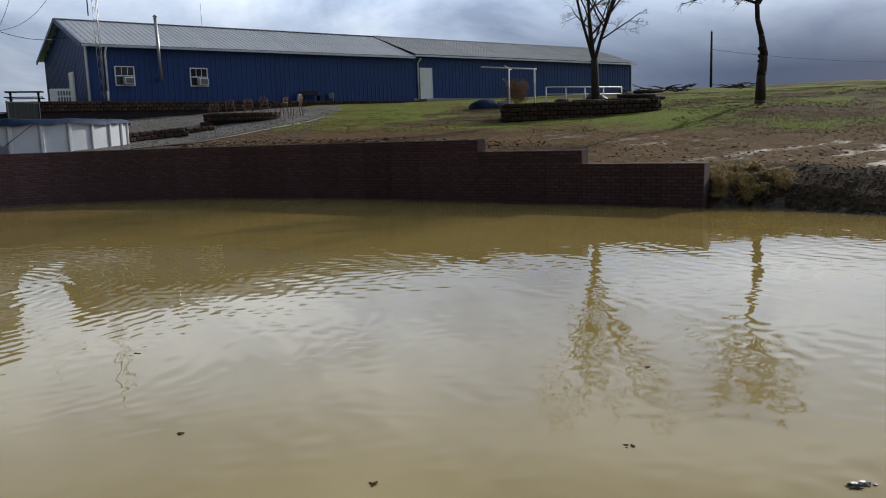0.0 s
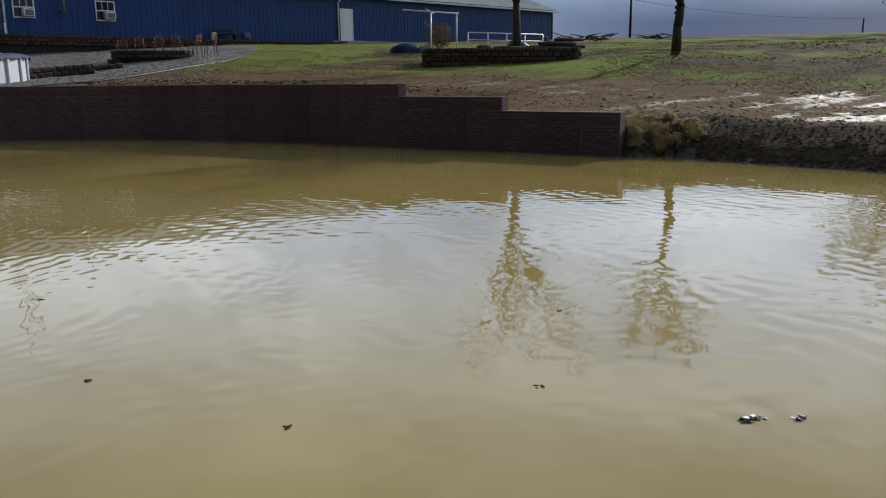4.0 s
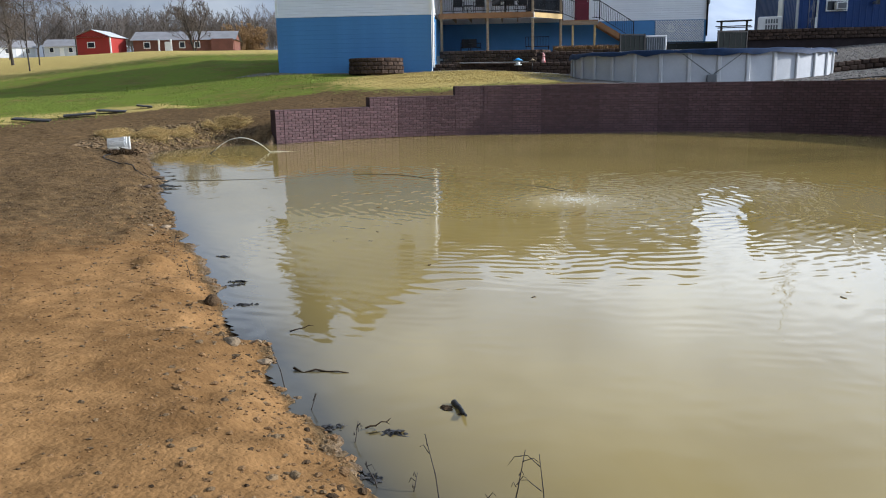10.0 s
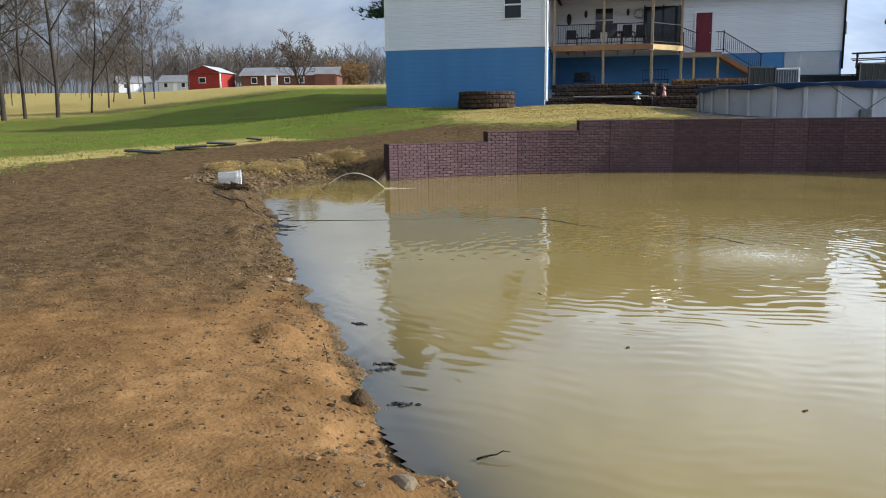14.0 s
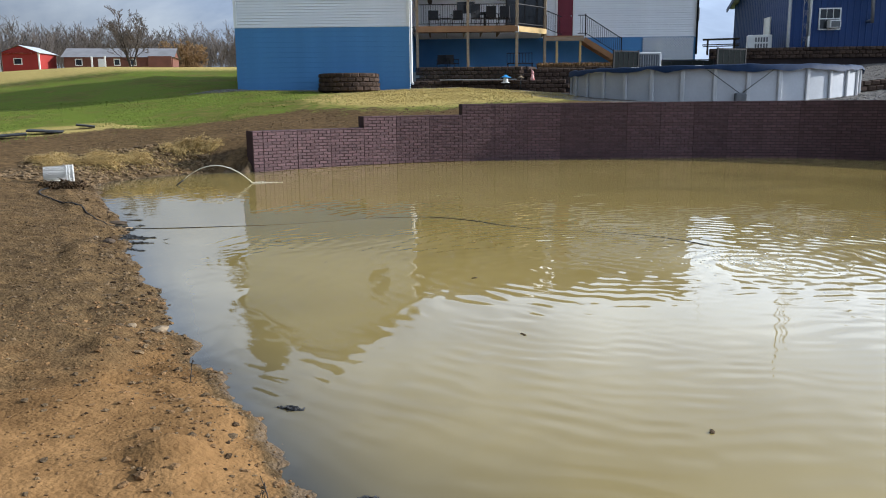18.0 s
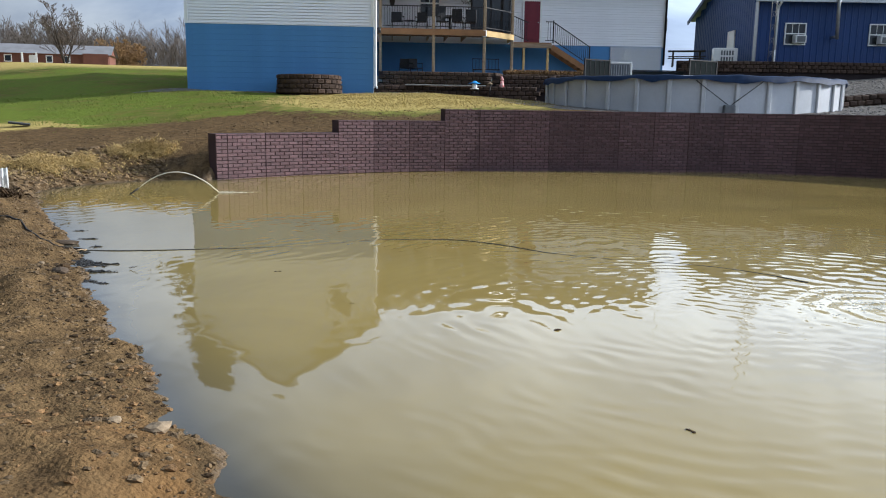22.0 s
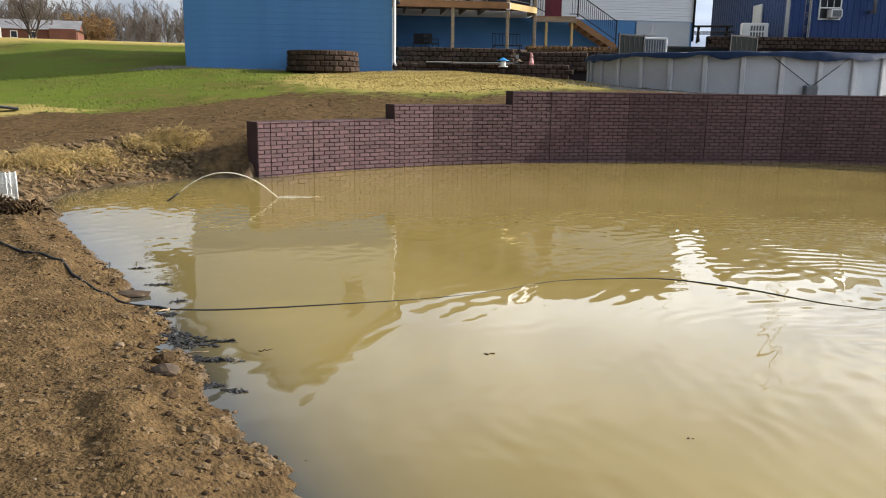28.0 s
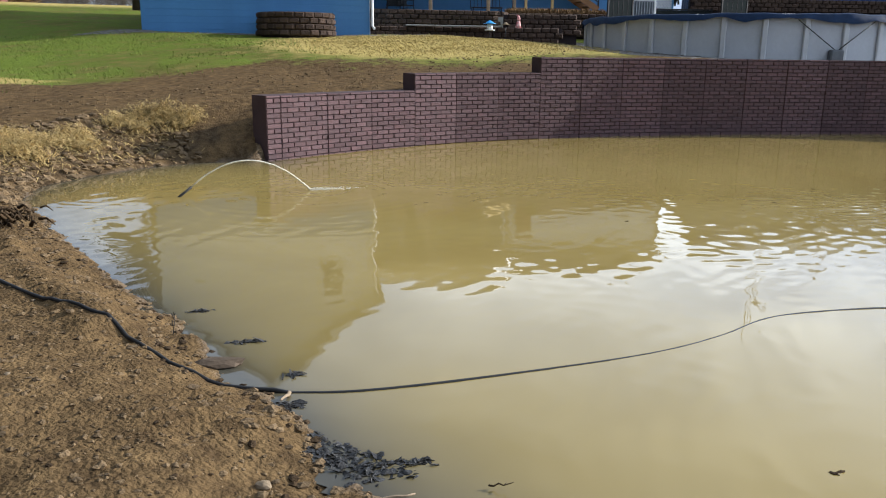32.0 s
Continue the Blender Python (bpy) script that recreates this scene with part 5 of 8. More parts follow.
def block_wall(name, label, line, z0, courses, cap=True, batter=0.02, limit=300, kind="structure", group="", origin=None, category="retaining wall", closed=False):
    """Dry-laid blocks along a line of x, y points; the face is to the right of the line's way."""
    w = thing(name, origin or Matrix(), label, category, group, kind)
    pts = [Vector((*p, 0)) for p in line]
    length = [0.0]
    for a, b in zip(pts, pts[1:]):
        length.append(length[-1] + (b - a).length)
    count = 0
    inner = bmesh.new()
    for c in range(courses):
        s = 0.15 if c % 2 else 0.0
        while s + 0.30 <= length[-1] + 0.16:
            mid_s = min(s + 0.15, length[-1] - 0.01)
            k = max(i for i in range(len(pts) - 1) if length[i] <= mid_s)
            d = (pts[k + 1] - pts[k]).normalized()
            p = pts[k] + d * (mid_s - length[k])
            n = Vector((d.y, -d.x, 0))
            p = p - n * batter * c + n * random.uniform(-0.012, 0.012)
            zz = (z0(p.x, p.y) if callable(z0) else z0) + c * 0.172
            share("block", BLOCKS[(count * 7 + c) % 5], w, Matrix.Translation((p.x, p.y, zz)) @ Matrix.Rotation(math.atan2(d.y, d.x), 4, "Z"))
            count += 1
            s += 0.302
    for a, b in zip(pts, pts[1:]):
        n = Vector(((b - a).y, -(b - a).x, 0)).normalized()
        za, zb = [(z0(q.x, q.y) if callable(z0) else z0) for q in (a, b)]
        v = [inner.verts.new((q.x, q.y, zz)) for q, zz in ((a - n * 0.1, za - 0.5), (b - n * 0.1, zb - 0.5), (b - n * (0.1 + batter * courses), zb + courses * 0.172 - 0.02), (a - n * (0.1 + batter * courses), za + courses * 0.172 - 0.02))]
        q = [inner.verts.new(x.co - n * 0.2) for x in v]
        inner.faces.new(v), inner.faces.new(q[::-1])
        for k in range(4):
            inner.faces.new((v[k], v[(k + 1) % 4], q[(k + 1) % 4], q[k]))
    part("fill", inner, M["mortar"], w)
    return w


def in_house(x, y):
    p = house.matrix_world @ Vector((x, y, 0))
    return p.x, p.y


# round planter against the gable
planter = block_wall("round_planter", "round planter of brown split-faced blocks against the gable wall", [(math.cos(a) * 1.2, math.sin(a) * 1.2) for a in (2 * math.pi * k / 26 for k in range(27))], 0.0, 4,
                     origin=house.matrix_world @ pose(-2.36, -1.22, 1.92), category="planter", kind="", batter=0.012)
soil = bmesh.new()
tube(soil, [(0, 0, 0.0), (0, 0, 0.62)], 1.08, sides=26)
part("soil", soil, M["dark_clod"], planter, "dark soil filling the planter")
block_wall("terrace_wall", "brown block terrace wall below the porch", [in_house(x, y) for x, y in ((0.15, 2.35), (4.7, 2.35), (5.2, 2.6), (5.5, 3.2))], 2.28, 4)
block_wall("garden_wall", "low dark block wall with flat cap stones", [in_house(x, y) for x, y in ((-0.05, 0.62), (1.3, 0.45), (3.3, 0.25), (4.6, 0.05), (6.5, -0.25))], 1.64, 4)
for x0, x1, y, z, mat in ((1.25, 2.2, 0.36, 2.345, "concrete"), (2.2, 4.4, 0.18, 2.335, "concrete")):
    b = soft_box(-0.0, x1 - x0, -0.16, 0.14, 0, 0.04, 0.01)
    single("cap_stone", b, M[mat], house.matrix_world @ pose(x0, y + 0.05, z - 0.01, 0, 0, -6), "pale flat cap stone on the garden wall", "cap stone", "cap stones")
block_wall("garden_wall", "upper tier of the dark block garden wall", [in_house(x, y) for x, y in ((4.75, 0.95), (5.6, 0.80), (7.3, 0.55))], 2.12, 4, batter=0.03)
block_wall("bed_wall", "block wall behind the pool holding a bed of dry grass", [in_house(x, y) for x, y in ((5.6, 3.3), (7.5, 3.2), (10.0, 3.0), (13.6, 2.9))], 2.1, 5, batter=0.01)


def dry_tufts(name, label, n, place, h, mat, spread=0.12, category="grass"):
    """Many thin blades at places given by place(), as one mesh."""
    V, Fc = [], []
    for _ in range(n):
        x, y, z = place()
        for _b in range(3):
            a = random.uniform(0, 6.28)
            l = h * random.uniform(0.5, 1.1)
            dx, dy = math.cos(a) * spread * random.random(), math.sin(a) * spread * random.random()
            ox, oy = -math.sin(a) * 0.006, math.cos(a) * 0.006
            k = len(V)
            V += [(x - ox, y - oy, z), (x + ox, y + oy, z), (x + dx * 0.5 + ox * 0.6, y + dy * 0.5 + oy * 0.6, z + l * 0.6), (x + dx * 1.3, y + dy * 1.3, z + l)]
            Fc += [(k, k + 1, k + 2), (k, k + 2, k + 3)]
    return tagged(new(name, raw_mesh(name, V, Fc, mat)), label, category, kind="stuff")


def bed_place():
    x, y = in_house(random.uniform(5.7, 9.6), random.uniform(3.45, 4.6))
    return x, y, 2.92


single("bed_soil", box(bmesh.new(), 5.75, 13.5, 3.2, 4.9, 2.2, 2.93), M["dark_clod"], house.matrix_world, "dark soil of the raised bed", "soil", kind="structure")
M["bed_grass"] = material("clipped_brown_grass", (0.21, 0.125, 0.055), 0.9, vary=0.4, scale=3, fine=20, bump=0, per_island=0.4)
dry_tufts("dry_grass", "clipped brown dry grass along the raised bed", 1500, bed_place, 0.26, M["bed_grass"])

# bird feeder, solar lamp and a small figure by the garden wall
fm = house.matrix_world @ pose(3.9, -0.55, 0)
fz = ground_z(*fm.translation.xy)
feeder = thing("bird_feeder", fm @ pose(0, 0, fz), "bird feeder with a bright blue roof on a thin metal pole", "bird feeder")
M["bright_blue"] = material("bright_blue_plastic", (0.05, 0.33, 0.75), 0.35, vary=0.1, scale=6, fine=40, bump=0.05)
fh = 2.25 - fz
part("pole", tube(bmesh.new(), [(0, 0, -0.1), (0, 0, fh)], 0.012, sides=6), M["black"], feeder)
part("seed_box", tube(bmesh.new(), [(0, 0, fh - 0.02), (0, 0, fh + 0.16)], 0.10, 0.09, sides=6), M["white"], feeder)
part("roof", tube(bmesh.new(), [(0, 0, fh + 0.16), (0, 0, fh + 0.20), (0, 0, fh + 0.27)], 0.24, 0.03, sides=8), M["bright_blue"], feeder, "bright blue hipped roof")
part("tray", tube(bmesh.new(), [(0, 0, fh - 0.05), (0, 0, fh - 0.02)], 0.17, sides=10), M["white"], feeder)
for x, y in ((0.25, 0.05), (-0.1, 0.2)):
    part("stake", bar(bmesh.new(), (x, y, -0.1), (x * 0.4, y * 0.4, 0.36), 0.014), M["black"], feeder)
lm = house.matrix_world @ pose(4.55, -0.1, 0)
lz = ground_z(*lm.translation.xy)
lamp = thing("garden_lamp", lm @ pose(0, 0, lz), "mushroom-shaped garden path lamp with a pale cap", "lamp")
part("stem", tube(bmesh.new(), [(0, 0, -0.05), (0, 0, 2.42 - lz)], 0.018, sides=8), M["black"], lamp)
part("cap", tube(bmesh.new(), [(0, 0, 2.40 - lz), (0, 0, 2.43 - lz), (0, 0, 2.49 - lz)], 0.15, 0.03, sides=14), M["stone"], lamp)
fig = bmesh.new()
tube(fig, [(0, 0, 0.0), (0, 0, 0.12), (0, 0, 0.3)], 0.13, 0.07, sides=12)
bmesh.ops.create_uvsphere(fig, u_segments=12, v_segments=8, radius=0.08, matrix=Matrix.Translation((0, 0, 0.38)))
tube(fig, [(0, 0, 0.42), (-0.03, 0, 0.5), (-0.08, 0, 0.54)], 0.07, 0.015, sides=10)
M["pink_red"] = material("faded_red_paint", (0.55, 0.12, 0.12), 0.5, vary=0.5, scale=9, fine=30, bump=0.05, tint=(0.7, 0.55, 0.52))
single("garden_figure", fig, M["pink_red"], house.matrix_world @ pose(5.05, 0.12, 2.30) @ Matrix.Scale(0.82, 4), "small red and white garden figure on the block wall", "garden figure")

# ---- pool: rail, cover, skimmer ----
rail_b = bmesh.new()
tube(rail_b, [(math.cos(a) * (PR + 0.02), math.sin(a) * (PR + 0.02), PZ1) for a in (2 * math.pi * k / 72 for k in range(73))], 0.06, sides=6, cap=False)
part("top_rail", rail_b, M["pool_post"], pool, "pale top rail")
cov = bmesh.new()
NC = 240
rings = []
cr = random.Random(4)
folds = [cr.choice((0.03, 0.06, 0.08, 0.11, 0.15, 0.19)) for k in range(61)]
drop = []
for k in range(NC):
    u = k / NC * 60
    drop.append(folds[int(u) % 60] * (1 - u % 1) + folds[(int(u) + 1) % 60] * (u % 1) + cr.uniform(-0.008, 0.008))
for j, (rr, zz) in enumerate(((0.0, -0.22), (0.6, -0.2), (0.93, -0.10), (0.985, 0.02), (1.012, 0.065), (1.024, 0.04), (1.027, -1))):
    row = []
    for k in range(NC):
        a = 2 * math.pi * k / NC
        wob = (0.008 * math.sin(a * 31) + 0.010 * math.sin(a * 13 + 2)) if j >= 3 else 0.02 * math.sin(a * 7)
        z = PZ1 + (zz if zz > -1 else -drop[k]) + (wob if j >= 2 else 0)
        q = PR * rr + (0.015 + 0.02 * (math.sin(a * 53) * 0.5 + 0.5) if j == 6 else 0)
        row.append(cov.verts.new((math.cos(a) * q, math.sin(a) * q, z)))
        if rr == 0.0:
            break
    rings.append(row)
for k in range(NC):
    cov.faces.new((rings[0][0], rings[1][k], rings[1][(k + 1) % NC]))
for a, b in zip(rings[1:], rings[2:]):
    for k in range(NC):
        f = cov.faces.new((a[k], b[k], b[(k + 1) % NC], a[(k + 1) % NC]))
        f.smooth = True
part("cover", cov, M["cover"], pool, "wrinkled dark blue winter cover hanging over the rim")
skim_a = radians(-58.3)
sk = pose(0, 0, 0, 0, 0, math.degrees(skim_a) + 90)
part("skimmer_box", soft_box(-0.16, 0.16, -PR - 0.20, -PR - 0.0, PZ0 + 0.12, PZ0 + 0.42, 0.03), M["cloth"], pool, "grey skimmer box hung on the pool wall").matrix_basis = sk
straps = bmesh.new()
for sgn in (-1, 1):
    tube(straps, [(0.05 * sgn, -PR - 0.12, PZ0 + 0.42), (0.95 * sgn, -PR + 0.0, PZ1 - 0.08)], 0.011, sides=5)
part("strap", straps, M["black"], pool, "dark straps tied to the rim").matrix_basis = sk

# dark gates and the heat pump behind the pool
M["screen"] = material("dark_mesh_screen", (0.026, 0.030, 0.030), 1.0, spec=0.0, vary=0.3, scale=20, fine=60, bump=0)


def mesh_panel(x0, y0, x1, y1, z0, h, label):
    m = house.matrix_world @ pose(x0, y0, z0, 0, 0, math.degrees(math.atan2(y1 - y0, x1 - x0)))
    L = math.hypot(x1 - x0, y1 - y0)
    p = thing("fence_panel", m, label, "fence", "pool fence panels")
    for x in (0, L):
        part("post", bar(bmesh.new(), (x, 0, 0), (x, 0, h), 0.06), M["black"], p)
    part("screen", box(bmesh.new(), 0.03, L - 0.03, -0.008, 0.008, 0.05, h - 0.08), M["screen"], p, "dark mesh screen")
    part("top_bar", bar(bmesh.new(), (0, 0, h - 0.05), (L, 0, h - 0.05), 0.05), M["black"], p)
    part("bottom_bar", bar(bmesh.new(), (0, 0, 0.05), (L, 0, 0.05), 0.04), M["black"], p)
    for k in range(1, 5):
        part("stile", bar(bmesh.new(), (L * k / 5, -0.012, 0.05), (L * k / 5, -0.012, h - 0.06), 0.015), M["black"], p)


mesh_panel(8.55, 1.0, 9.75, 1.7, 2.4, 1.15, "dark mesh fence gate standing ajar behind the pool")
mesh_panel(12.9, 1.0, 14.4, 1.9, 2.4, 1.2, "dark mesh fence panel at the pool's far side")
mesh_panel(10.9, 2.4, 13.2, 2.3, 2.45, 0.75, "low dark mesh fence panel behind the pool")
hp_ = thing("louvred_unit", house.matrix_world @ pose(9.85, 2.0, 2.38), "white-framed louvred pool equipment unit", "pool equipment")
part("body", soft_box(0.03, 0.92, 0.02, 0.7, 0.0, 1.02, 0.02), M["cloth"], hp_)
part("top", soft_box(0.0, 0.95, 0.0, 0.72, 1.02, 1.10, 0.02), M["white"], hp_, "white top")
part("end_frame", soft_box(0.88, 0.96, -0.02, 0.72, 0.0, 1.02, 0.015), M["white"], hp_)
for k in range(8):
    part("louvre", bar(bmesh.new(), (0.08 + k * 0.105, -0.012, 0.05), (0.08 + k * 0.105, -0.012, 1.0), 0.04, 0.02), M["steel"], hp_)

# ---- barn: windows, spouts, tower ----
def in_barn(x, y, z=0.0):
    return barn.matrix_world @ Vector((x, y, z))


for x in (1.33, 5.38):
    w = window_unit(barn, pose(x, -0.02, 4.74), 0.92, 0.92, 2)
    part("air_conditioner", soft_box(0.34, 0.86, -0.42, 0.0, 0.02, 0.38, 0.02), M["white"], w, "white window air conditioner")
    part("grille", box(bmesh.new(), 0.40, 0.80, -0.432, -0.42, 0.06, 0.33), M["cloth"], w)
bdoor = door_leaf(barn, pose(21.3, -0.04, 4.0), 0.88, 2.0, M["white"], "closed white service door", 0.1)
door_leaf(barn, pose(-0.03, 3.9, 3.55, 0, 0, -90), 0.85, 2.0, M["white"], "white door in the gable end", 0.1)
part("door_step", soft_box(21.1, 22.5, -0.9, -0.05, 3.5, 3.98, 0.02), M["concrete"], barn, "concrete step")
for x, zb in ((0.86, 3.7), (21.05, 4.0)):
    part("downspout", tube(bmesh.new(), [(x, -0.45, zE - 0.08), (x, -0.12, zE - 0.3), (x, -0.09, zE - 0.45), (x, -0.09, zb)], 0.055), M["white"], barn, "white downspout")
pipe = bmesh.new()
tube(pipe, [(3.56, 0.0, 5.05), (3.56, -0.55, 5.05)], 0.075, sides=12)
tube(pipe, [(3.56, -0.55, 4.93), (3.47, -0.55, 8.25)], 0.085, sides=12)
tube(pipe, [(3.47, -0.55, 8.28), (3.47, -0.55, 8.4)], 0.14, 0.05, sides=12)
part("stove_pipe", pipe, M["steel"], barn, "shiny steel stove pipe outside the wall")
part("roof_antenna", tube(bmesh.new(), [(8.2, BW / 2, RIDGE), (8.2, BW / 2, RIDGE + 1.5)], 0.015, sides=6), M["steel"], barn)
part("vent_pipe", tube(bmesh.new(), [(0.78, -0.25, 3.5), (0.78, -0.25, 4.4)], 0.05), M["white"], barn)
part("foundation", box(bmesh.new(), 20.7, BL, -0.03, 0.0, 3.3, 4.05), M["concrete"], barn, "pale concrete footing")
tower = thing("antenna_tower", barn.matrix_world @ pose(0.35, -1.0, 3.5), "thin triangular lattice antenna tower beside the barn", "antenna tower")
for k in range(3):
    a = k * 2.094 + 0.5
    part("leg", tube(bmesh.new(), [(0.14 * math.cos(a), 0.14 * math.sin(a), 0), (0.14 * math.cos(a), 0.14 * math.sin(a), 7.5)], 0.016, sides=6), M["steel"], tower)
for j in range(24):
    zz = 0.2 + j * 0.3
    b = bmesh.new()
    for k in range(3):
        a, c = k * 2.094 + 0.5, (k + 1) * 2.094 + 0.5
        tube(b, [(0.14 * math.cos(a), 0.14 * math.sin(a), zz), (0.14 * math.cos(c), 0.14 * math.sin(c), zz + (0.3 if j % 2 else 0.0))], 0.007, sides=4)
    part("rung", b, M["steel"], tower)
part("mast", tube(bmesh.new(), [(-0.35, 0.1, 4.6), (-0.35, 0.1, 8.5)], 0.03, sides=8), M["bark"], tower)
block_wall("barn_wall", "long low brown block wall along the barn", [tuple(in_barn(x, y).xy) for x, y in ((-4.0, -0.9), (0.6, -1.25), (20.4, -1.25))], 3.32, 3, batter=0.005)
unit = thing("heat_pump", barn.matrix_world @ pose(-1.75, 0.9, 3.72, 0, 0, -8), "white outdoor heat pump unit on a pad beside the barn", "heat pump")
part("casing", soft_box(0, 1.15, 0, 0.5, 0.08, 0.85, 0.03), M["white"], unit)
part("pad", box(bmesh.new(), -0.05, 1.2, -0.05, 0.55, -0.5, 0.08), M["concrete"], unit)
for r_ in range(2):
    for k in range(5):
        part("vent_slot", box(bmesh.new(), 0.35 + k * 0.13, 0.43 + k * 0.13, -0.012, 0.0, 0.2 + r_ * 0.3, 0.42 + r_ * 0.3), M["cloth"], unit)
pic = thing("picnic_table", Matrix.Translation((-20.6, 46.6, 0)) @ pose(0, 0, 3.72, 0, 0, 20), "dark weathered picnic table with attached benches", "picnic table")
part("tabletop", soft_box(-0.9, 0.9, -0.36, 0.36, 0.72, 0.77, 0.01), M["bark"], pic)
for y in (-0.72, 0.72):
    part("bench", soft_box(-0.9, 0.9, y - 0.13, y + 0.13, 0.42, 0.46, 0.01), M["bark"], pic)
for x in (-0.65, 0.65):
    part("leg", bar(bar(bmesh.new(), (x, -0.62, 0), (x, 0.28, 0.72), 0.09, 0.04), (x, 0.62, 0), (x, -0.28, 0.72), 0.09, 0.04), M["bark"], pic)
    part("brace", bar(bmesh.new(), (x, -0.75, 0.40), (x, 0.75, 0.40), 0.04, 0.09), M["bark"], pic)
bb = thing("garden_bench", barn.matrix_world @ pose(12.5, -0.6, 3.85), "dark low bench in front of the barn wall", "bench")
part("seat", soft_box(-0.65, 0.65, -0.2, 0.2, 0.3, 0.34, 0.01), M["black"], bb)
part("backrest", soft_box(-0.65, 0.65, 0.2, 0.24, 0.34, 0.62, 0.01), M["black"], bb)
for x in (-0.58, 0.58):
    part("leg", box(bmesh.new(), x - 0.03, x + 0.03, -0.18, 0.18, 0, 0.3), M["black"], bb)
single("white_box", soft_box(-0.12, 0.12, -0.1, 0.1, 0, 0.42, 0.02), M["white"], barn.matrix_world @ pose(11.65, -0.75, 3.82, 0, 8, 0), "small white leaning board by the barn wall", "board")
met = thing("gas_meter", barn.matrix_world @ pose(14.1, -0.2, 3.85), "grey gas meter on the barn wall", "meter")
part("body", soft_box(-0.16, 0.16, -0.12, 0.1, 0.15, 0.45, 0.03), M["cloth"], met)
part("pipe", tube(bmesh.new(), [(0.25, 0, -0.3), (0.25, 0, 0.5), (0.0, 0, 0.5), (0, 0, 0.4)], 0.02), M["steel"], met)


# ---- trees ----
def grow(seed, height, r, spread=0.5, levels=5, kids=4, start=0.3, lean=(0, 0), up=0.35, stems=1, droop=0.0, shrink=0.72, wobble=0.12, stem_tilt=0.25, finest=0.004, taper=0.45):
    """Bare branches: lists of (points, r0, r1, level)."""
    rr = random.Random(seed)
    out = []

    def branch(p, d, length, r0, level):
        n = 6 if level == 0 else (4 if level < 3 else 3)
        pts, q, dd = [p.copy()], p.copy(), d.normalized()
        for _ in range(n):
            dd = (dd + Vector((rr.uniform(-1, 1), rr.uniform(-1, 1), rr.uniform(-0.5, 0.7))) * wobble + Vector((0, 0, up * 0.12 - droop * level * 0.05))).normalized()
            q = q + dd * (length / n)
            pts.append(q.copy())
        r1 = max(r0 * (taper if level == 0 else 0.4 if level < 2 else 0.35), finest)
        out.append((pts, r0, r1, level))
        if level >= levels:
            return
        m = kids + (2 if level == 0 else 0) + rr.randint(0, 1)
        for k in range(m):
            t = (start if level == 0 else 0.25) + (1 - (start if level == 0 else 0.25)) * (k + rr.random()) / m
            i = min(int(t * n), n - 1)
            base = pts[i].lerp(pts[i + 1], t * n - i)
            axis = (pts[i + 1] - pts[i]).normalized()
            side = axis.orthogonal().normalized()
            side.rotate(Matrix.Rotation(rr.uniform(0, 6.28), 3, axis))
            nd = (axis * (1 - spread) + side * spread * rr.uniform(0.7, 1.2) + Vector((0, 0, up * 0.4))).normalized()
            branch(base, nd, length * shrink * rr.uniform(0.5, 0.95) * (1.1 - 0.45 * t), max(r0 * (1 - 0.5 * t) * 0.55, finest), level + 1)

    for s in range(stems):
        a = s * 2.4 + rr.random()
        tilt = stem_tilt if stems > 1 else 0.0
        branch(Vector((0, 0, 0)), Vector((lean[0] + tilt * math.cos(a), lean[1] + tilt * math.sin(a), 1)), height * rr.uniform(0.85, 1.0), r * (1 if stems == 1 else 0.75), 0)
    return out


def tubes_mesh(name, branches, mat, sides_of):
    V, Fc = [], []
    for pts, r0, r1, level in branches:
        sides = sides_of(level)
        k0 = len(V)
        for i, p in enumerate(pts):
            d = (pts[min(i + 1, len(pts) - 1)] - pts[max(i - 1, 0)]).normalized()
            s = d.orthogonal().normalized()
            u = d.cross(s)
            q = r0 + (r1 - r0) * i / (len(pts) - 1)
            for k in range(sides):
                a = 2 * math.pi * k / sides
                V.append(p + (s * math.cos(a) + u * math.sin(a)) * q)
        for i in range(len(pts) - 1):
            for k in range(sides):
                a, b = k0 + i * sides + k, k0 + i * sides + (k + 1) % sides
                Fc.append((a, b, b + sides, a + sides))
    return raw_mesh(name, V, Fc, mat, True)


def bare_tree(x, y, label, seed, z=None, thin=1.0, group="", **kw):
    z = ground_z(x, y) - 0.08 if z is None else z
    t = thing("bare_tree", pose(x, y, z), label, "tree", group)
    b = grow(seed, **kw)
    for name, mat, pick, sides in (("trunk", M["bark"], lambda l: l <= 1, lambda l: 9 if l == 0 else 6), ("crown", M["twig"], lambda l: l > 1, lambda l: 4 if l == 2 else 3)):
        ob = new(name, tubes_mesh(name, [q for q in b if pick(q[3])], mat, sides))
        ob.parent = t
    return t


t1 = bare_tree(6.72, 35.8, "bare tree with several upright stems in the block planter", 11, z=4.25, height=6.2, r=0.10, spread=0.6, levels=4, kids=5, start=0.08, up=0.12, stems=5, stem_tilt=0.26, shrink=0.62, wobble=0.1, finest=0.003, taper=0.15)
part("trunk", tube(bmesh.new(), [(0.06, 0, -1.9), (0.03, 0, -1.0), (0, 0, 0.12)], 0.19, 0.15, sides=10), M["bark"], t1)
t2 = bare_tree(12.06, 32.48, "bare tree with a knobbly trunk and a crooked crown", 23, z=6.35, height=3.3, r=0.07, spread=0.7, levels=4, kids=6, start=0.05, up=0.08, droop=0.25, stems=4, stem_tilt=0.5, shrink=0.62, wobble=0.12, finest=0.004, taper=0.2)
limb_r = random.Random(19)
limbs = []
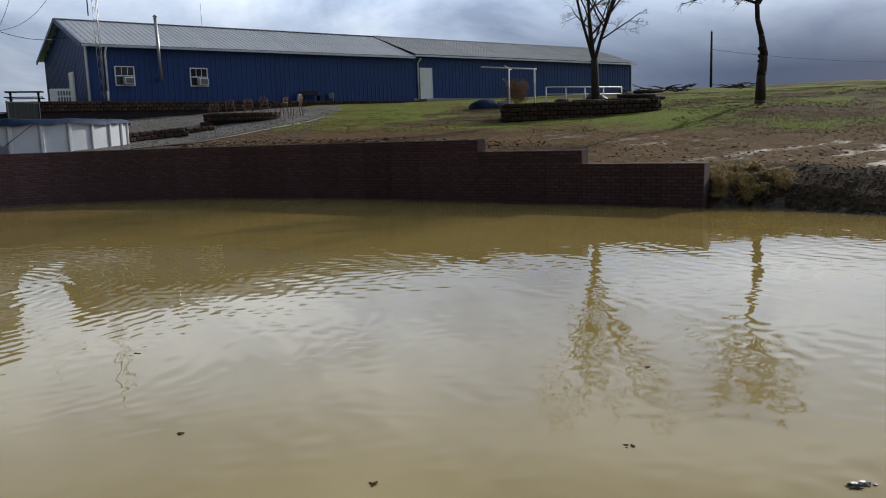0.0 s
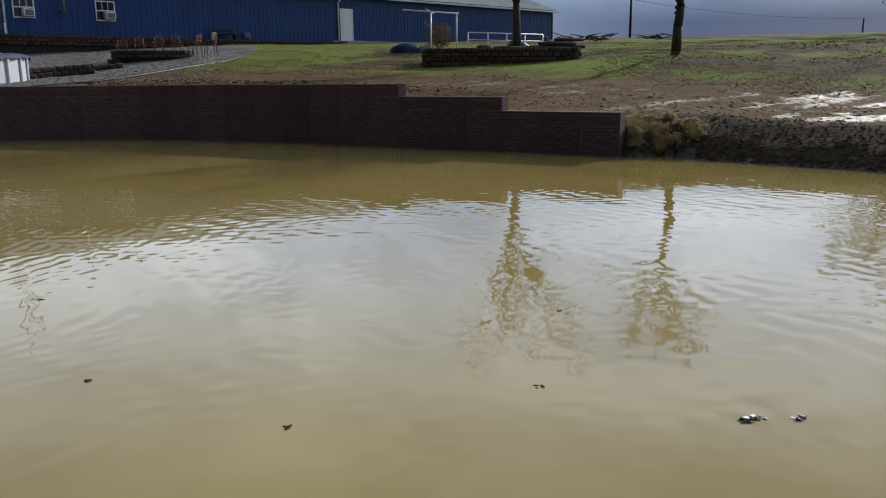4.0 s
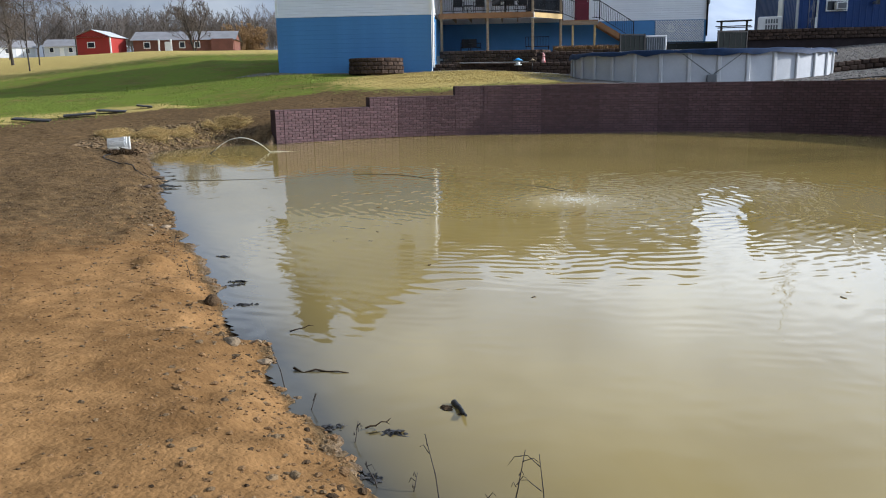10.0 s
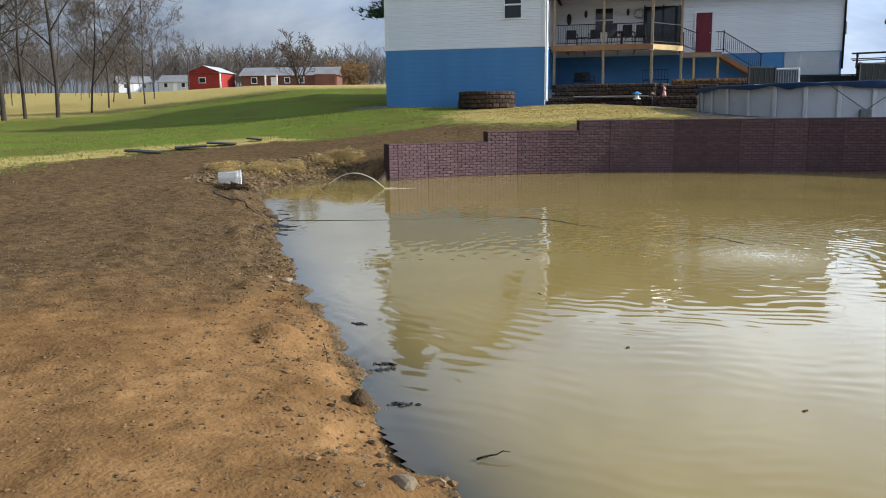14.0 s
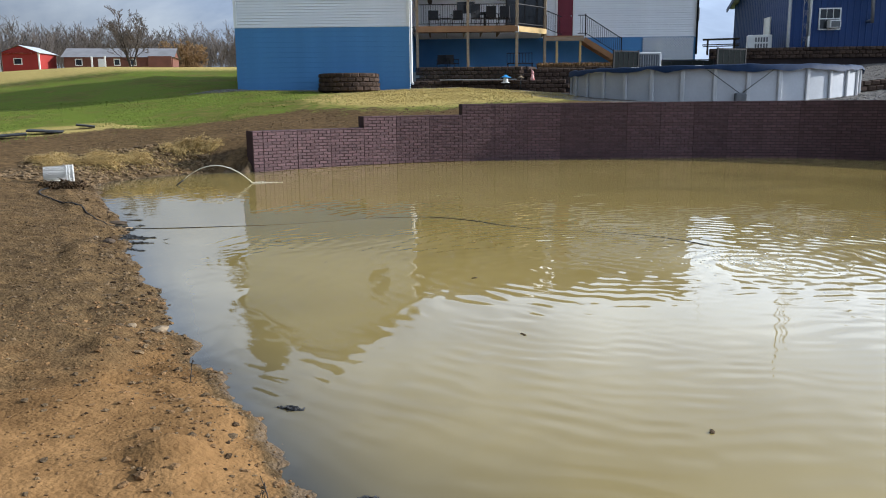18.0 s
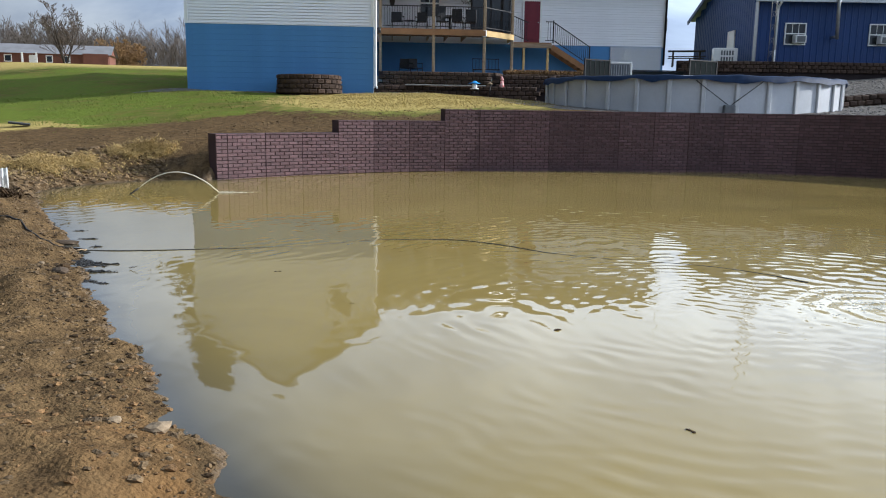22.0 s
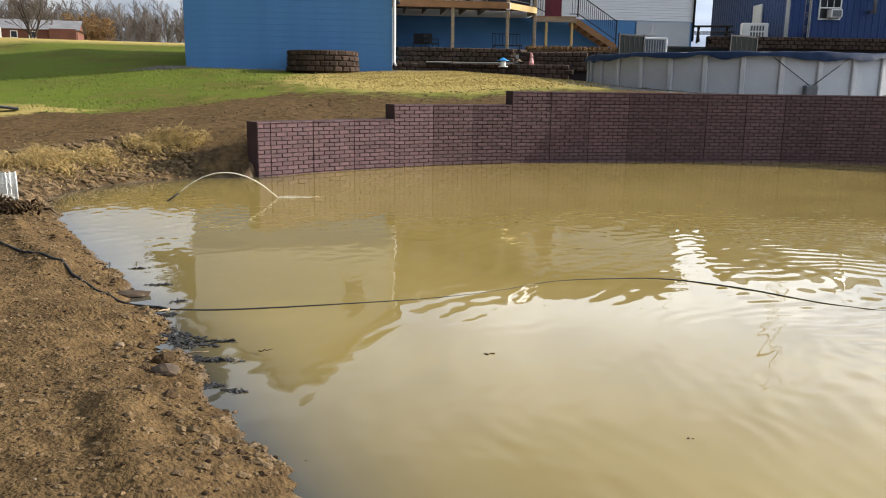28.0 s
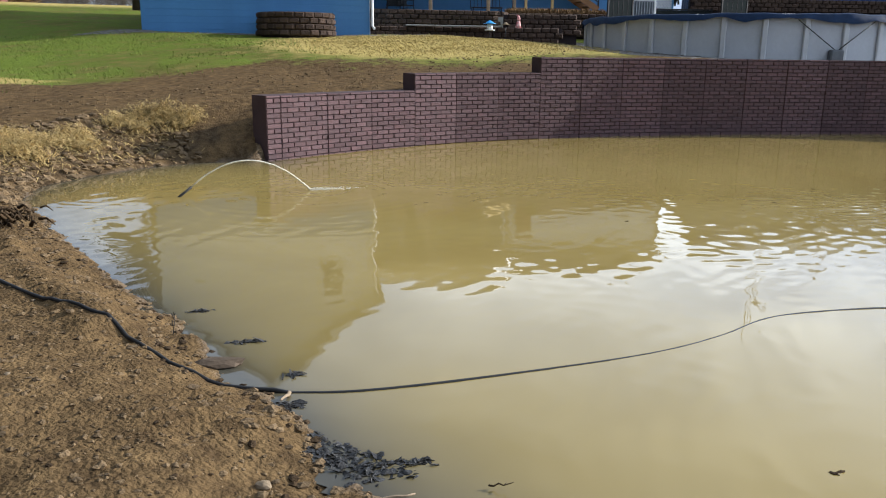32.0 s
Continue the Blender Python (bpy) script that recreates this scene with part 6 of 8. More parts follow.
for sgn, reach in ((-1, 2.7), (1, 1.1)):
    main = [Vector((-0.1 + sgn * reach * u, 0.25 * u, -0.45 + 1.1 * u - (1.0 * u * u if sgn < 0 else -0.5 * u))) for u in (0, 0.2, 0.4, 0.6, 0.8, 1.0)]
    limbs.append((main, 0.055, 0.012, 1))
    for _ in range(16):
        k = limb_r.randint(1, 5)
        d = Vector((sgn * limb_r.uniform(-0.2, 1), limb_r.uniform(-0.6, 0.6), limb_r.uniform(-0.7, 0.8))) * limb_r.uniform(0.35, 0.8)
        twig = [main[k], main[k] + d * 0.5 + Vector((0, 0, 0.05)), main[k] + d]
        limbs.append((twig, 0.014, 0.005, 2))
        for _ in range(3):
            e2 = Vector((limb_r.uniform(-0.5, 0.5), limb_r.uniform(-0.4, 0.4), limb_r.uniform(-0.5, 0.3))) * 0.6
            limbs.append(([twig[1], twig[1] + e2 * 0.6, twig[1] + e2], 0.007, 0.004, 3))
new("limb", tubes_mesh("limb", limbs, M["bark"], lambda l: 6 if l == 1 else 4)).parent = t2
trunk2 = [(0.0, 0, -4.25), (0.03, 0, -3.9), (0.05, 0, -3.0), (0.15, 0.03, -2.3), (0.02, 0.0, -1.55), (-0.13, 0.02, -1.0), (-0.17, 0, -0.4), (-0.05, 0, 0.1)]
stem = bmesh.new()
for (p, q), (r0, r1) in zip(zip(trunk2, trunk2[1:]), ((0.25, 0.19), (0.19, 0.165), (0.165, 0.15), (0.15, 0.10), (0.10, 0.085), (0.085, 0.08), (0.08, 0.075))):
    tube(stem, [p, q], r0, r1, sides=10)
part("trunk", stem, M["bark"], t2)
knobs = bmesh.new()
for k in range(16):
    zz = -3.3 + k * 0.09
    a = random.uniform(0, 6.28)
    bmesh.ops.create_icosphere(knobs, subdivisions=1, radius=random.uniform(0.05, 0.09), matrix=Matrix.Translation((0.07 + 0.11 * math.cos(a), 0.11 * math.sin(a), zz)))
part("burrs", knobs, M["bark"], t2, "rough burrs on the lower trunk")
bare_tree(42.0, 58.3, "tall bare tree with a rounded crown on the ridge", 31, height=9.8, r=0.22, spread=0.66, levels=4, kids=8, start=0.22, up=0.2, shrink=0.66, finest=0.012, taper=0.12)
bare_tree(-97.7, 59.0, "bare many-stemmed tree in the far field", 41, height=6.6, r=0.13, spread=0.55, levels=4, kids=5, start=0.15, up=0.35, stems=5, stem_tilt=0.4, shrink=0.6, finest=0.013, taper=0.2)
bare_tree(-78.3, 29.9, "slim bare tree in the field", 43, height=7.2, r=0.14, spread=0.6, levels=4, kids=5, start=0.25, up=0.3, shrink=0.55, finest=0.02, taper=0.2)
for k, (x, y, h, r) in enumerate(((-59.5, 13.6, 15, 0.24), (-59.2, 15.4, 17, 0.30), (-60.0, 16.8, 16, 0.22), (-58.6, 18.4, 15, 0.26), (-62, 21.5, 11, 0.14), (-66, 24.0, 9, 0.12), (-64, 26.0, 8.5, 0.11), (-70, 29.0, 7.5, 0.10), (-74, 27.0, 6.5, 0.09), (-72, 22.0, 10, 0.12), (-68, 17.0, 12, 0.16), (-63, 9.0, 15, 0.2))):
    bare_tree(x, y, "tall bare tree at the field's edge" if h > 12 else "thin bare tree at the field's edge", 60 + k, group="trees at the field's edge", height=h, r=r * 0.52, spread=0.58, levels=4, kids=6, start=0.12, up=0.24, shrink=0.70, droop=0.2, finest=0.009, taper=0.2, wobble=0.1, lean=(0.03 * (k % 3 - 1), 0.02))


def small_wood(seed, n, place, height, levels=2, kids=6):
    rr = random.Random(seed)
    shapes = [grow(seed * 10 + j, height=1.0, r=0.012, spread=0.5, levels=levels, kids=kids, start=0.25, up=0.4, shrink=0.6) for j in range(5)]
    V, Fc = [], []
    for k in range(n):
        x, y = place(rr)
        z = ground_z(x, y) - 0.3
        h = height * rr.uniform(0.65, 1.1)
        a = rr.uniform(0, 6.28)
        ca, sa = math.cos(a) * h, math.sin(a) * h
        for pts, r0, r1, level in shapes[k % 5]:
            w = max(r0 * h, 0.024)
            for i in range(len(pts) - 1):
                p, q = pts[i], pts[i + 1]
                P = Vector((x + p.x * ca - p.y * sa, y + p.x * sa + p.y * ca, z + p.z * h))
                Q = Vector((x + q.x * ca - q.y * sa, y + q.x * sa + q.y * ca, z + q.z * h))
                d = (Q - P).normalized()
                s = d.orthogonal().normalized() * w
                u = d.cross(s)
                k0 = len(V)
                V += [P + s, P - s * 0.5 + u * 0.87, P - s * 0.5 - u * 0.87, Q + s * 0.6, Q - s * 0.3 + u * 0.5, Q - s * 0.3 - u * 0.5]
                Fc += [(k0 + j, k0 + (j + 1) % 3, k0 + 3 + (j + 1) % 3, k0 + 3 + j) for j in range(3)]
    return V, Fc


def far_ring(b0, b1, d0, d1):
    def place(rr):
        a = radians(rr.uniform(b0, b1))
        d = rr.uniform(d0, d1)
        return -3 - math.sin(a) * d, 3.5 + math.cos(a) * d
    return place


M["far_twig"] = material("far_bare_wood", (0.125, 0.108, 0.097), 0.95, vary=0.3, scale=0.1, fine=2, bump=0, per_island=0.25)
V, Fc = small_wood(5, 950, far_ring(40, 92, 225, 340), 12.0, 2, 9)
tagged(new("bare_woods", raw_mesh("bare_woods", V, Fc, M["far_twig"])), "bare grey winter woods along the far hill", "woods", kind="stuff")
V, Fc = small_wood(6, 90, far_ring(70, 96, 90, 200), 8, 2, 6)
tagged(new("brush_wood", raw_mesh("brush_wood", V, Fc, M["far_twig"])), "bare thicket of thin trees across the field", "woods", kind="stuff")
M["willow"] = material("willow_twigs", (0.29, 0.18, 0.085), 0.9, vary=0.3, scale=0.5, fine=4, bump=0, per_island=0.3)
wl = thing("willow", pose(-141.9, 96.0, ground_z(-141.9, 96.0) - 0.3), "rounded golden-brown willow in the distance", "tree")
wb = grow(77, height=6.4, r=0.25, spread=0.75, levels=3, kids=9, start=0.1, up=0.1, stems=6, stem_tilt=0.75, droop=0.8, shrink=0.6)
ob = new("crown", tubes_mesh("crown", [(p, max(a, 0.05), max(b, 0.04), l) for p, a, b, l in wb], M["willow"], lambda l: 3))
ob.parent = wl

# pine behind the house
px_, py_ = -46.5, 37.5
pine = thing("pine_tree", pose(px_, py_, ground_z(px_, py_) - 0.1), "dark green pine standing behind the house", "tree")
part("trunk", tube(bmesh.new(), [(0, 0, 0), (0.1, 0, 6), (0, 0.1, 13.4)], 0.30, 0.06, sides=8), M["bark"], pine)
V, Fc = [], []
rr = random.Random(8)
for k in range(170):
    zz = 4.6 + 8.6 * rr.random()
    a = rr.uniform(0, 6.28)
    reach = (14.0 - zz) * 0.36 * rr.uniform(0.6, 1.1) + 0.4
    for j in range(34):
        u = 0.25 + 0.75 * rr.random()
        c = Vector((math.cos(a) * reach * u, math.sin(a) * reach * u, zz + 0.25 * u - 0.3 * u * u))
        c += Vector((rr.uniform(-0.35, 0.35), rr.uniform(-0.35, 0.35), rr.uniform(-0.16, 0.16)))
        for _ in range(5):
            d = Vector((rr.uniform(-1, 1), rr.uniform(-1, 1), rr.uniform(-0.2, 0.8))).normalized() * 0.38
            s = d.orthogonal().normalized() * 0.035
            k0 = len(V)
            V += [c - s, c + s, c + d]
            Fc.append((k0, k0 + 1, k0 + 2))
ob = new("crown", raw_mesh("crown", V, Fc, M["pine"]))
ob.parent = pine


# ---- far buildings ----
def far_house(name, m, L, D, h, rise, wall, roof, label, openings, category="house", gable_front=False):
    t = thing(name, m, label, category)
    part("wall", box(bmesh.new(), 0, L, 0, D, -0.8, h), wall, t)
    bm = bmesh.new()
    o = 0.4
    if gable_front:
        pr = [(-o, h - 0.15), (L / 2, h + rise), (L + o, h - 0.15)]
        a = [bm.verts.new((x, -o, z)) for x, z in pr]
        b = [bm.verts.new((x, D + o, z)) for x, z in pr]
    else:
        pr = [(-o, h - 0.15), (D / 2, h + rise), (D + o, h - 0.15)]
        a = [bm.verts.new((-o, y, z)) for y, z in pr]
        b = [bm.verts.new((L + o, y, z)) for y, z in pr]
    for k in range(2):
        bm.faces.new((a[k], a[k + 1], b[k + 1], b[k]))
    bm.faces.new((a[0], b[0], b[2], a[2]))
    part("roof", bm, roof, t)
    g = bmesh.new()
    if gable_front:
        tri = [g.verts.new(p) for p in ((0, -0.01, h), (L, -0.01, h), (L / 2, -0.01, h + rise - 0.12))]
    else:
        tri = [g.verts.new(p) for p in ((L + 0.01, 0, h), (L + 0.01, D, h), (L + 0.01, D / 2, h + rise - 0.12))]
    f = g.faces.new(tri)
    ex = bmesh.ops.extrude_face_region(g, geom=[f])
    shift = Vector((0, 0.1, 0)) if gable_front else Vector((-0.1, 0, 0))
    bmesh.ops.translate(g, verts=[v for v in ex["geom"] if isinstance(v, bmesh.types.BMVert)], vec=shift)
    part("gable", g, wall, t)
    for x, z, w, hh, kind in openings:
        if kind == "window":
            win = part("window", box(bmesh.new(), x, x + w, -0.06, 0, z, z + hh), M["white"], t)
            part("pane", box(bmesh.new(), x + 0.12, x + w - 0.12, -0.075, -0.06, z + 0.12, z + hh - 0.12), M["dark_glass"], win)
        elif kind == "door":
            part("door", box(bmesh.new(), x, x + w, -0.06, 0, z, z + hh), M["white"], t)
        else:
            part("porch_post", box(bmesh.new(), x, x + w, -1.4, -1.2, z, z + hh), M["white"], t)
    return t


def facing(x, y, turn=0.0):
    """A pose at x, y on the ground with -y towards the pond."""
    return pose(x, y, ground_z(x, y), 0, 0, math.degrees(math.atan2(y - 3.5, x + 2.8)) - 90 + turn)


rb = far_house("red_barn", facing(-139.2, 61.4, -25), 5.8, 6.5, 3.1, 1.1, M["red_paint"], M["roof_metal"], "small red steel barn with white trim and a pale roof", [(1.9, 1.2, 1.3, 1.0, "window")], "barn", True)
part("corner_trim", box(box(bmesh.new(), -0.05, 0.15, -0.05, 0.0, -0.5, 3.1), 5.65, 5.86, -0.05, 0.15, -0.5, 3.1), M["white"], rb)
M["grey_shingle"] = material("grey_shingle", (0.24, 0.24, 0.25), 0.9, vary=0.2, scale=0.8, fine=8, bump=0.1)
ranch = [(1.7, 1.0, 1.1, 1.1, "window"), (4.4, 0.0, 0.25, 2.4, "porch"), (6.4, 0.0, 0.25, 2.4, "porch"), (5.2, 0.1, 0.9, 2.0, "door"), (7.6, 1.0, 1.0, 1.1, "window"), (10.1, 1.0, 1.0, 1.1, "window"), (13.7, 1.0, 1.0, 1.1, "window")]
rh = far_house("ranch_house", facing(-135.5, 69.5, -14), 16.8, 8.0, 2.5, 1.5, M["red_brick"], M["grey_shingle"], "long low red brick house with a grey roof", ranch)
part("cross_gable", prism(bmesh.new(), [(13.0, -0.6), (16.7, -0.6), (16.7, 0), (13.0, 0)], -0.5, 2.5), M["red_brick"], rh)
for k, (x, y, L, tn) in enumerate(((-212, 74, 8, 10), (-206, 82, 9, -20), (-204, 92, 9, 15))):
    far_house("white_house", facing(x, y, tn), L, 7, 2.6, 1.7, M["pool_wall"], M["grey_shingle"], "white house with a grey gabled roof across the field", [(1.2, 1.0, 1.1, 1.3, "window"), (3.6, 0.1, 1.0, 2.1, "door"), (5.6, 1.0, 1.1, 1.3, "window")]).pass_index = k

# ---- poles and wires ----
def pole(x, y, h, label, r=0.13):
    z = ground_z(x, y)
    p = thing("utility_pole", pose(x, y, z), label, "pole", "utility poles")
    part("shaft", tube(bmesh.new(), [(0, 0, -0.5), (0, 0, h)], r, r * 0.7, sides=10), M["bark"], p)
    part("cap", tube(bmesh.new(), [(0, 0, h), (0, 0, h + 0.12)], r * 0.3, sides=6), M["steel"], p)
    return Vector((x, y, z + h))


top1 = pole(28.2, 78.0, 5.3, "plain dark wooden utility pole on the ridge")
top2 = pole(51.2, 76.3, 1.9, "short wooden pole on the ridge", 0.1)
pole(-137.0, 60.5, 5.5, "wooden pole beside the red barn")


def wire(a, b, sag, r, label, mat="black"):
    a, b = Vector(a), Vector(b)
    pts = [a.lerp(b, k / 20) - Vector((0, 0, sag * 4 * (k / 20) * (1 - k / 20))) for k in range(21)]
    single("overhead_wire", tube(bmesh.new(), pts, r, sides=5), M[mat], Matrix(), label, "wire", "overhead wires")


wire(top1 - Vector((0, 0, 1.6)), top2, 0.5, 0.02, "pale wire sagging along the ridge", "steel")
corner = house.matrix_world @ Vector((RIGHT + 0.4, FRONT - 0.3, 7.15))
wire(corner, in_barn(-0.3, 2.2, 7.35), 0.25, 0.018, "dark power wire from the house to the barn")
wire(corner, Vector((-24, 60, 12.0)), 0.6, 0.016, "dark power wire above the yard")
wire(corner, Vector((-26, 60, 14.5)), 0.6, 0.016, "dark power wire above the yard")

# ---- yard by the barn ----
M["rust"] = material("rusty_iron", (0.20, 0.125, 0.085), 0.8, metal=0.2, vary=0.4, scale=10, fine=60, bump=0.3)


def iron_chair(x, y, r, label):
    c = thing("iron_chair", pose(x, y, ground_z(x, y) + 0.01, 0, 0, r), label, "chair", "chairs round the fire pit")
    part("seat", tube(bmesh.new(), [(0, 0, 0.42), (0, 0, 0.44)], 0.23, sides=14), M["rust"], c)
    for x_ in (-0.19, 0.19):
        part("leg", tube(bmesh.new(), [(x_, -0.18, 0.42), (x_ * 1.15, -0.23, 0)], 0.018, sides=6), M["rust"], c)
        part("back_post", tube(bmesh.new(), [(x_ * 1.15, 0.25, 0), (x_, 0.19, 0.44), (x_, 0.26, 0.9)], 0.018, sides=6), M["rust"], c)
        part("armrest", tube(bmesh.new(), [(x_ * 1.2, -0.18, 0.42), (x_ * 1.25, -0.15, 0.64), (x_ * 1.1, 0.22, 0.66)], 0.012, sides=6), M["rust"], c)
    arch = [(0.19 * math.cos(a), 0.26, 0.9 + 0.10 * math.sin(a)) for a in (math.pi * k / 8 for k in range(9))]
    part("back_arch", tube(bmesh.new(), arch, 0.013, sides=6), M["rust"], c)
    for k in range(5):
        xx = -0.13 + k * 0.065
        part("back_bar", tube(bmesh.new(), [(xx, 0.2, 0.46), (xx, 0.26, 0.93)], 0.010, sides=4), M["rust"], c)
    for zz in (0.6, 0.76):
        part("back_rail", tube(bmesh.new(), [(-0.19, 0.22, zz), (0.19, 0.22, zz)], 0.008, sides=4), M["rust"], c)
    return c


for x, y, r in ((-9.9, 41.9, 10), (-9.2, 42.3, 20), (-8.45, 42.6, 5), (-7.65, 42.8, 25), (-6.75, 41.9, -50), (-6.0, 41.5, -100)):
    iron_chair(x, y, r, "rusty wrought-iron garden chair by the fire pit")
pit_c = (-8.55, 41.6)
block_wall("fire_pit", "low round fire pit of brown blocks on the gravel", [(pit_c[0] + 1.75 * math.cos(a) , pit_c[1] + 1.1 * math.sin(a)) for a in (2 * math.pi * k / 24 for k in range(25))], lambda x, y: 2.52, 2, kind="", category="fire pit", batter=0.0)
for x, y in ((-10.3, 41.0), (-10.0, 40.7), (-6.9, 41.3), (-10.15, 40.85)):
    b = split_block(0.34, 0.2, 0.24, int(x * 10) % 7)
    single("loose_block", b, M["block"], pose(x, y, ground_z(x, y), 0, 0, x * 40), "loose brown wall block on the gravel", "block", "loose blocks")
block_wall("step_wall", "short stepped block wall beside the pool", [(-12.1, 33.4), (-11.3, 34.3), (-10.4, 35.3), (-9.6, 35.6)], lambda x, y: ground_z(x, y) - 0.15, 3)
block_wall("step_wall", "upper course of the stepped block wall by the gravel", [(-12.2, 35.2), (-11.2, 36.1), (-9.0, 37.6)], lambda x, y: ground_z(x, y) - 0.12, 2)
edge = [Vector((x, y, ground_z(x, y) + 0.015)) for x, y in [(-9.6, 28.6), (-8.2, 30.5), (-7.2, 32.5), (-6.0, 35.5), (-5.0, 38.0), (-4.6, 40.5)]]
single("garden_edging", tube(bmesh.new(), edge, 0.035, sides=6), M["dark_plastic"], Matrix(), "black plastic edging between gravel and grass", "edging")

# long planter under the bare tree
bed_line = [(2.82, 35.6), (2.76, 34.3), (3.05, 34.0), (5.87, 33.75), (8.59, 33.7), (8.88, 33.95), (9.03, 35.2)]
block_wall("block_planter", "long raised planter of dark brown blocks", bed_line, lambda x, y: 1.98 + 0.0 * x, 4, kind="", category="planter", batter=0.02)
fill = bmesh.new()
prism(fill, [(2.95, 35.6), (3.0, 34.3), (8.73, 33.98), (8.83, 36.6), (3.05, 36.8)], 1.6, 2.58)
single("planter_soil", fill, M["dark_clod"], Matrix(), "dark soil and leaf litter filling the planter", "soil", kind="structure")
for k, (x, y, z, L, r, a) in enumerate(((7.4, 34.9, 2.66, 1.8, 0.10, 4), (7.9, 35.1, 2.83, 1.5, 0.09, -3), (8.2, 35.4, 2.75, 2.0, 0.11, 8), (5.9, 34.8, 2.66, 1.3, 0.09, -12), (4.3, 34.8, 2.62, 0.9, 0.07, 20), (3.6, 34.7, 2.62, 0.7, 0.06, -25), (8.3, 34.8, 2.98, 1.2, 0.07, 3))):
    b = bmesh.new()
    tube(b, [(-L / 2, 0, 0), (-L / 6, 0.03, 0.02), (L / 6, -0.02, 0), (L / 2, 0.03, 0.02)], r, r * 0.85, sides=9)
    single("log", b, M["bark"], pose(x + 0.34, y, z, 0, 0, a), "dark weathered log lying on the planter", "log", "logs on the planter")

line_z = ground_z(3.6, 40.9)
cl = thing("clothesline", pose(0, 0, 0), "white clothesline frame of two poles and a tilted bar", "clothesline")
for (x, y), zt in (((3.96, 40.9), 4.5), ((5.13, 40.75), 4.44)):
    part("pole", tube(bmesh.new(), [(x, y, line_z - 0.3), (x, y, zt)], 0.035, sides=8), M["white"], cl)
part("cross_bar", tube(bmesh.new(), [(2.67, 41.05, 4.62), (3.96, 40.9, 4.52), (5.24, 40.73, 4.43)], 0.03, sides=8), M["white"], cl)
part("cross_bar", tube(bmesh.new(), [(3.66, 40.2, 4.58), (4.16, 41.5, 4.5)], 0.025, sides=8), M["white"], cl)


def lump(name, x, y, size, mat, label, category, seed=1, sub=3, z=None):
    b = bmesh.new()
    bmesh.ops.create_icosphere(b, subdivisions=sub, radius=1.0)
    for v in b.verts:
        q = 1 + 0.25 * noise.noise(v.co * 1.7 + Vector((seed, 0, 0))) + 0.08 * noise.noise(v.co * 5 + Vector((0, seed, 0)))
        v.co = Vector((v.co.x * size[0], v.co.y * size[1], max(v.co.z, -0.25) * size[2])) * q
    for f in b.faces:
        f.smooth = True
    return single(name, b, M[mat], pose(x, y, (ground_z(x, y) if z is None else z) + 0.1 * size[2]), label, category)


lump("covered_cart", 2.95, 43.0, (0.8, 0.5, 0.42), "cover", "black covered garden cart in front of the barn", "cart", 3)
lump("covered_cart", 4.0, 43.1, (0.5, 0.35, 0.33), "cloth", "low dark covered tub on the grass", "tub", 5)
shr = thing("dry_shrub", pose(4.72, 43.8, ground_z(4.72, 43.8)), "rounded rusty-brown dry shrub", "shrub")
sb = grow(91, height=1.3, r=0.03, spread=0.7, levels=3, kids=6, start=0.1, up=0.3, stems=7, stem_tilt=0.5, shrink=0.6)
ob = new("branching", tubes_mesh("branching", [(p, max(a, 0.009), max(b, 0.006), l) for p, a, b, l in sb], M["willow"], lambda l: 3))
ob.parent = shr
fz = ground_z(8, 44.5)
wf = thing("white_fence", pose(6.2, 43.6, fz, 0, 0, 25.3), "low white pipe fence in front of the barn", "fence")
for k in range(5):
    part("post", tube(bmesh.new(), [(k * 1.22, 0, -0.2), (k * 1.22, 0, 0.75)], 0.03, sides=8), M["white"], wf)
part("rail", tube(bmesh.new(), [(0, 0, 0.75), (4.88, 0, 0.75)], 0.028, sides=8), M["white"], wf)
part("rail", tube(bmesh.new(), [(0, 0, 0.4), (4.88, 0, 0.4)], 0.02, sides=8), M["white"], wf)
lump("tarpaulin", 8.6, 43.2, (0.6, 0.4, 0.4), "dark_plastic", "dark heap of tarpaulin beside the white fence", "tarpaulin", 8)
lump("brush_heap", 6.9, 43.0, (0.45, 0.3, 0.3), "bark", "brown heap of brush beside the white fence", "brush heap", 9)


def brush_heap(x, y, n, L, label):
    b = bmesh.new()
    rr = random.Random(int(x * 7))
    for _ in range(n):
        a, e = rr.uniform(-0.5, 0.5) + (3.14 if rr.random() < 0.5 else 0), rr.uniform(-0.05, 0.35)
        c = Vector((rr.uniform(-L, L), rr.uniform(-0.5, 0.5), rr.uniform(0.02, 0.3)))
        d = Vector((math.cos(a) * math.cos(e), math.sin(a) * math.cos(e), math.sin(e))) * rr.uniform(0.3, 1.0)
        tube(b, [c, c + d * 0.5 + Vector((0, 0, 0.03)), c + d], rr.uniform(0.02, 0.07), 0.012, sides=5)
    single("brush_heap", b, M["bark"], pose(x, y, ground_z(x, y)), label, "brush heap", "brush heaps on the ridge", "stuff")


brush_heap(18.5, 49.1, 26, 1.1, "heap of cut branches on the grassy ridge")
brush_heap(14.7, 50.6, 34, 1.5, "heap of cut logs and branches on the grassy ridge")
brush_heap(12.0, 47.5, 18, 1.0, "heap of cut branches near the barn")

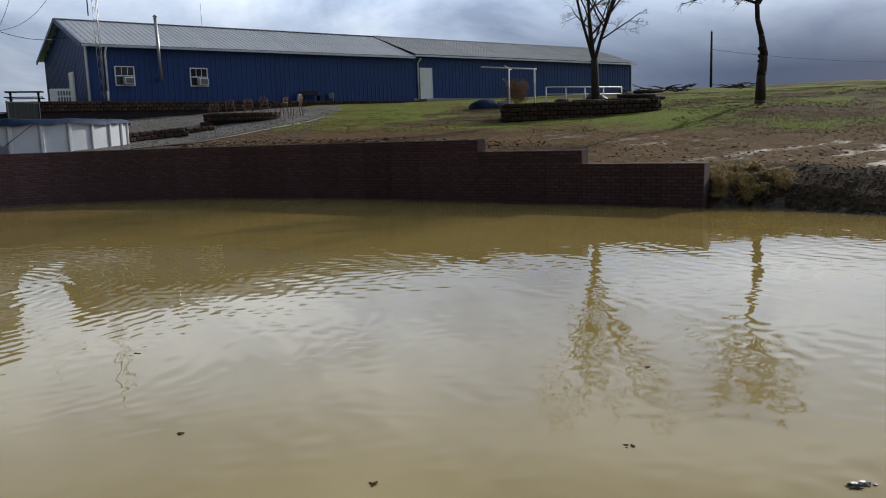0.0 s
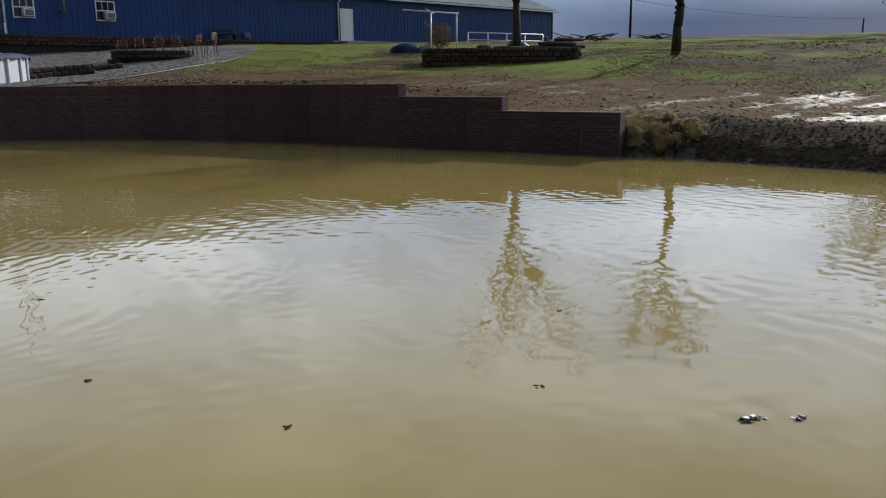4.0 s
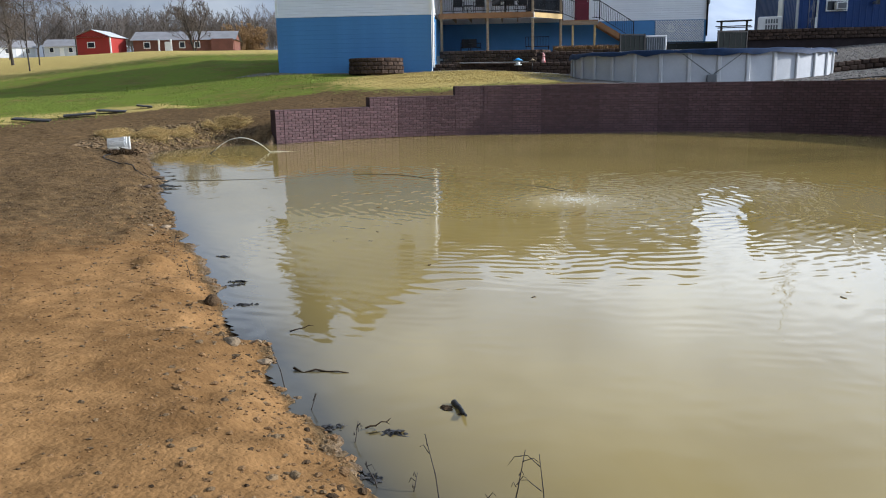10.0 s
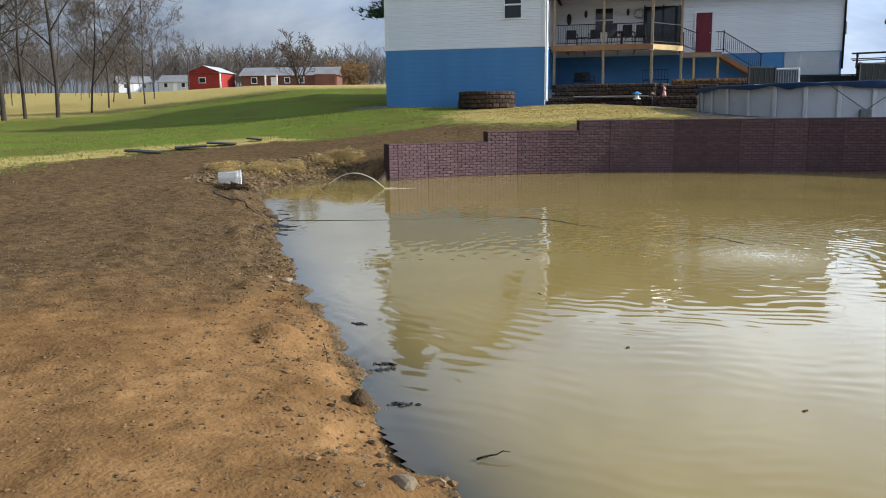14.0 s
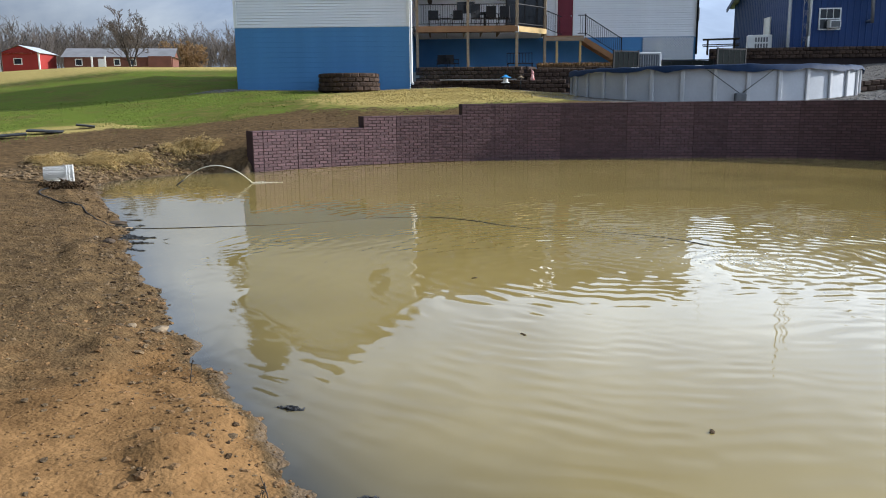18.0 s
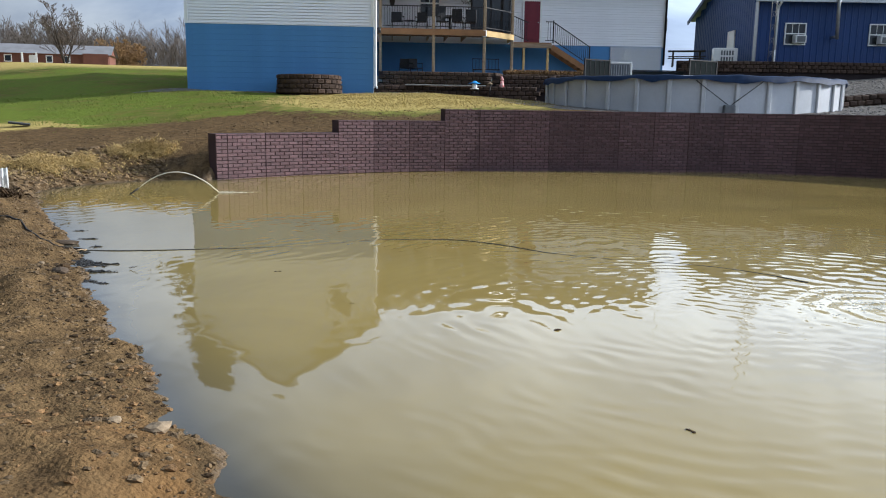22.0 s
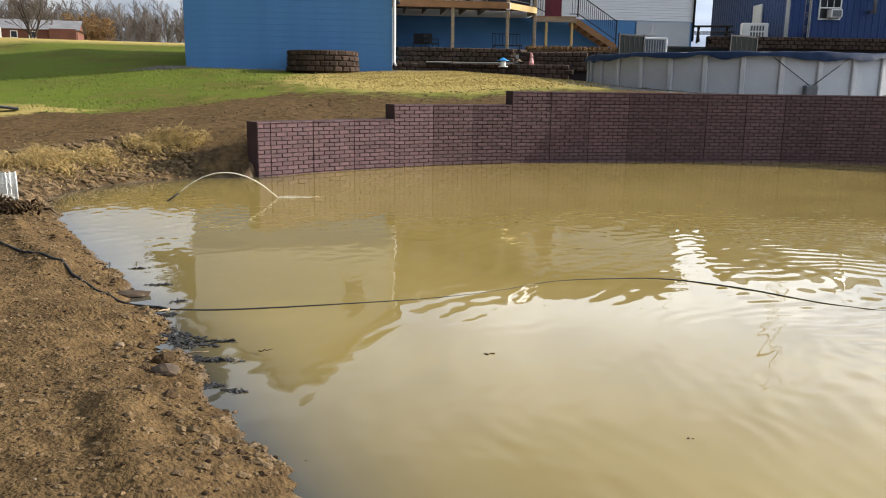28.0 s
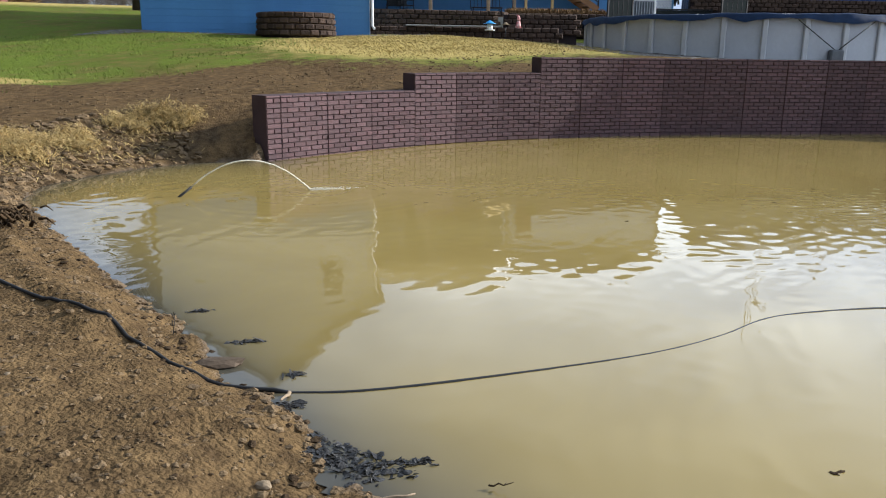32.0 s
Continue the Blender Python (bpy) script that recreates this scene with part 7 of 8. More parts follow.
# black mats on the lawn
for k, (x, y, w, d, a, tip) in enumerate(((-26.8, 12.2, 1.0, 0.62, 62, 5), (-27.2, 13.8, 0.95, 0.6, 66, -3), (-27.6, 15.0, 0.9, 0.6, 60, 4), (-27.9, 16.3, 0.5, 0.4, 60, 7))):
    b = soft_box(-w / 2, w / 2, -d / 2, d / 2, 0.0, 0.045, 0.006)
    single("rubber_mat", b, M["dark_plastic"], pose(x, y, ground_z(x, y) + 0.05, 2, tip, a), "flat black rubber mat lying on the lawn", "mat", "mats on the lawn")


# ---- bank: bucket, hose, spout, debris ----
bk_z = top_z(-19.25, 11.3)
bucket = thing("bucket", pose(-19.30, 11.28, bk_z + 0.23, 0, 90, 62), "white plastic bucket lying on its side on the bank", "bucket")
wall_b = bmesh.new()
tube(wall_b, [(0, 0, -0.24), (0, 0, 0.24)], 0.145, 0.165, sides=28, cap=False)
bmesh.ops.solidify(wall_b, geom=wall_b.faces[:], thickness=0.008)
part("wall", wall_b, M["white"], bucket, "dirty white bucket wall")
part("base", tube(bmesh.new(), [(0, 0, -0.235), (0, 0, -0.225)], 0.14, sides=28), M["white"], bucket)
for z, r in ((0.23, 0.172), (0.17, 0.168), (0.13, 0.166)):
    part("rim", tube(bmesh.new(), [(math.cos(a) * r, math.sin(a) * r, z) for a in (2 * math.pi * k / 28 for k in range(29))], 0.008, sides=6, cap=False), M["white"], bucket)
part("handle", tube(bmesh.new(), [(0.0, 0.172, 0.18), (-0.10, 0.16, 0.14), (-0.16, 0.10, 0.10), (-0.185, 0.0, 0.08), (-0.16, -0.10, 0.10), (-0.10, -0.16, 0.14), (0.0, -0.172, 0.18)], 0.005, sides=5), M["steel"], bucket)

hose_xy = [(-18.75, 10.95), (-18.2, 10.45), (-17.5, 10.12), (-16.72, 9.93), (-16.2, 9.88), (-15.8, 9.85), (-15.4, 9.80), (-15.04, 9.80), (-14.62, 9.98), (-14.3, 10.22), (-13.79, 10.76), (-13.34, 11.30), (-13.07, 11.76),
           (-12.86, 12.25), (-12.5, 12.62), (-12.1, 12.88), (-11.5, 12.92), (-10.9, 12.82), (-10.3, 12.9), (-9.8, 13.06), (-9.3, 13.16), (-8.8, 13.1), (-8.4, 12.95)]
hose_line = curve_through(hose_xy, 0.08)
hz_, hd_ = surface(hose_line)
raw_z = hz_
hz_ = np.convolve(np.pad(hz_, 15, mode="edge"), np.ones(31) / 31, mode="valid")
hose_pts = [(x, y, max(z + 0.016, r_ + 0.002, 0.012) if d > -0.1 else (-0.0065 + 0.003 * math.sin(i * 0.13))) for i, ((x, y), z, r_, d) in enumerate(zip(hose_line, hz_, raw_z, hd_))]
single("hose", tube(bmesh.new(), hose_pts, 0.0115, sides=8), M["dark_plastic"], Matrix(), "long black hose running from the bank across the water", "hose")

spout = thing("water_spout", pose(0, 0, 0), "thin arching jet of water from a black pipe in the pond", "water jet")
part("pipe", tube(bmesh.new(), [(-18.96, 13.22, -0.3), (-18.88, 13.31, 0.0), (-18.80, 13.42, 0.10)], 0.014, sides=8), M["dark_plastic"], spout, "black plastic pipe end")
M["spray"] = material("white_water", (0.66, 0.62, 0.50), 0.15, vary=0.1, scale=20, fine=80, bump=0.5, per_island=0.1)
p0, p1, apex = Vector((-18.80, 13.42, 0.10)), Vector((*JET_FALL, 0.0)), 0.36
jet = []
for k in range(29):
    u = k / 28
    q = p0.lerp(p1, u)
    s0, s1 = math.sqrt(apex - p0.z), math.sqrt(apex)
    h = apex - (s0 * (1 - u) - s1 * u) ** 2 if u < s0 / (s0 + s1) else apex - ((u - s0 / (s0 + s1)) * (s0 + s1)) ** 2
    jet.append((q.x + 0.004 * math.sin(k * 1.7), q.y + 0.004 * math.cos(k * 2.3), h))
part("jet", tube(bmesh.new(), jet, 0.007, 0.011, sides=6), M["spray"], spout, "clear white arching jet")
foam = bmesh.new()
rr = random.Random(3)
ahead = Vector((p1.x - p0.x, p1.y - p0.y, 0)).normalized()
for _ in range(420):
    u, v = abs(rr.gauss(0, 0.22)), rr.gauss(0, 0.035)
    c = Vector((p1.x, p1.y, 0)) + ahead * u + Vector((-ahead.y, ahead.x, 0)) * v * (0.5 + 2 * u)
    c.z = max(0.0, rr.gauss(0.0, 0.012)) * (1 if u < 0.25 else 0.2)
    s = rr.uniform(0.002, 0.007)
    bmesh.ops.create_icosphere(foam, subdivisions=1, radius=s, matrix=Matrix.Translation(c) @ Matrix.Diagonal((1.5, 1.5, 0.6, 1)))
tagged(part("splash", foam, M["spray"], spout, "white splash where the jet lands"), kind="stuff")

foam2 = bmesh.new()
for _ in range(520):
    r_, a = abs(rr.gauss(0, 0.34)), rr.uniform(0, 6.28)
    s = rr.uniform(0.003, 0.009)
    bmesh.ops.create_icosphere(foam2, subdivisions=1, radius=s, matrix=Matrix.Translation((AERATOR[0] + r_ * math.cos(a) * 1.3, AERATOR[1] + r_ * math.sin(a), 0.0)) @ Matrix.Diagonal((1.8, 1.8, 0.5, 1)))
single("aerator_foam", foam2, M["spray"], Matrix(), "pale bubbles welling up over the aerator", "foam", kind="stuff")


def rough_stone(x, y, size, mat, label, category="stone", seed=0, sink=0.3, turn=0.0, group="stones on the bank"):
    b = bmesh.new()
    bmesh.ops.create_icosphere(b, subdivisions=2, radius=1.0)
    for v in b.verts:
        q = 1 + 0.35 * noise.noise(v.co * 1.3 + Vector((seed * 3.1, seed, 0)))
        v.co = Vector((v.co.x * size[0], v.co.y * size[1], v.co.z * size[2])) * q
    z = max(top_z(x, y), -0.02)
    return single("stone", b, M[mat], pose(x, y, z + size[2] * (1 - 2 * sink), 0, 0, turn), label, category, group)


for k, (x, y, s, mat) in enumerate(((-5.84, 5.62, (0.11, 0.07, 0.05), "stone"), (-5.55, 5.66, (0.08, 0.05, 0.03), "stone"), (-10.1, 7.45, (0.10, 0.07, 0.05), "stone"), (-10.32, 7.38, (0.06, 0.05, 0.035), "stone"),
                                     (-6.91, 6.12, (0.14, 0.10, 0.09), "dark_clod"), (-13.53, 8.99, (0.14, 0.10, 0.05), "slab"), (-15.2, 10.02, (0.22, 0.10, 0.06), "slab"), (-13.72, 9.13, (0.10, 0.07, 0.06), "dark_clod"), (-13.2, 8.75, (0.08, 0.06, 0.04), "dark_clod"),
                                     (-12.7, 8.55, (0.09, 0.06, 0.04), "clod"), (-14.2, 9.2, (0.05, 0.04, 0.03), "stone"))):
    rough_stone(x, y, tuple(q * 0.6 for q in s), mat, "pale flat stone at the water's edge" if mat == "stone" else "dark muddy stone at the water's edge", seed=k, turn=k * 37)


def stick(x, y, L, r, turn, label, twigs=3, z=0.01, rise=0.03, seed=0, mat="dark_clod"):
    rr = random.Random(seed)
    b = bmesh.new()
    pts = [(-L / 2 + L * k / 5, rr.uniform(-0.03, 0.03) * L * 2, rise * k / 5 + rr.uniform(-0.01, 0.01)) for k in range(6)]
    tube(b, pts, r, r * 0.4, sides=6)
    for _ in range(twigs):
        i = rr.randint(1, 4)
        p = Vector(pts[i])
        d = Vector((rr.uniform(-0.5, 1), rr.choice((-1, 1)) * rr.uniform(0.4, 1), rr.uniform(0, 0.5))).normalized() * L * rr.uniform(0.15, 0.35)
        tube(b, [p, p + d * 0.5, p + d], r * 0.5, r * 0.2, sides=5)
    return single("stick", b, M[mat], pose(x, y, z, 0, 0, turn), label, "stick", "sticks in the water")


stick(-5.19, 5.80, 0.34, 0.008, 34, "long thin twig floating by the bank", 0, z=0.003, rise=0.004, seed=2)
stick(-4.36, 5.50, 0.13, 0.005, 60, "thin bent twig in the shallow water", 2, seed=3)
stick(-5.9, 6.2, 0.16, 0.006, 60, "small twig floating on the water", 1, seed=11)
stick(-13.78, 9.38, 0.17, 0.008, 40, "pale broken stick in the shallows", 0, seed=16, mat="wood")
stick(-14.64, 9.86, 0.14, 0.010, -70, "pale piece of split wood under the hose", 0, seed=18, mat="wood")
stick(-13.48, 9.65, 0.09, 0.004, 20, "thin twig floating off the bank", 1, seed=17)
stick(-5.0, 5.1, 0.24, 0.006, -40, "dark twig pressed into the clay", 2, z=0.05, seed=21)
def debris(x, y, turn, length, seed, label="dark rotten leaves and bark in the shallows"):
    """Flat wet flakes drifted together, just awash."""
    rr = random.Random(seed)
    b = bmesh.new()
    for k in range(2 + int(length * 22)):
        big = rr.random() < 0.35 and length > 0.08
        s = rr.uniform(0.012, 0.028) if big else rr.uniform(0.005, 0.016)
        u, v = rr.uniform(-0.5, 0.5) * length, rr.gauss(0, 0.006 + 0.09 * length)
        q = pose(u, v, -0.007 if big else -0.003, rr.uniform(-12, 12), rr.uniform(-12, 12), rr.uniform(0, 360)) @ Matrix.Diagonal((s * rr.uniform(1.2, 2.4), s, 0.011 if big else s * 0.4, 1))
        ball = bmesh.ops.create_icosphere(b, subdivisions=2 if big else 1, radius=1.0, matrix=q)
        for w in ball["verts"]:
            w.co += Vector((noise.noise(w.co * 45), noise.noise(w.co * 45 + Vector((9, 0, 0))), 0.35 * noise.noise(w.co * 70))) * s * 0.7
    single("rotten_debris", b, M["dark_clod"], pose(x, y, 0.004, 0, 0, turn), label, "debris", "debris in the shallows", kind="stuff")


M["wet_rot"] = material("wet_rotten_leaves", (0.030, 0.027, 0.024), 0.4, spec=0.4, vary=0.5, scale=14, fine=60, bump=0.7, per_island=0.5)


def leaf_mat(x, y, turn, length, width, seed, label="dark matted rotten leaves and bark awash in the shallows"):
    """Torn strips of wet leaf and bark, overlapping, half under water."""
    rr = random.Random(seed)
    V, Fc = [], []
    for k in range(int(22 + 260 * length * width / 0.1)):
        u, v = max(-1.3, min(1.3, rr.gauss(0, 0.55))), max(-1.4, min(1.4, rr.gauss(0, 0.55)))
        c = Vector((u * length / 2, v * width / 2 * (1 - 0.4 * abs(u)), rr.uniform(-0.007, 0.004)))
        a, L, w = rr.uniform(0, 6.28), rr.uniform(0.006, 0.026) * (2.2 if rr.random() < 0.12 else 1), rr.uniform(0.004, 0.015)
        d, s = Vector((math.cos(a), math.sin(a), rr.uniform(-0.25, 0.25))) * L, Vector((-math.sin(a), math.cos(a), rr.uniform(-0.6, 0.6))) * w
        up = Vector((0, 0, rr.uniform(0.001, 0.006)))
        k0 = len(V)
        V += [c - d - s * 0.4, c - s + up, c + d - s * 0.3, c + d + s * 0.4, c + s + up, c - d + s * 0.3]
        V += [q - Vector((0, 0, 0.002)) for q in V[k0:k0 + 6]]
        Fc += [(k0, k0 + 1, k0 + 4, k0 + 5), (k0 + 1, k0 + 2, k0 + 3, k0 + 4)]
        Fc += [(k0 + j, k0 + 6 + j, k0 + 6 + (j + 1) % 6, k0 + (j + 1) % 6) for j in range(6)]
    ob = new("rotten_leaf_mat", raw_mesh("rotten_leaf_mat", V, Fc, M["wet_rot"]))
    ob.matrix_world = pose(x, y, 0.001, 0, 0, turn)
    tagged(ob, label, "leaf litter", "debris in the shallows", kind="stuff")


for k, (x, y, tn, ln, wd) in enumerate(((-14.20, 9.57, 20, 0.34, 0.16), (-14.00, 9.53, 10, 0.34, 0.18), (-13.88, 9.66, 30, 0.20, 0.07), (-13.70, 9.38, 35, 0.26, 0.09), (-13.60, 9.42, 30, 0.20, 0.06), (-14.36, 9.62, 20, 0.16, 0.10),
                                        (-14.58, 9.84, 10, 0.12, 0.07), (-13.36, 9.12, 25, 0.16, 0.07), (-13.20, 9.14, 20, 0.10, 0.05), (-14.8, 10.13, 60, 0.10, 0.05), (-15.3, 10.35, 40, 0.16, 0.06), (-15.9, 10.6, 40, 0.14, 0.05),
                                        (-6.78, 6.33, 40, 0.14, 0.06), (-7.45, 6.70, 50, 0.12, 0.05), (-4.28, 5.50, 20, 0.12, 0.05), (-4.55, 5.32, 60, 0.16, 0.08), (-4.05, 5.12, 20, 0.16, 0.07), (-8.44, 7.16, 20, 0.12, 0.05), (-7.36, 6.62, 60, 0.12, 0.05), (0.68, 6.52, 5, 0.13, 0.05), (0.92, 6.5, 40, 0.06, 0.04))):
    leaf_mat(x, y, tn, ln, wd, 300 + k)
stick(-4.19, 5.91, 0.22, 0.017, -31, "dark rotten branch end floating off the bank", 0, z=0.006, rise=0.01, seed=33, mat="wet_rot")
debris(-4.21, 5.92, -31, 0.16, 352, "dark flaking bark round the floating branch end")
for k, (x, y) in enumerate(((-12.0, 14.9), (-13.3, 16.4), (-2.6, 7.6), (-6.6, 8.2), (-5.2, 7.9), (-9.5, 10.2), (-14.4, 14.6), (-1.5, 6.8), (-10.6, 15.6), (-13.0, 17.6), (-11.1, 9.9), (-12.4, 10.4), (-8.2, 9.0), (-3.4, 9.4), (-0.2, 7.1), (0.3, 8.4))):
    debris(x, y, k * 40, 0.03 + 0.012 * (k % 3), 330 + k, "small dark leaf floating on the water")
stick(-5.85, 5.76, 0.16, 0.014, 30, "pale broken bark lying by the water", 0, z=0.03, seed=15, mat="wood")
# rotten tangle under the bucket
tangle = bmesh.new()
rr = random.Random(12)
for _ in range(240):
    c = Vector((rr.gauss(0, 0.22), rr.gauss(0, 0.17), rr.uniform(-0.03, 0.06)))
    d = Vector((rr.uniform(-1, 1), rr.uniform(-1, 1), rr.uniform(-0.2, 0.35))).normalized() * rr.uniform(0.04, 0.15)
    tube(tangle, [c, c + d * 0.5 + Vector((0, 0, 0.03)), c + d], rr.uniform(0.008, 0.02), 0.004, sides=5)
single("root_heap", tangle, M["dark_clod"], pose(-18.62, 10.98, top_z(-18.62, 10.98)), "dark tangled heap of wet roots below the bucket", "root heap", kind="stuff")


def weed(x, y, h, seed, label="dry brown weed stalk at the water's edge"):
    rr = random.Random(seed)
    b = bmesh.new()
    top = Vector((rr.uniform(-0.1, 0.1), rr.uniform(-0.05, 0.1), h))
    tube(b, [(0, 0, -0.05), top * 0.5 + Vector((0.01, 0, 0)), top], 0.0036, 0.0015, sides=5)
    for _ in range(rr.randint(2, 5)):
        u = rr.uniform(0.4, 1.0)
        d = Vector((rr.uniform(-1, 1), rr.uniform(-0.5, 0.5), rr.uniform(-0.6, 0.7))) * h * 0.35
        tube(b, [top * u, top * u + d * 0.6 + Vector((0, 0, 0.02)), top * u + d], 0.0022, 0.001, sides=4)
    single("dry_weed", b, M["bark"], pose(x, y, max(top_z(x, y), -0.03)), label, "weed", "dry weeds at the water's edge")


for k, (x, y, h) in enumerate(((-5.14, 5.52, 0.22), (-3.62, 5.17, 0.31), (-3.37, 5.27, 0.32), (-3.22, 5.31, 0.28), (-3.45, 5.3, 0.10), (-4.33, 5.3, 0.12), (-3.9, 5.1, 0.12), (-3.8, 5.16, 0.10), (-9.1, 7.0, 0.12), (-7.6, 6.35, 0.16), (-15.6, 10.1, 0.1), (-4.8, 5.4, 0.1))):
    weed(x, y, h, 200 + k)


M["gravel"] = material("grey_gravel", (0.20, 0.19, 0.18), 0.9, vary=0.3, scale=8, fine=50, bump=0.3, per_island=0.5)


# ---- clods, pebbles, straw, grass and leaves ----
def scatter(name, label, category, n, place, size, mat, flat=0.6, seed=0, thin=False, clay_cut=0.0):
    """Many small rough lumps as one mesh."""
    r = np.random.default_rng(seed)
    base = bmesh.new()
    bmesh.ops.create_icosphere(base, subdivisions=1, radius=1.0)
    bv = np.array([v.co[:] for v in base.verts])
    bf = np.array([[v.index for v in f.verts] for f in base.faces])
    base.free()
    P = place(r, n)
    z, d = surface(P)
    keep = d > -0.25
    if thin:
        keep &= ~((P[:, 0] > -11) & (d > 0.45) & (r.random(len(P)) < 0.8))
    if clay_cut:
        keep &= ~((P[:, 0] > -10.5 + r.normal(0, 1.0, len(P))) & (r.random(len(P)) < clay_cut))
    P, z, d = P[keep], z[keep], d[keep]
    V, Fc = [], []
    for i in range(len(P)):
        s = size(r, d[i])
        jig = bv * (1 + r.uniform(-0.35, 0.35, (len(bv), 1))) * s * np.array([r.uniform(0.8, 1.4), 1, flat])
        a = r.uniform(0, 6.28)
        x = jig[:, 0] * math.cos(a) - jig[:, 1] * math.sin(a) + P[i, 0]
        y = jig[:, 0] * math.sin(a) + jig[:, 1] * math.cos(a) + P[i, 1]
        V.append(np.column_stack([x, y, jig[:, 2] + max(z[i], -0.02) + s * 0.12]))
        Fc.append(bf + i * len(bv))
    return tagged(new(name, raw_mesh(name, np.concatenate(V).tolist(), np.concatenate(Fc).tolist(), M[mat])), label, category, kind="stuff")


near_shore = curve_through([(-1.5, 4.45), (-3.85, 5.07), (-5.3, 5.68), (-7.2, 6.42), (-9.6, 7.42), (-12.3, 8.6), (-15.0, 9.98), (-17.2, 10.95), (-19.2, 11.85), (-20.4, 12.6), (-20.85, 13.7)], 0.1)


def along_bank(width, power=1.6, line=near_shore, shift=-0.12):
    def place(r, n):
        k = r.integers(0, len(line) - 1, n)
        d = line[k + 1] - line[k]
        nrm = np.stack([d[:, 1], -d[:, 0]], 1) / np.hypot(*d.T)[:, None]
        side = np.where(inside(line[k] + nrm * 0.4, POND), -1, 1)[:, None]
        w = shift + width * r.random(n) ** power
        return line[k] + nrm * side * w[:, None] + r.normal(0, 0.03, (n, 2))
    return place


scatter("bank_clods", "crumbly brown clods along the water's edge", "soil clods", 4200, along_bank(1.3, 1.8), lambda r, d: 0.005 + 0.021 * r.random() ** 2 * (1.2 if d < 0.5 else 0.8), "clod", 0.5, seed=1, clay_cut=0.75)
scatter("dark_clods", "dark wet clods and bark at the waterline", "soil clods", 700, along_bank(0.5, 1.2, shift=-0.18), lambda r, d: r.uniform(0.006, 0.026), "dark_clod", 0.5, seed=2, clay_cut=0.8)
scatter("bank_pebbles", "small pebbles and crumbs over the muddy bank", "pebbles", 24000, along_bank(4.2, 1.25, shift=-0.05), lambda r, d: 0.0035 + 0.012 * r.random() ** 3, "clod", seed=3, thin=True, clay_cut=0.5)
scatter("dark_crumbs", "dark crumbs and bits of bark over the muddy bank", "pebbles", 9000, along_bank(4.2, 1.1, shift=-0.1), lambda r, d: 0.0025 + 0.010 * r.random() ** 3, "dark_clod", 0.5, seed=13, clay_cut=0.8)
scatter("pale_pebbles", "pale pebbles on the muddy bank", "pebbles", 45, along_bank(4.0, 1.0, shift=0.15), lambda r, d: r.uniform(0.005, 0.014), "stone", seed=4)
M["clay_clod"] = material("orange_clay_clod", (0.225, 0.128, 0.054), 0.9, vary=0.35, scale=8, fine=50, bump=0.8, per_island=0.25, depth=0.02)
clay_shore = curve_through([(-1.5, 4.45), (-3.85, 5.07), (-5.3, 5.68), (-7.2, 6.42), (-9.6, 7.42), (-11.0, 8.0)], 0.1)
scatter("clay_clods", "orange clay clods broken along the water's edge", "soil clods", 750, along_bank(0.75, 1.5, clay_shore, -0.04), lambda r, d: 0.006 + 0.022 * r.random() ** 2.5, "clay_clod", 0.5, seed=15)
scatter("clay_crumbs", "orange clay crumbs over the bank", "soil clods", 9000, along_bank(3.2, 1.0, clay_shore, 0.1), lambda r, d: 0.0025 + 0.010 * r.random() ** 3, "clay_clod", 0.55, seed=16)
right_shore = curve_through([(5.5, 18.5), (6.15, 17.5), (6.95, 16.3), (8.2, 14.5), (9.0, 11.0)], 0.1)
scatter("right_bank_clods", "dark wet clods on the steep mud bank", "soil clods", 3600, along_bank(2.2, 1.3, right_shore, -0.1), lambda r, d: 0.006 + 0.026 * r.random() ** 2.5, "dark_clod", 0.5, seed=5)
scatter("right_bank_stones", "grey wet stones along the mud bank", "stones", 220, along_bank(1.2, 1.6, right_shore, -0.15), lambda r, d: r.uniform(0.01, 0.03), "stone", 0.4, seed=6)
cut_bank = curve_through([(-20.6, 15.4), (-20.85, 14.6), (-20.85, 13.6), (-20.4, 12.6), (-19.4, 12.0)], 0.1)
scatter("cut_bank_clods", "brown clods on the bank below the straw", "soil clods", 900, along_bank(1.6, 1.0, cut_bank, 0.0), lambda r, d: r.uniform(0.02, 0.07), "clod", seed=7)
scatter("field_clods", "clods on the bare soil behind the wall", "soil clods", 1600, lambda r, n: np.column_stack([r.uniform(-26, -18.5, n), r.uniform(13, 25, n)]), lambda r, d: r.uniform(0.008, 0.03) if d < 3.6 else 0.001, "clod", seed=8)
scatter("yard_clods", "clods and stones on the muddy track", "soil clods", 1500, lambda r, n: np.column_stack([r.uniform(1, 16, n), r.uniform(17.5, 27, n)]), lambda r, d: r.uniform(0.01, 0.04) if d < 5 else 0.001, "clod", seed=9)

scatter("gravel", "loose grey gravel on the court beside the pool", "gravel", 9000, lambda r, n: np.column_stack([r.uniform(-19, -4.5, n), r.uniform(28, 48, n)]), lambda r, d: r.uniform(0.012, 0.04) if d > 1.3 else 0.001, "gravel", 0.6, seed=14)


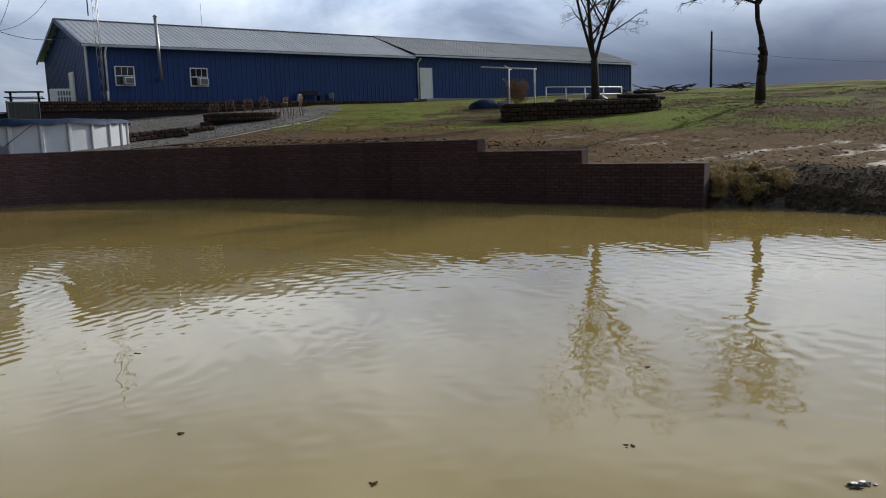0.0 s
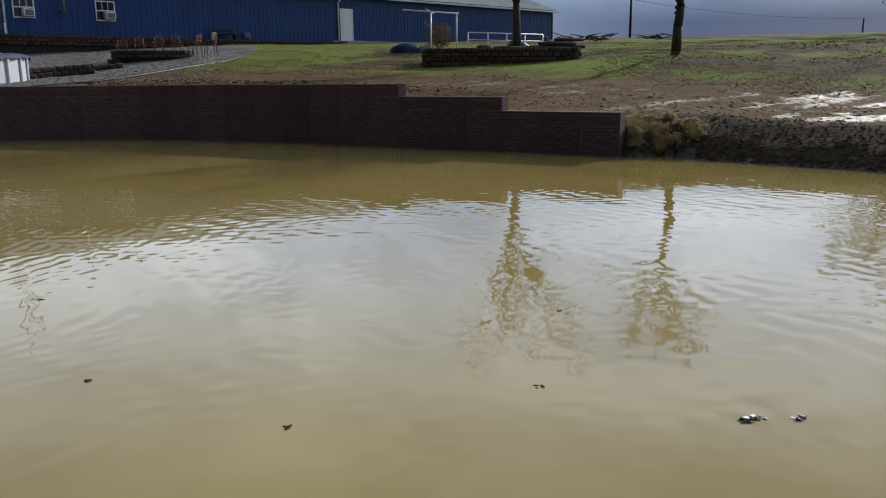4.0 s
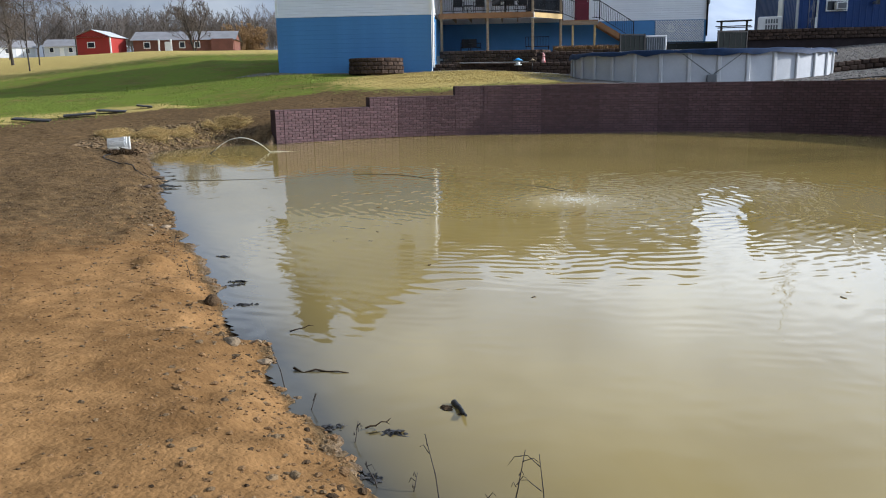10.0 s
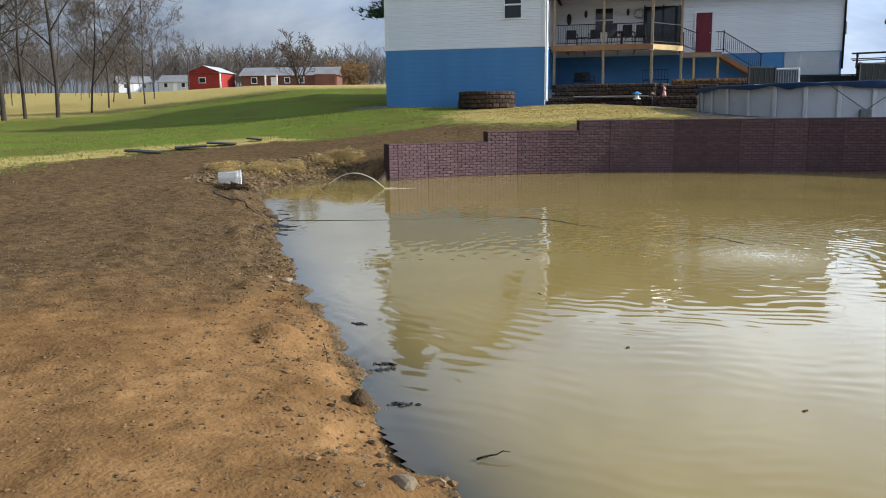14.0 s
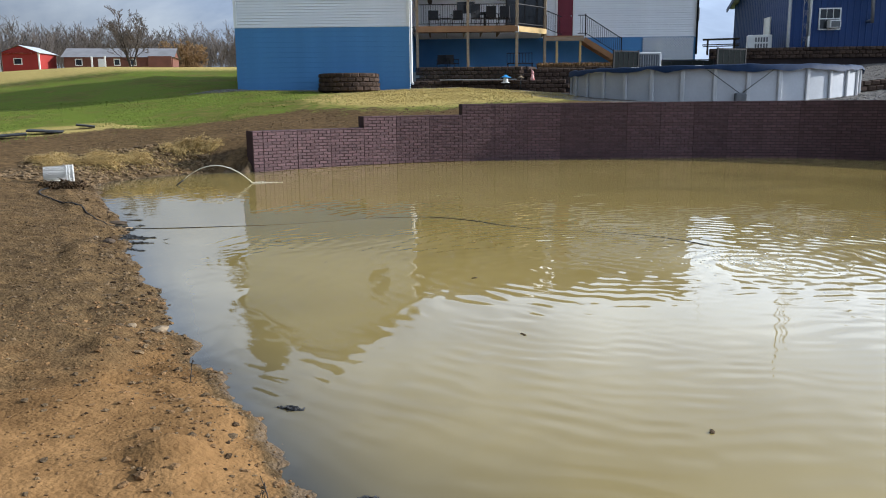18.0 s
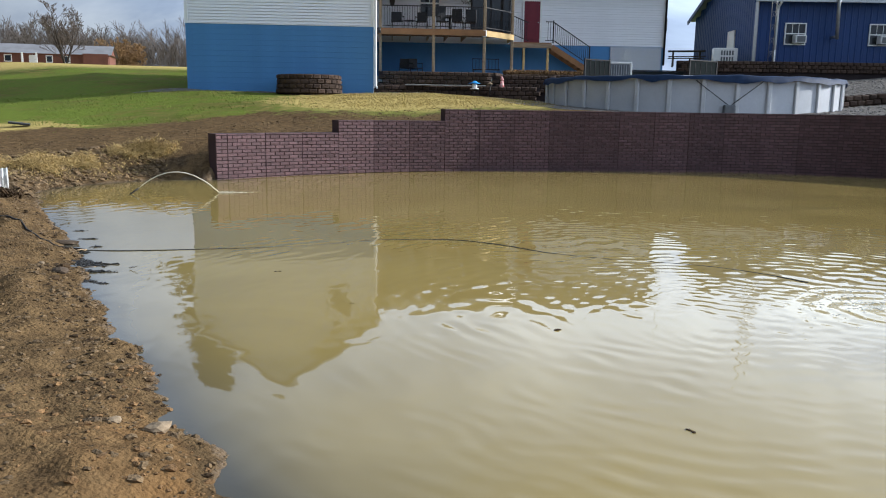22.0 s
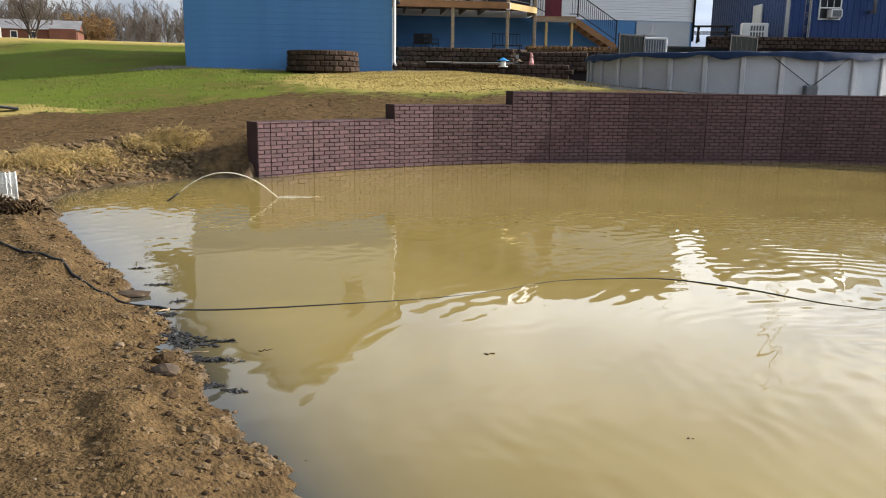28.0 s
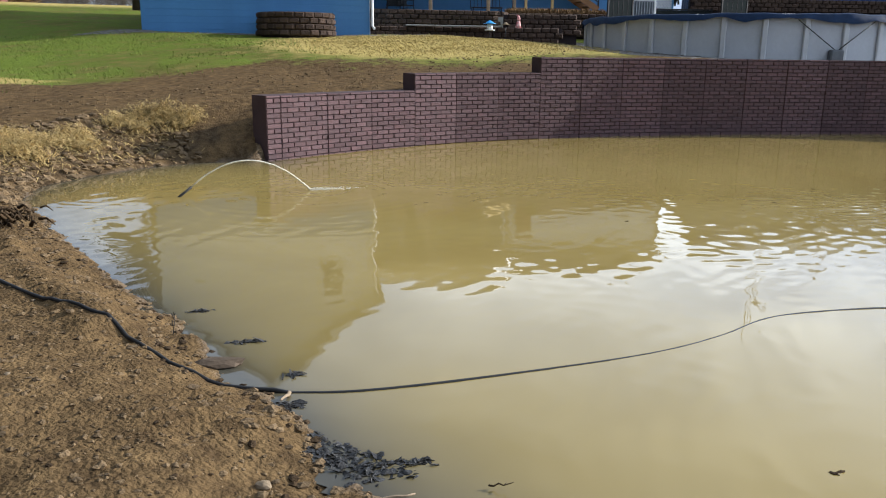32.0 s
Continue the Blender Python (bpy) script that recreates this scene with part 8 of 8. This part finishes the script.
def straw_patch(name, label, n, centre, length, lift=0.10, mat="straw", width=0.0045):
    V, Fc = [], []
    rr = random.Random(len(name) + n)
    spots = np.array([centre(rr) for _ in range(n)])
    zz, dd = surface(spots)
    for (x, y), z, d in zip(spots, zz, dd):
        if d < 0.02:
            continue
        z = z + rr.uniform(0, lift)
        a, e = rr.uniform(0, 6.28), rr.uniform(-0.45, 0.35)
        l = length * rr.uniform(0.5, 1.2)
        D = Vector((math.cos(a) * math.cos(e), math.sin(a) * math.cos(e), math.sin(e))) * l
        s = Vector((-math.sin(a), math.cos(a), 0)) * width
        c = Vector((x, y, z))
        k = len(V)
        V += [c - s, c + s, c + D * 0.5 + s + Vector((0, 0, 0.02)), c + D * 0.5 - s + Vector((0, 0, 0.02)), c + D]
        Fc += [(k, k + 1, k + 2, k + 3), (k + 3, k + 2, k + 4)]
    return tagged(new(name, raw_mesh(name, V, Fc, M[mat])), label, "straw", kind="stuff")


def left_hay(rr):
    k = int(rr.random() ** 1.3 * 26)
    c = random.Random(k + 900)
    p = Vector((-21.75, 15.9)).lerp(Vector((-22.0, 12.2)), c.random())
    return p.x + c.gauss(0.12, 0.16) + rr.gauss(0, 0.10), p.y + rr.gauss(0, 0.12)


straw_patch("straw", "matted dry straw over the cut bank", 20000, left_hay, 0.15, 0.12)
straw_patch("straw_tufts", "loose straw trailing down the cut bank", 900, lambda rr: (-21.2 + rr.gauss(-0.1, 0.25), rr.uniform(12.4, 15.6)), 0.22, 0.03)
def right_hay(rr):
    c = random.Random(int(rr.random() * 30) + 70)
    return 5.65 + c.uniform(-0.85, 0.85) + rr.gauss(0, 0.07), 18.95 + c.uniform(-0.6, 0.6) + rr.gauss(0, 0.06)


straw_patch("right_straw", "matted tan straw beside the wall's end", 11000, right_hay, 0.14, 0.08, width=0.006)
M["grass_blade"] = material("grass_blades", (0.20, 0.245, 0.050), 0.9, vary=0.35, scale=0.6, fine=6, bump=0, per_island=0.4)
M["dry_blade"] = material("bleached_grass", (0.47, 0.37, 0.14), 0.9, vary=0.25, scale=0.8, fine=6, bump=0, per_island=0.22)
M["leaf"] = material("fallen_leaves", (0.155, 0.085, 0.042), 0.85, vary=0.3, scale=2, fine=10, bump=0, per_island=0.45)


def turf_spots(n, x0, x1, y0, y1, keep, seed):
    r = np.random.default_rng(seed)
    P = np.column_stack([r.uniform(x0, x1, n), r.uniform(y0, y1, n)])
    z, d = surface(P)
    k = keep(P, d, r)
    rows = np.column_stack([P, z])[k]
    it = iter(rows.tolist())
    return (lambda: next(it)), len(rows)


def hump(P, d, r):
    return (d > 1.3) & (np.exp(-(((((P[:, 0] + 27.39) * 0.786 + (P[:, 1] - 29.97) * 0.618) - 1.6) / 4.0) ** 2 + (((P[:, 0] + 27.39) * -0.618 + (P[:, 1] - 29.97) * 0.786 + 4.9) / 4.3) ** 2)) > 0.35 * r.random(len(P)) + 0.2) & ((P[:, 0] + 27.39) * -0.618 + (P[:, 1] - 29.97) * 0.786 < -0.5)


pl_, n_ = turf_spots(26000, -31, -17.5, 19, 33, hump, 21)
dry_tufts("bleached_turf", "bleached straw-coloured turf on the mound", n_, pl_, 0.05, M["dry_blade"], 0.07)
pl_, n_ = turf_spots(16000, -40, -20, 6, 30, lambda P, d, r: (d > 4.6 + 1.5 * r.random(len(P))) & (fbm(P, 0.5) > 0.40) & ~hump(P, d, r) & ((P[:, 0] + 27.39) * -0.618 + (P[:, 1] - 29.97) * 0.786 < -0.4), 22)
dry_tufts("green_turf", "short green turf on the lawn", n_, pl_, 0.06, M["grass_blade"], 0.05)
pl_, n_ = turf_spots(30000, -5, 24, 22, 44, lambda P, d, r: (d > 5.5 + 2 * r.random(len(P))) & (fbm(P, 0.5) > 0.45), 23)
M["yard_blade"] = material("yard_grass_blades", (0.235, 0.225, 0.070), 0.9, vary=0.4, scale=0.5, fine=5, bump=0, per_island=0.4, tint=(0.22, 0.16, 0.07))
dry_tufts("yard_turf", "thin green and brown turf on the slope", n_, pl_, 0.045, M["yard_blade"], 0.07)
leafV, leafF = [], []
r = np.random.default_rng(31)
P = np.concatenate([np.column_stack([r.uniform(-8, 3, 5000), r.uniform(24, 30, 5000)]), np.column_stack([r.uniform(9, 27, 5000), r.uniform(21, 36, 5000)])])
z, d = surface(P)
ok = ((d > 0.5) & (d < 3.2 + r.normal(0, 0.6, len(P))) & (P[:, 0] < 4)) | ((P[:, 0] > 10) & (fbm(P, 0.3) > 0.5))
for (x, y), zz in zip(P[ok], z[ok]):
    a, t_ = r.uniform(0, 6.28), r.uniform(-0.6, 0.6)
    c, s = math.cos(a) * 0.055, math.sin(a) * 0.055
    k = len(leafV)
    zz += 0.03 + r.uniform(0, 0.04)
    leafV += [(x - c, y - s, zz), (x - s * 0.5, y + c * 0.5, zz + 0.04 * t_), (x + c, y + s, zz + 0.02), (x + s * 0.5, y - c * 0.5, zz - 0.03 * t_)]
    leafF.append((k, k + 1, k + 2, k + 3))
tagged(new("fallen_leaves", raw_mesh("fallen_leaves", leafV, leafF, M["leaf"])), "brown fallen leaves on the ground", "leaves", kind="stuff")

# ---- roof shingles of the house ----
pitch = math.atan2(9.1 - H_EAVE, 9.6 - FRONT + 0.45)
slope_len = math.hypot(9.1 - H_EAVE, 9.6 - FRONT + 0.45)
strip = to_mesh("shingle_course", box(bmesh.new(), 0, RIGHT + 1.4, 0, 0.2, 0.0, 0.012), M["shingle"])
for k in range(int(slope_len / 0.16)):
    share("shingle_course", strip, house, Matrix.Translation((-0.98, FRONT - 0.46, H_EAVE + 0.075)) @ Matrix.Rotation(pitch, 4, "X") @ pose(0.02 * (k % 2), k * 0.16, 0, -4))

# ---- bricks of the pond wall, last ----
COURSE, JOINT, FACE = 0.0712, 0.010, 0.016


def brick_verts(a, d, n, s0, s1, z0, z1, rr, lean, mid_s):
    """Eight corners of a rough-faced brick standing proud of the panel."""
    bulge = rr.uniform(0.7, 1.25) * FACE
    out = []
    for dep, inset in ((-0.004, 0.0), (bulge, 0.006)):
        for s, z in ((s0 + inset, z0 + inset * 0.8), (s1 - inset, z0 + inset * 0.8), (s1 - inset, z1 - inset * 0.8), (s0 + inset, z1 - inset * 0.8)):
            p = a + d * s - n * (dep + lean * (s - mid_s) + (rr.uniform(-0.003, 0.003) if dep > 0 else 0))
            out.append((p[0], p[1], z))
    return out


BRICK_FACES = [(4, 5, 6, 7), (0, 4, 7, 3), (1, 2, 6, 5), (0, 1, 5, 4), (3, 7, 6, 2)]
rest_v, rest_f, single_count = [], [], 0
rr = random.Random(17)
for i, (a, b) in enumerate(zip(PANELS, PANELS[1:])):
    L = float(np.hypot(*(b - a)))
    d = (b - a) / L
    n = normals[i]
    per = 4 if L > 0.5 else 1
    bl = L / per
    z_top = TOPS[i] - 0.004
    rows = [(z_top - 0.028, z_top)]
    z = z_top - 0.028 - JOINT
    while z > -0.08:
        rows.append((z - COURSE + JOINT, z))
        z -= COURSE
    for c, (z0, z1) in enumerate(rows):
        cuts = [k * bl for k in range(per + 1)] if c % 2 == 0 else [0.0] + [(k + 0.5) * bl for k in range(per)] + [L]
        for s0, s1 in zip(cuts, cuts[1:]):
            corners = brick_verts(a, d, n, s0 + (JOINT / 2 if s0 > 0 else 0.002), s1 - (JOINT / 2 if s1 < L - 1e-6 else 0.002), z0, z1, rr, yaw[i], L / 2)
            if i < 5 and single_count < 300:
                me = raw_mesh("brick", corners, BRICK_FACES, M["brick"])
                ob = new("brick", me)
                ob.parent = pond_wall
                single_count += 1
            else:
                k0 = len(rest_v)
                rest_v += corners
                rest_f += [tuple(k0 + q for q in f) for f in BRICK_FACES]
    if rest_v:
        ob = new("brickwork", raw_mesh("brickwork", rest_v, rest_f, M["brick"]))
        ob.parent = pond_wall
        tagged(ob, kind="stuff")
        rest_v, rest_f = [], []
